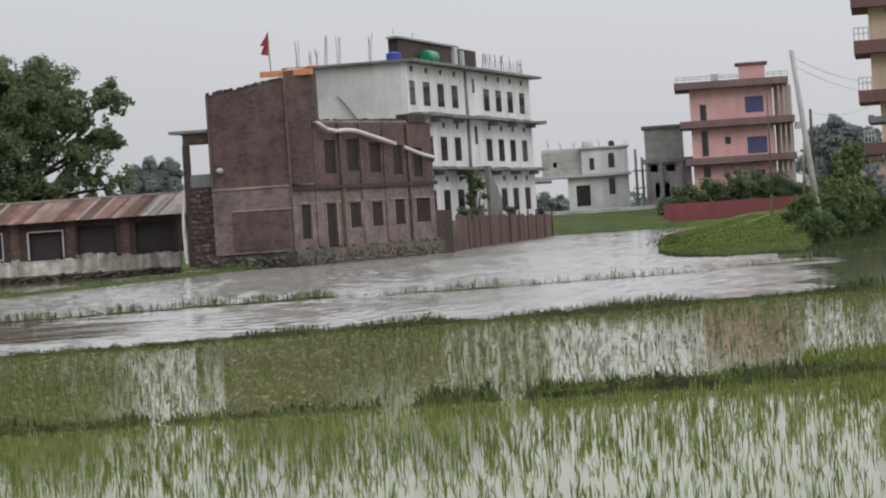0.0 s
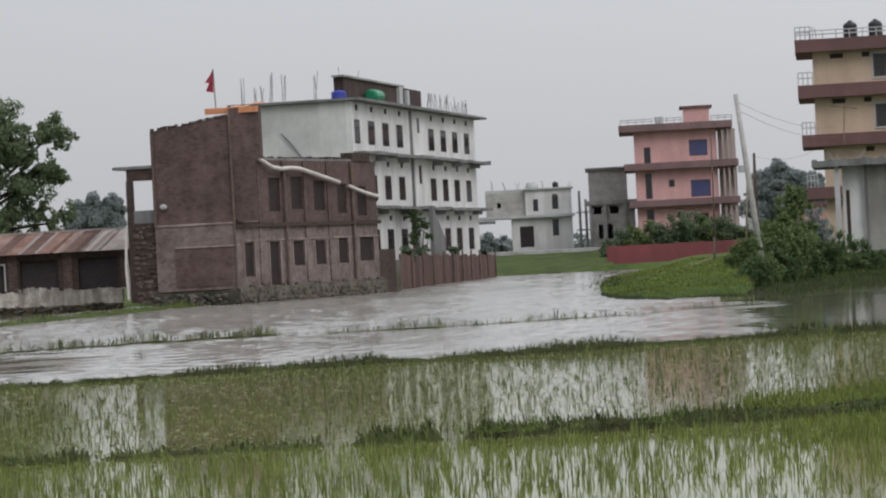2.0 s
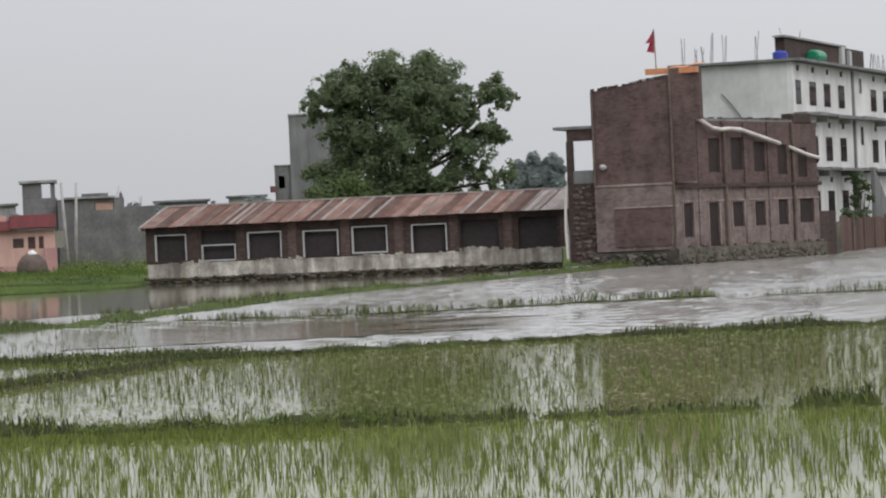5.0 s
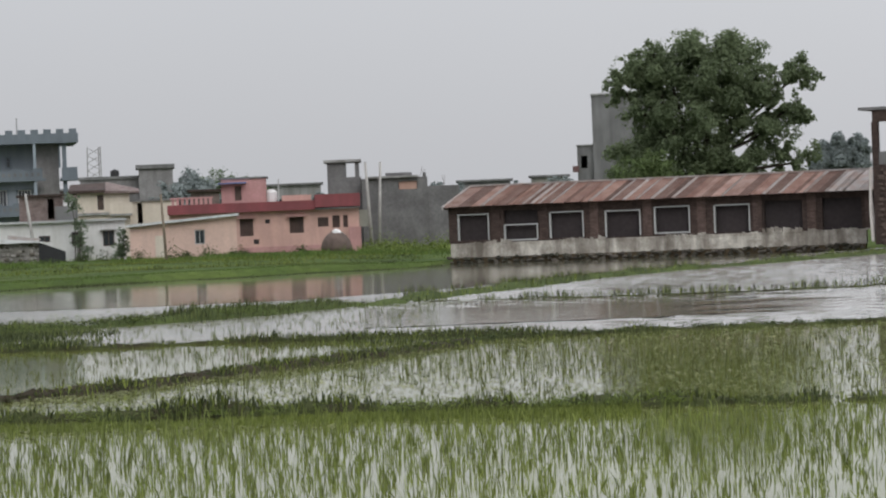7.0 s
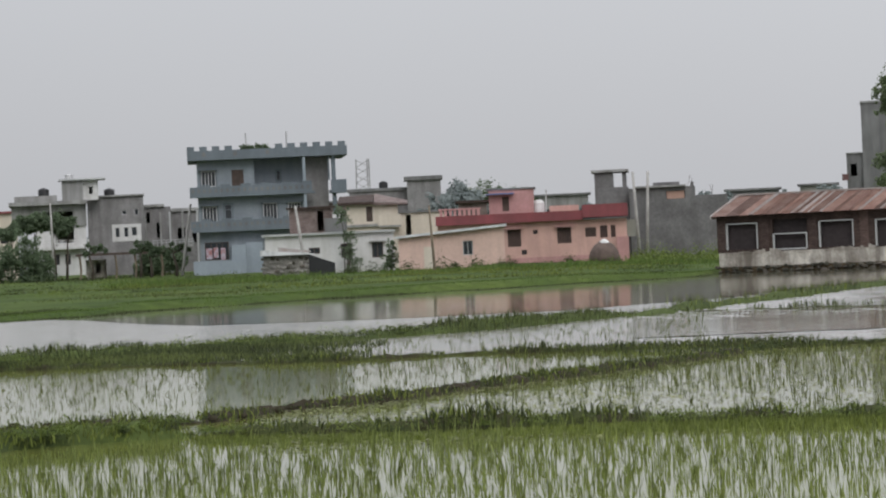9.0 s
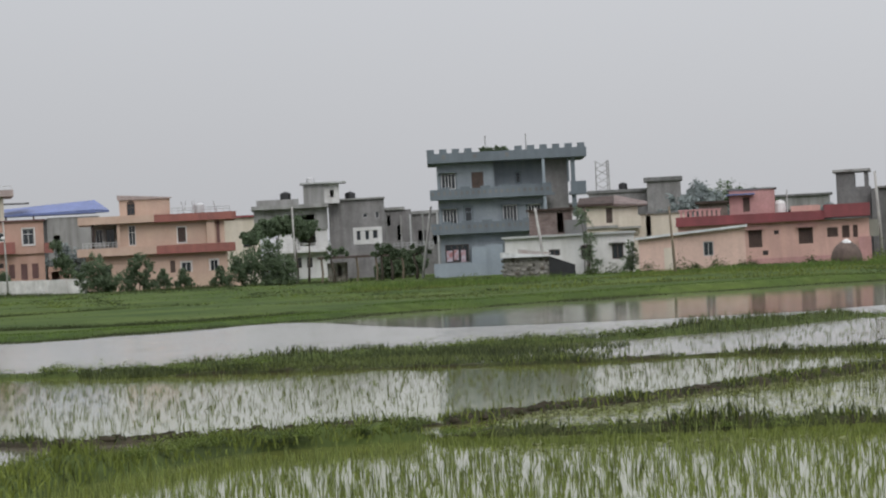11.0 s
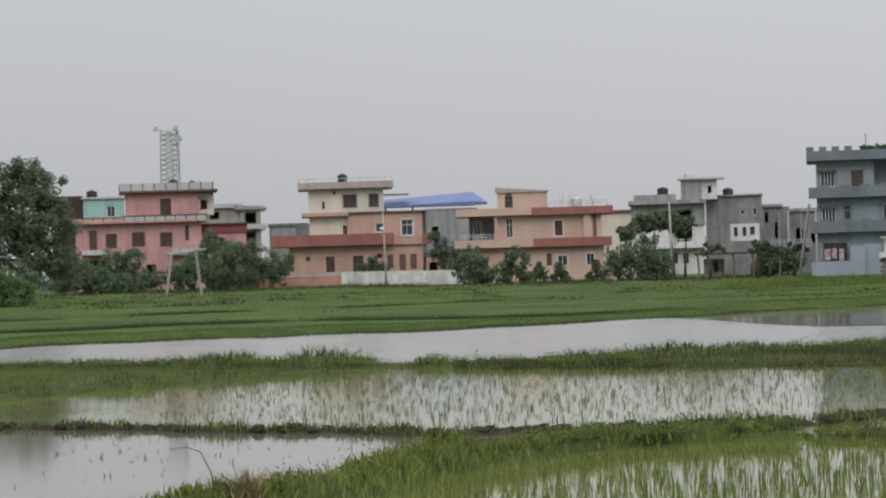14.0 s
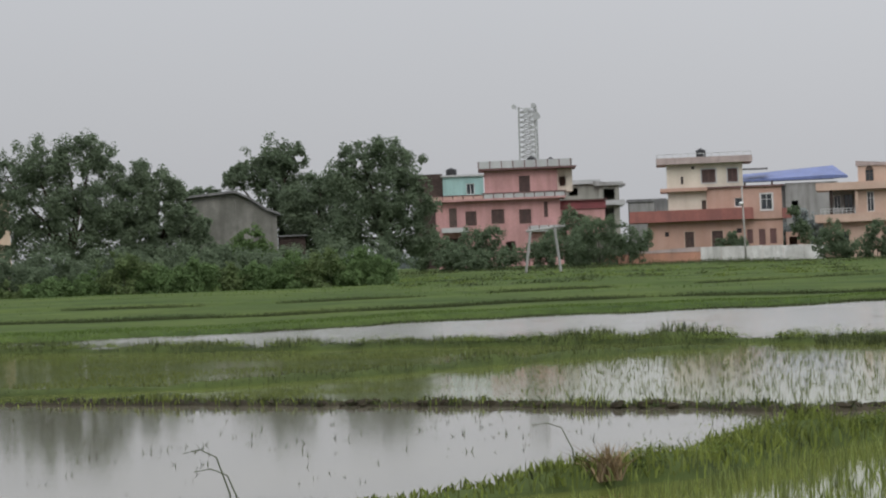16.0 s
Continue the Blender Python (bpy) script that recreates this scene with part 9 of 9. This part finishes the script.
for i, (a0, a1) in enumerate((((6.92, 118, 7.3), (8.75, 178, 8.2)), ((6.94, 118, 6.95), (8.75, 178, 7.6)), ((7.2, 190, 7.0), (8.4, 181, 7.0)))):
    p0, p1 = polar(a0[0], a0[1], a0[2]), polar(a1[0], a1[1], a1[2])
    pts = [p0.lerp(p1, k / 8) - Vector((0, 0, 1.6 * (k / 8) * (1 - k / 8))) for k in range(9)]
    solid_thing("power_cable", Geo().tube(pts, 0.008, 5), M["iron"], Matrix(), "thin dark cable slung from a leaning pole", "cable", "power cables")

ms = thing("phone_mast", Matrix.Translation(polar(-35.25, 360)), "slim white lattice phone mast with round dishes", "mast")
foot = [(-1.15, -0.9), (1.15, -0.9), (0, 1.1)]
for x, y in foot:
    part("leg", Geo().tube([(x * 1.15, y * 1.15, 1.0), (x, y, 20.0)], 0.12, 6), M["plaster"], ms)
for i in range(14):
    z = 11.6 + i * 0.6
    g = Geo()
    for (x0, y0), (x1, y1) in zip(foot, foot[1:] + foot[:1]):
        g.tube([(x0, y0, z), (x1, y1, z + 0.6)], 0.05, 5).tube([(x1, y1, z), (x0, y0, z + 0.6)], 0.05, 5).tube([(x0, y0, z), (x1, y1, z)], 0.05, 5)
    part("lattice", g, M["plaster"], ms)
for x, z in ((1.75, 18.8), (-1.5, 20.1), (0.3, 19.6), (1.4, 20.1)):
    r = 0.5 if z < 19 else 0.3
    part("dish", Geo().tube([(x - 0.05, -1.1, z), (x, -1.45, z)], [r * 0.8, r], 14), M["plaster"], ms)
# cement grey on the steel mast paints it paler, as distance haze would
m2 = thing("lattice_mast", Matrix.Translation(polar(-19.72, 330)), "short grey lattice mast behind houses", "mast")
for x, y in ((-0.75, -0.7), (0.75, -0.7), (0, 0.8)):
    part("leg", Geo().tube([(x * 1.2, y * 1.2, 1.0), (x, y, 12.2)], 0.06, 6), M["cement"], m2)
for i in range(6):
    z = 7.0 + i * 0.85
    part("lattice", Geo().tube([(-0.8, -0.7, z), (0.8, -0.7, z + 0.85)], 0.035, 5).tube([(0.8, -0.7, z), (-0.8, -0.7, z + 0.85)], 0.035, 5), M["cement"], m2)

gp = polar(-35.2, 222)
GA = thing("gate_frame", pose(gp.x, gp.y, 0, 0, 0, 35.2), "pale wooden gate frame standing in a meadow", "gate")
part("post", Geo().tube([(-1.05, 0, 0.6), (-0.55, 0, 4.0)], 0.1, 8), M["cement"], GA)
part("post", Geo().tube([(1.6, 0, 0.6), (1.2, 0, 4.2)], 0.1, 8), M["cement"], GA)
part("beam", Geo().tube([(-0.9, 0, 3.85), (2.0, 0, 4.15)], 0.1, 8), M["cement"], GA)

hp = polar(-15.19, 214)
HY = thing("haystack", Matrix.Translation((hp.x, hp.y, 0.45)), "brown domed haystack under a pale cover", "haystack")
part("straw", Geo().lathe(0, 0, [(1.05, -0.1), (1.12, 0.35), (1.0, 0.8), (0.72, 1.2), (0.3, 1.5)], 16), M["straw"], HY, "", True)
part("cover", Geo().lathe(0.05, -0.1, [(0.42, 1.35), (0.3, 1.5), (0.14, 1.62), (0.02, 1.64)], 10), M["white"], HY, "pale plastic cover")

# tall dead stalks and a dry tuft on the broad dike
dp = polar(-34.05, 25.4)
n = 170
ang0 = RNG.uniform(0, 2 * math.pi, n)
rad0 = np.abs(RNG.normal(0, 0.065, n))
roots = np.stack([dp.x + np.cos(ang0) * rad0, dp.y + np.sin(ang0) * rad0, np.full(n, 0.06)], 1)
blades("dry_grass_tuft", roots, RNG.uniform(0.12, 0.36, n), 0.006, 0.7, M["dry_blade"], "dry brown grass tuft on a dike", "grass", "stuff")
for i, (h, d, hgt) in enumerate(((-41.2, 20.5, 0.75), (-41.0, 20.4, 0.62), (-34.6, 25.6, 0.55))):
    p = polar(h, d)
    g = Geo().tube([(p.x, p.y, -0.1), (p.x - 0.06, p.y, hgt * 0.6), (p.x - 0.17, p.y, hgt * 0.93), (p.x - 0.32, p.y, hgt), (p.x - 0.48, p.y, hgt * 0.96)],
                   [0.007, 0.006, 0.005, 0.004, 0.002], 5)
    solid_thing("bent_reed", g, M["dark_blade"], Matrix(), "long bent reed leaning over the water", "reed", "bent reeds")


def floating_weed():
    """Bits of weed and scum afloat between the rice, past counting."""
    g = np.random.default_rng(17)
    n = 17000
    h = g.uniform(-22, 11.5, n)
    near, far = np.full(n, 30.0), on_line([(-23, 36), *DIKE_SLANT[1:], *DIKE_MID[2:]], h)
    r = near + (far - near) * g.random(n) ** 0.8
    pts = np.stack([r * np.sin(np.radians(h)), r * np.cos(np.radians(h)), np.full(n, 0.012)], 1)
    nrm = np.stack([g.normal(0, 0.07, n), g.normal(0, 0.07, n), np.ones(n)], 1)
    nrm /= np.linalg.norm(nrm, axis=1)[:, None]
    ob = new("floating_weed", leaf_mesh("floating_weed", pts, nrm, 0.04, M["scum"]))
    tagged(ob, "bits of green weed afloat between the rice", "weed", "", "stuff")


floating_weed()


def leafy_weeds(label, places, spread, tall, leaves, size, material, seed):
    """Broad-leaved weeds growing in small clumps, past counting."""
    g = np.random.default_rng(seed)
    pts = []
    for p in places:
        k = g.uniform(0.5, 1.4)
        q = np.stack([g.normal(0, spread * k, leaves), g.normal(0, spread * k, leaves), np.abs(g.normal(0, tall * 0.5 * k, leaves))], 1)
        q[:, 2] *= np.exp(-(q[:, 0] ** 2 + q[:, 1] ** 2) / (2.5 * spread * k) ** 2)
        pts.append(np.array(p) + q)
    pts = np.concatenate(pts)
    nrm = g.normal(0, 0.6, pts.shape) + np.array([0, 0, 0.7])
    nrm /= np.linalg.norm(nrm, axis=1)[:, None]
    ob = new("weeds", leaf_mesh("weeds", pts, nrm, size, M[material]))
    return tagged(ob, label, "weeds", "", "stuff")


def on_dike(line, h0, h1, count, z, wide, seed):
    """Places scattered along a dike's back between two headings."""
    g = np.random.default_rng(seed)
    out = []
    for h in g.uniform(h0, h1, count):
        p = polar(h, float(on_line(line, h)) + g.normal(0, wide), z)
        out.append(tuple(p))
    return out


leafy_weeds("green broad-leaved weeds on a broad dike", on_dike(DIKE_LEFT, -33.6, -23.4, 100, 0.14, 0.2, 201), 0.07, 0.16, 150, 0.013, "weed", 202)
leafy_weeds("dark broad-leaved weeds on a broad dike", on_dike(DIKE_LEFT, -33.6, -23.4, 45, 0.09, 0.25, 203), 0.07, 0.13, 130, 0.013, "weed_dark", 204)
leafy_weeds("green weeds along a near dike", on_dike(DIKE_NEAR, -23.2, -8.5, 90, 0.06, 0.22, 205), 0.08, 0.1, 100, 0.013, "weed", 206)
leafy_weeds("dark weeds along a near dike", on_dike(DIKE_NEAR, -23.2, -6.0, 70, 0.03, 0.16, 207), 0.08, 0.07, 90, 0.012, "weed_dark", 208)
leafy_weeds("mixed weeds along a near dike", on_dike(DIKE_NEAR, 1.6, 12, 60, 0.06, 0.2, 209), 0.09, 0.1, 100, 0.013, "weed_dark", 210)
leafy_weeds("green weeds along a near dike", on_dike(DIKE_NEAR, 1.6, 12, 60, 0.07, 0.25, 229), 0.09, 0.1, 100, 0.013, "weed", 230)
leafy_weeds("green weeds on the pond dike", on_dike(DIKE_POND, -49, -16, 240, 0.12, 0.42, 211), 0.16, 0.17, 110, 0.02, "weed", 212)
leafy_weeds("dark weeds on the pond dike", on_dike(DIKE_POND, -49, -16, 160, 0.08, 0.45, 213), 0.16, 0.14, 110, 0.02, "weed_dark", 214)
leafy_weeds("dark weeds on a muddy dike", on_dike(DIKE_MUD, -49, -23.2, 90, 0.03, 0.12, 215), 0.07, 0.08, 80, 0.013, "weed_dark", 216)
leafy_weeds("dark weeds on a slanting dike", on_dike(DIKE_SLANT, -23, -12.5, 80, 0.04, 0.15, 217), 0.09, 0.07, 80, 0.014, "weed_dark", 218)
leafy_weeds("dark weeds on a dike by the flood", on_dike(DIKE_MID, -12.8, 12, 120, 0.04, 0.12, 219), 0.09, 0.08, 70, 0.018, "weed_dark", 220)
g0 = np.random.default_rng(221)
spots = []
for h, d in zip(g0.uniform(-38, -13.5, 260), g0.uniform(150, 255, 260)):
    p = polar(h, d)
    spots.append((p.x, p.y, float(land(p.x, p.y)) - 0.05))
leafy_weeds("low green weeds scattered over the meadow", spots[:130], 0.6, 0.26, 150, 0.06, "weed", 222)
leafy_weeds("low dark weeds scattered over the meadow", spots[130:], 0.6, 0.3, 150, 0.06, "weed_dark", 224)
foot_spots = []
for h, d in zip(g0.uniform(-14.6, -12.3, 50), g0.uniform(200, 228, 50)):
    p = polar(h, d)
    foot_spots.append((p.x, p.y, float(land(p.x, p.y)) - 0.05))
leafy_weeds("tall green weeds at the foot of a bare block", foot_spots, 0.8, 0.9, 260, 0.08, "weed", 226)
hut_spots = []
for h in (-18.95, -18.4, -18.0, -17.65, -17.2, -16.9, -15.9, -19.6, -20.0):
    p = polar(h + g0.uniform(-0.1, 0.1), 202.5)
    hut_spots.append((p.x, p.y, float(land(p.x, p.y))))
leafy_weeds("dark weeds at the foot of a hut", hut_spots, 0.35, 0.8, 260, 0.07, "weed_dark", 227)
bank_spots = []
for h, d in zip(g0.uniform(4.3, 7.4, 90), g0.uniform(0, 1, 90)):
    p = polar(h, float(shore_at(h)) + 1 + d * (8 + 8 * (h - 4.3)))
    bank_spots.append((p.x, p.y, float(land(p.x, p.y)) - 0.03))
leafy_weeds("green weeds in clumps on a bank", bank_spots, 0.35, 0.3, 120, 0.04, "weed", 225)
leafy_weeds("dark plants at the tip of a bank", [tuple(polar(4.3 + 0.12 * i, 112 + 3 * i, 0.35)) for i in range(3)], 0.3, 0.5, 160, 0.05, "weed_dark", 223)


def clods(dike_name, line, h0, h1, count, wide, seed):
    """Clods of dug earth lying on a dike, each a part of it."""
    g = random.Random(seed)
    parent = bpy.data.objects[dike_name]
    for _ in range(count):
        h = g.uniform(h0, h1)
        p = polar(h, float(on_line(line, h)) + g.gauss(0, wide))
        k = g.uniform(0.6, 1.5)
        part("clod", rock(p.x, p.y, 0.03 + g.uniform(0, 0.03), 0.07 * k, 0.06 * k, 0.04 * k), M["mud"], parent)


clods("dike_mud", DIKE_MUD, -45, -23.5, 150, 0.12, 231)
clods("dike_slant", DIKE_SLANT, -23, -15, 60, 0.16, 232)

# ---------------------------------------------------------------- more houses far behind


def far_house(label, h0, h1, dist, top, material, wins=2, roof="cement_dark", base=0.6, kind="house"):
    """A plain house far off: shell with a row of windows a storey and a flat roof slab."""
    mid = (h0 + h1) / 2
    half = dist * math.tan(radians((h1 - h0) / 2))
    hs = House("far_house", label, kind, mid, dist)
    holes = []
    z = base + 1.0
    while z + 1.3 < top - 0.3:
        for i in range(wins):
            c = -half + (i + 0.5) * 2 * half / wins
            holes.append((c - 0.45, z, c + 0.45, z + 1.2))
        z += 3.0
    hs.shell(-half, half, base - 0.4, top, 6, material, holes)
    for h in holes:
        hs.window(*h, bars=0)
    hs.slab(-half - 0.3, half + 0.3, -0.4, 6.2, top, top + 0.22, roof, "roof_slab")
    tagged(hs.ob, group="far houses")
    return hs


far_house("grey far house behind the pink house", -16.5, -15.45, 340, 7.3, "cement", 2)
far_house("brown far house among garden trees", -17.95, -17.4, 262, 5.8, "brick_pale", 1, "brick_dark")
far_house("low dark far house behind the shed", -12.8, -11.8, 340, 6.9, "cement_dark", 2)
far_house("pale green far house behind the shed", -11.4, -10.7, 345, 7.2, "green_grey", 2)
far_house("brown brick far house", -20.5, -19.4, 320, 7.3, "brick_pale", 2)
far_house("grey far house among trees", -18.6, -17.7, 345, 8.0, "cement", 2)
far_house("pale pink far house", -17.7, -16.8, 350, 7.4, "pink_pale", 2)
far_house("cream far house between two blocks", -27.4, -26.4, 330, 7.9, "cream", 2, "red")
far_house("grey far house behind a side wall", -30.6, -29.8, 340, 6.6, "cement_dark", 2)
far_house("tan far house among the trees", -46.2, -45.3, 270, 9.0, "tan", 1)
far_house("pale far house beyond the bank", 7.0, 7.35, 340, 6.6, "plaster", 1)
far_house("pink far house below the flats", 7.95, 8.7, 215, 3.9, "pink_pale", 1, "maroon")
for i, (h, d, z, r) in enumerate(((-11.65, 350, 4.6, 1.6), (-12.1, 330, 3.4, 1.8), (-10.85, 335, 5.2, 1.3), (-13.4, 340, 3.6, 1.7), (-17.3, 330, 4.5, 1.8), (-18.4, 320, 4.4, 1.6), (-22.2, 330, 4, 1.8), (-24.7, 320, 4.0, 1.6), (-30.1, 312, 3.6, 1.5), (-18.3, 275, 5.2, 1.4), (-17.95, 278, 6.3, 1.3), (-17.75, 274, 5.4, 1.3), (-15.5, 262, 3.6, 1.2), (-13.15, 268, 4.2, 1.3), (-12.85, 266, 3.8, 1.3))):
    bush("far garden tree between houses", h, d, 0.6, [(0, 0, z, r), (1.3, 0, z * 0.75, r * 0.9), (-1.4, 0, z * 0.7, r * 0.9), (0, 0, z * 0.4, r)], 2200, 0.25, "leaf_hazy_pale", 140 + i, 0.1, "tree", "far garden trees")
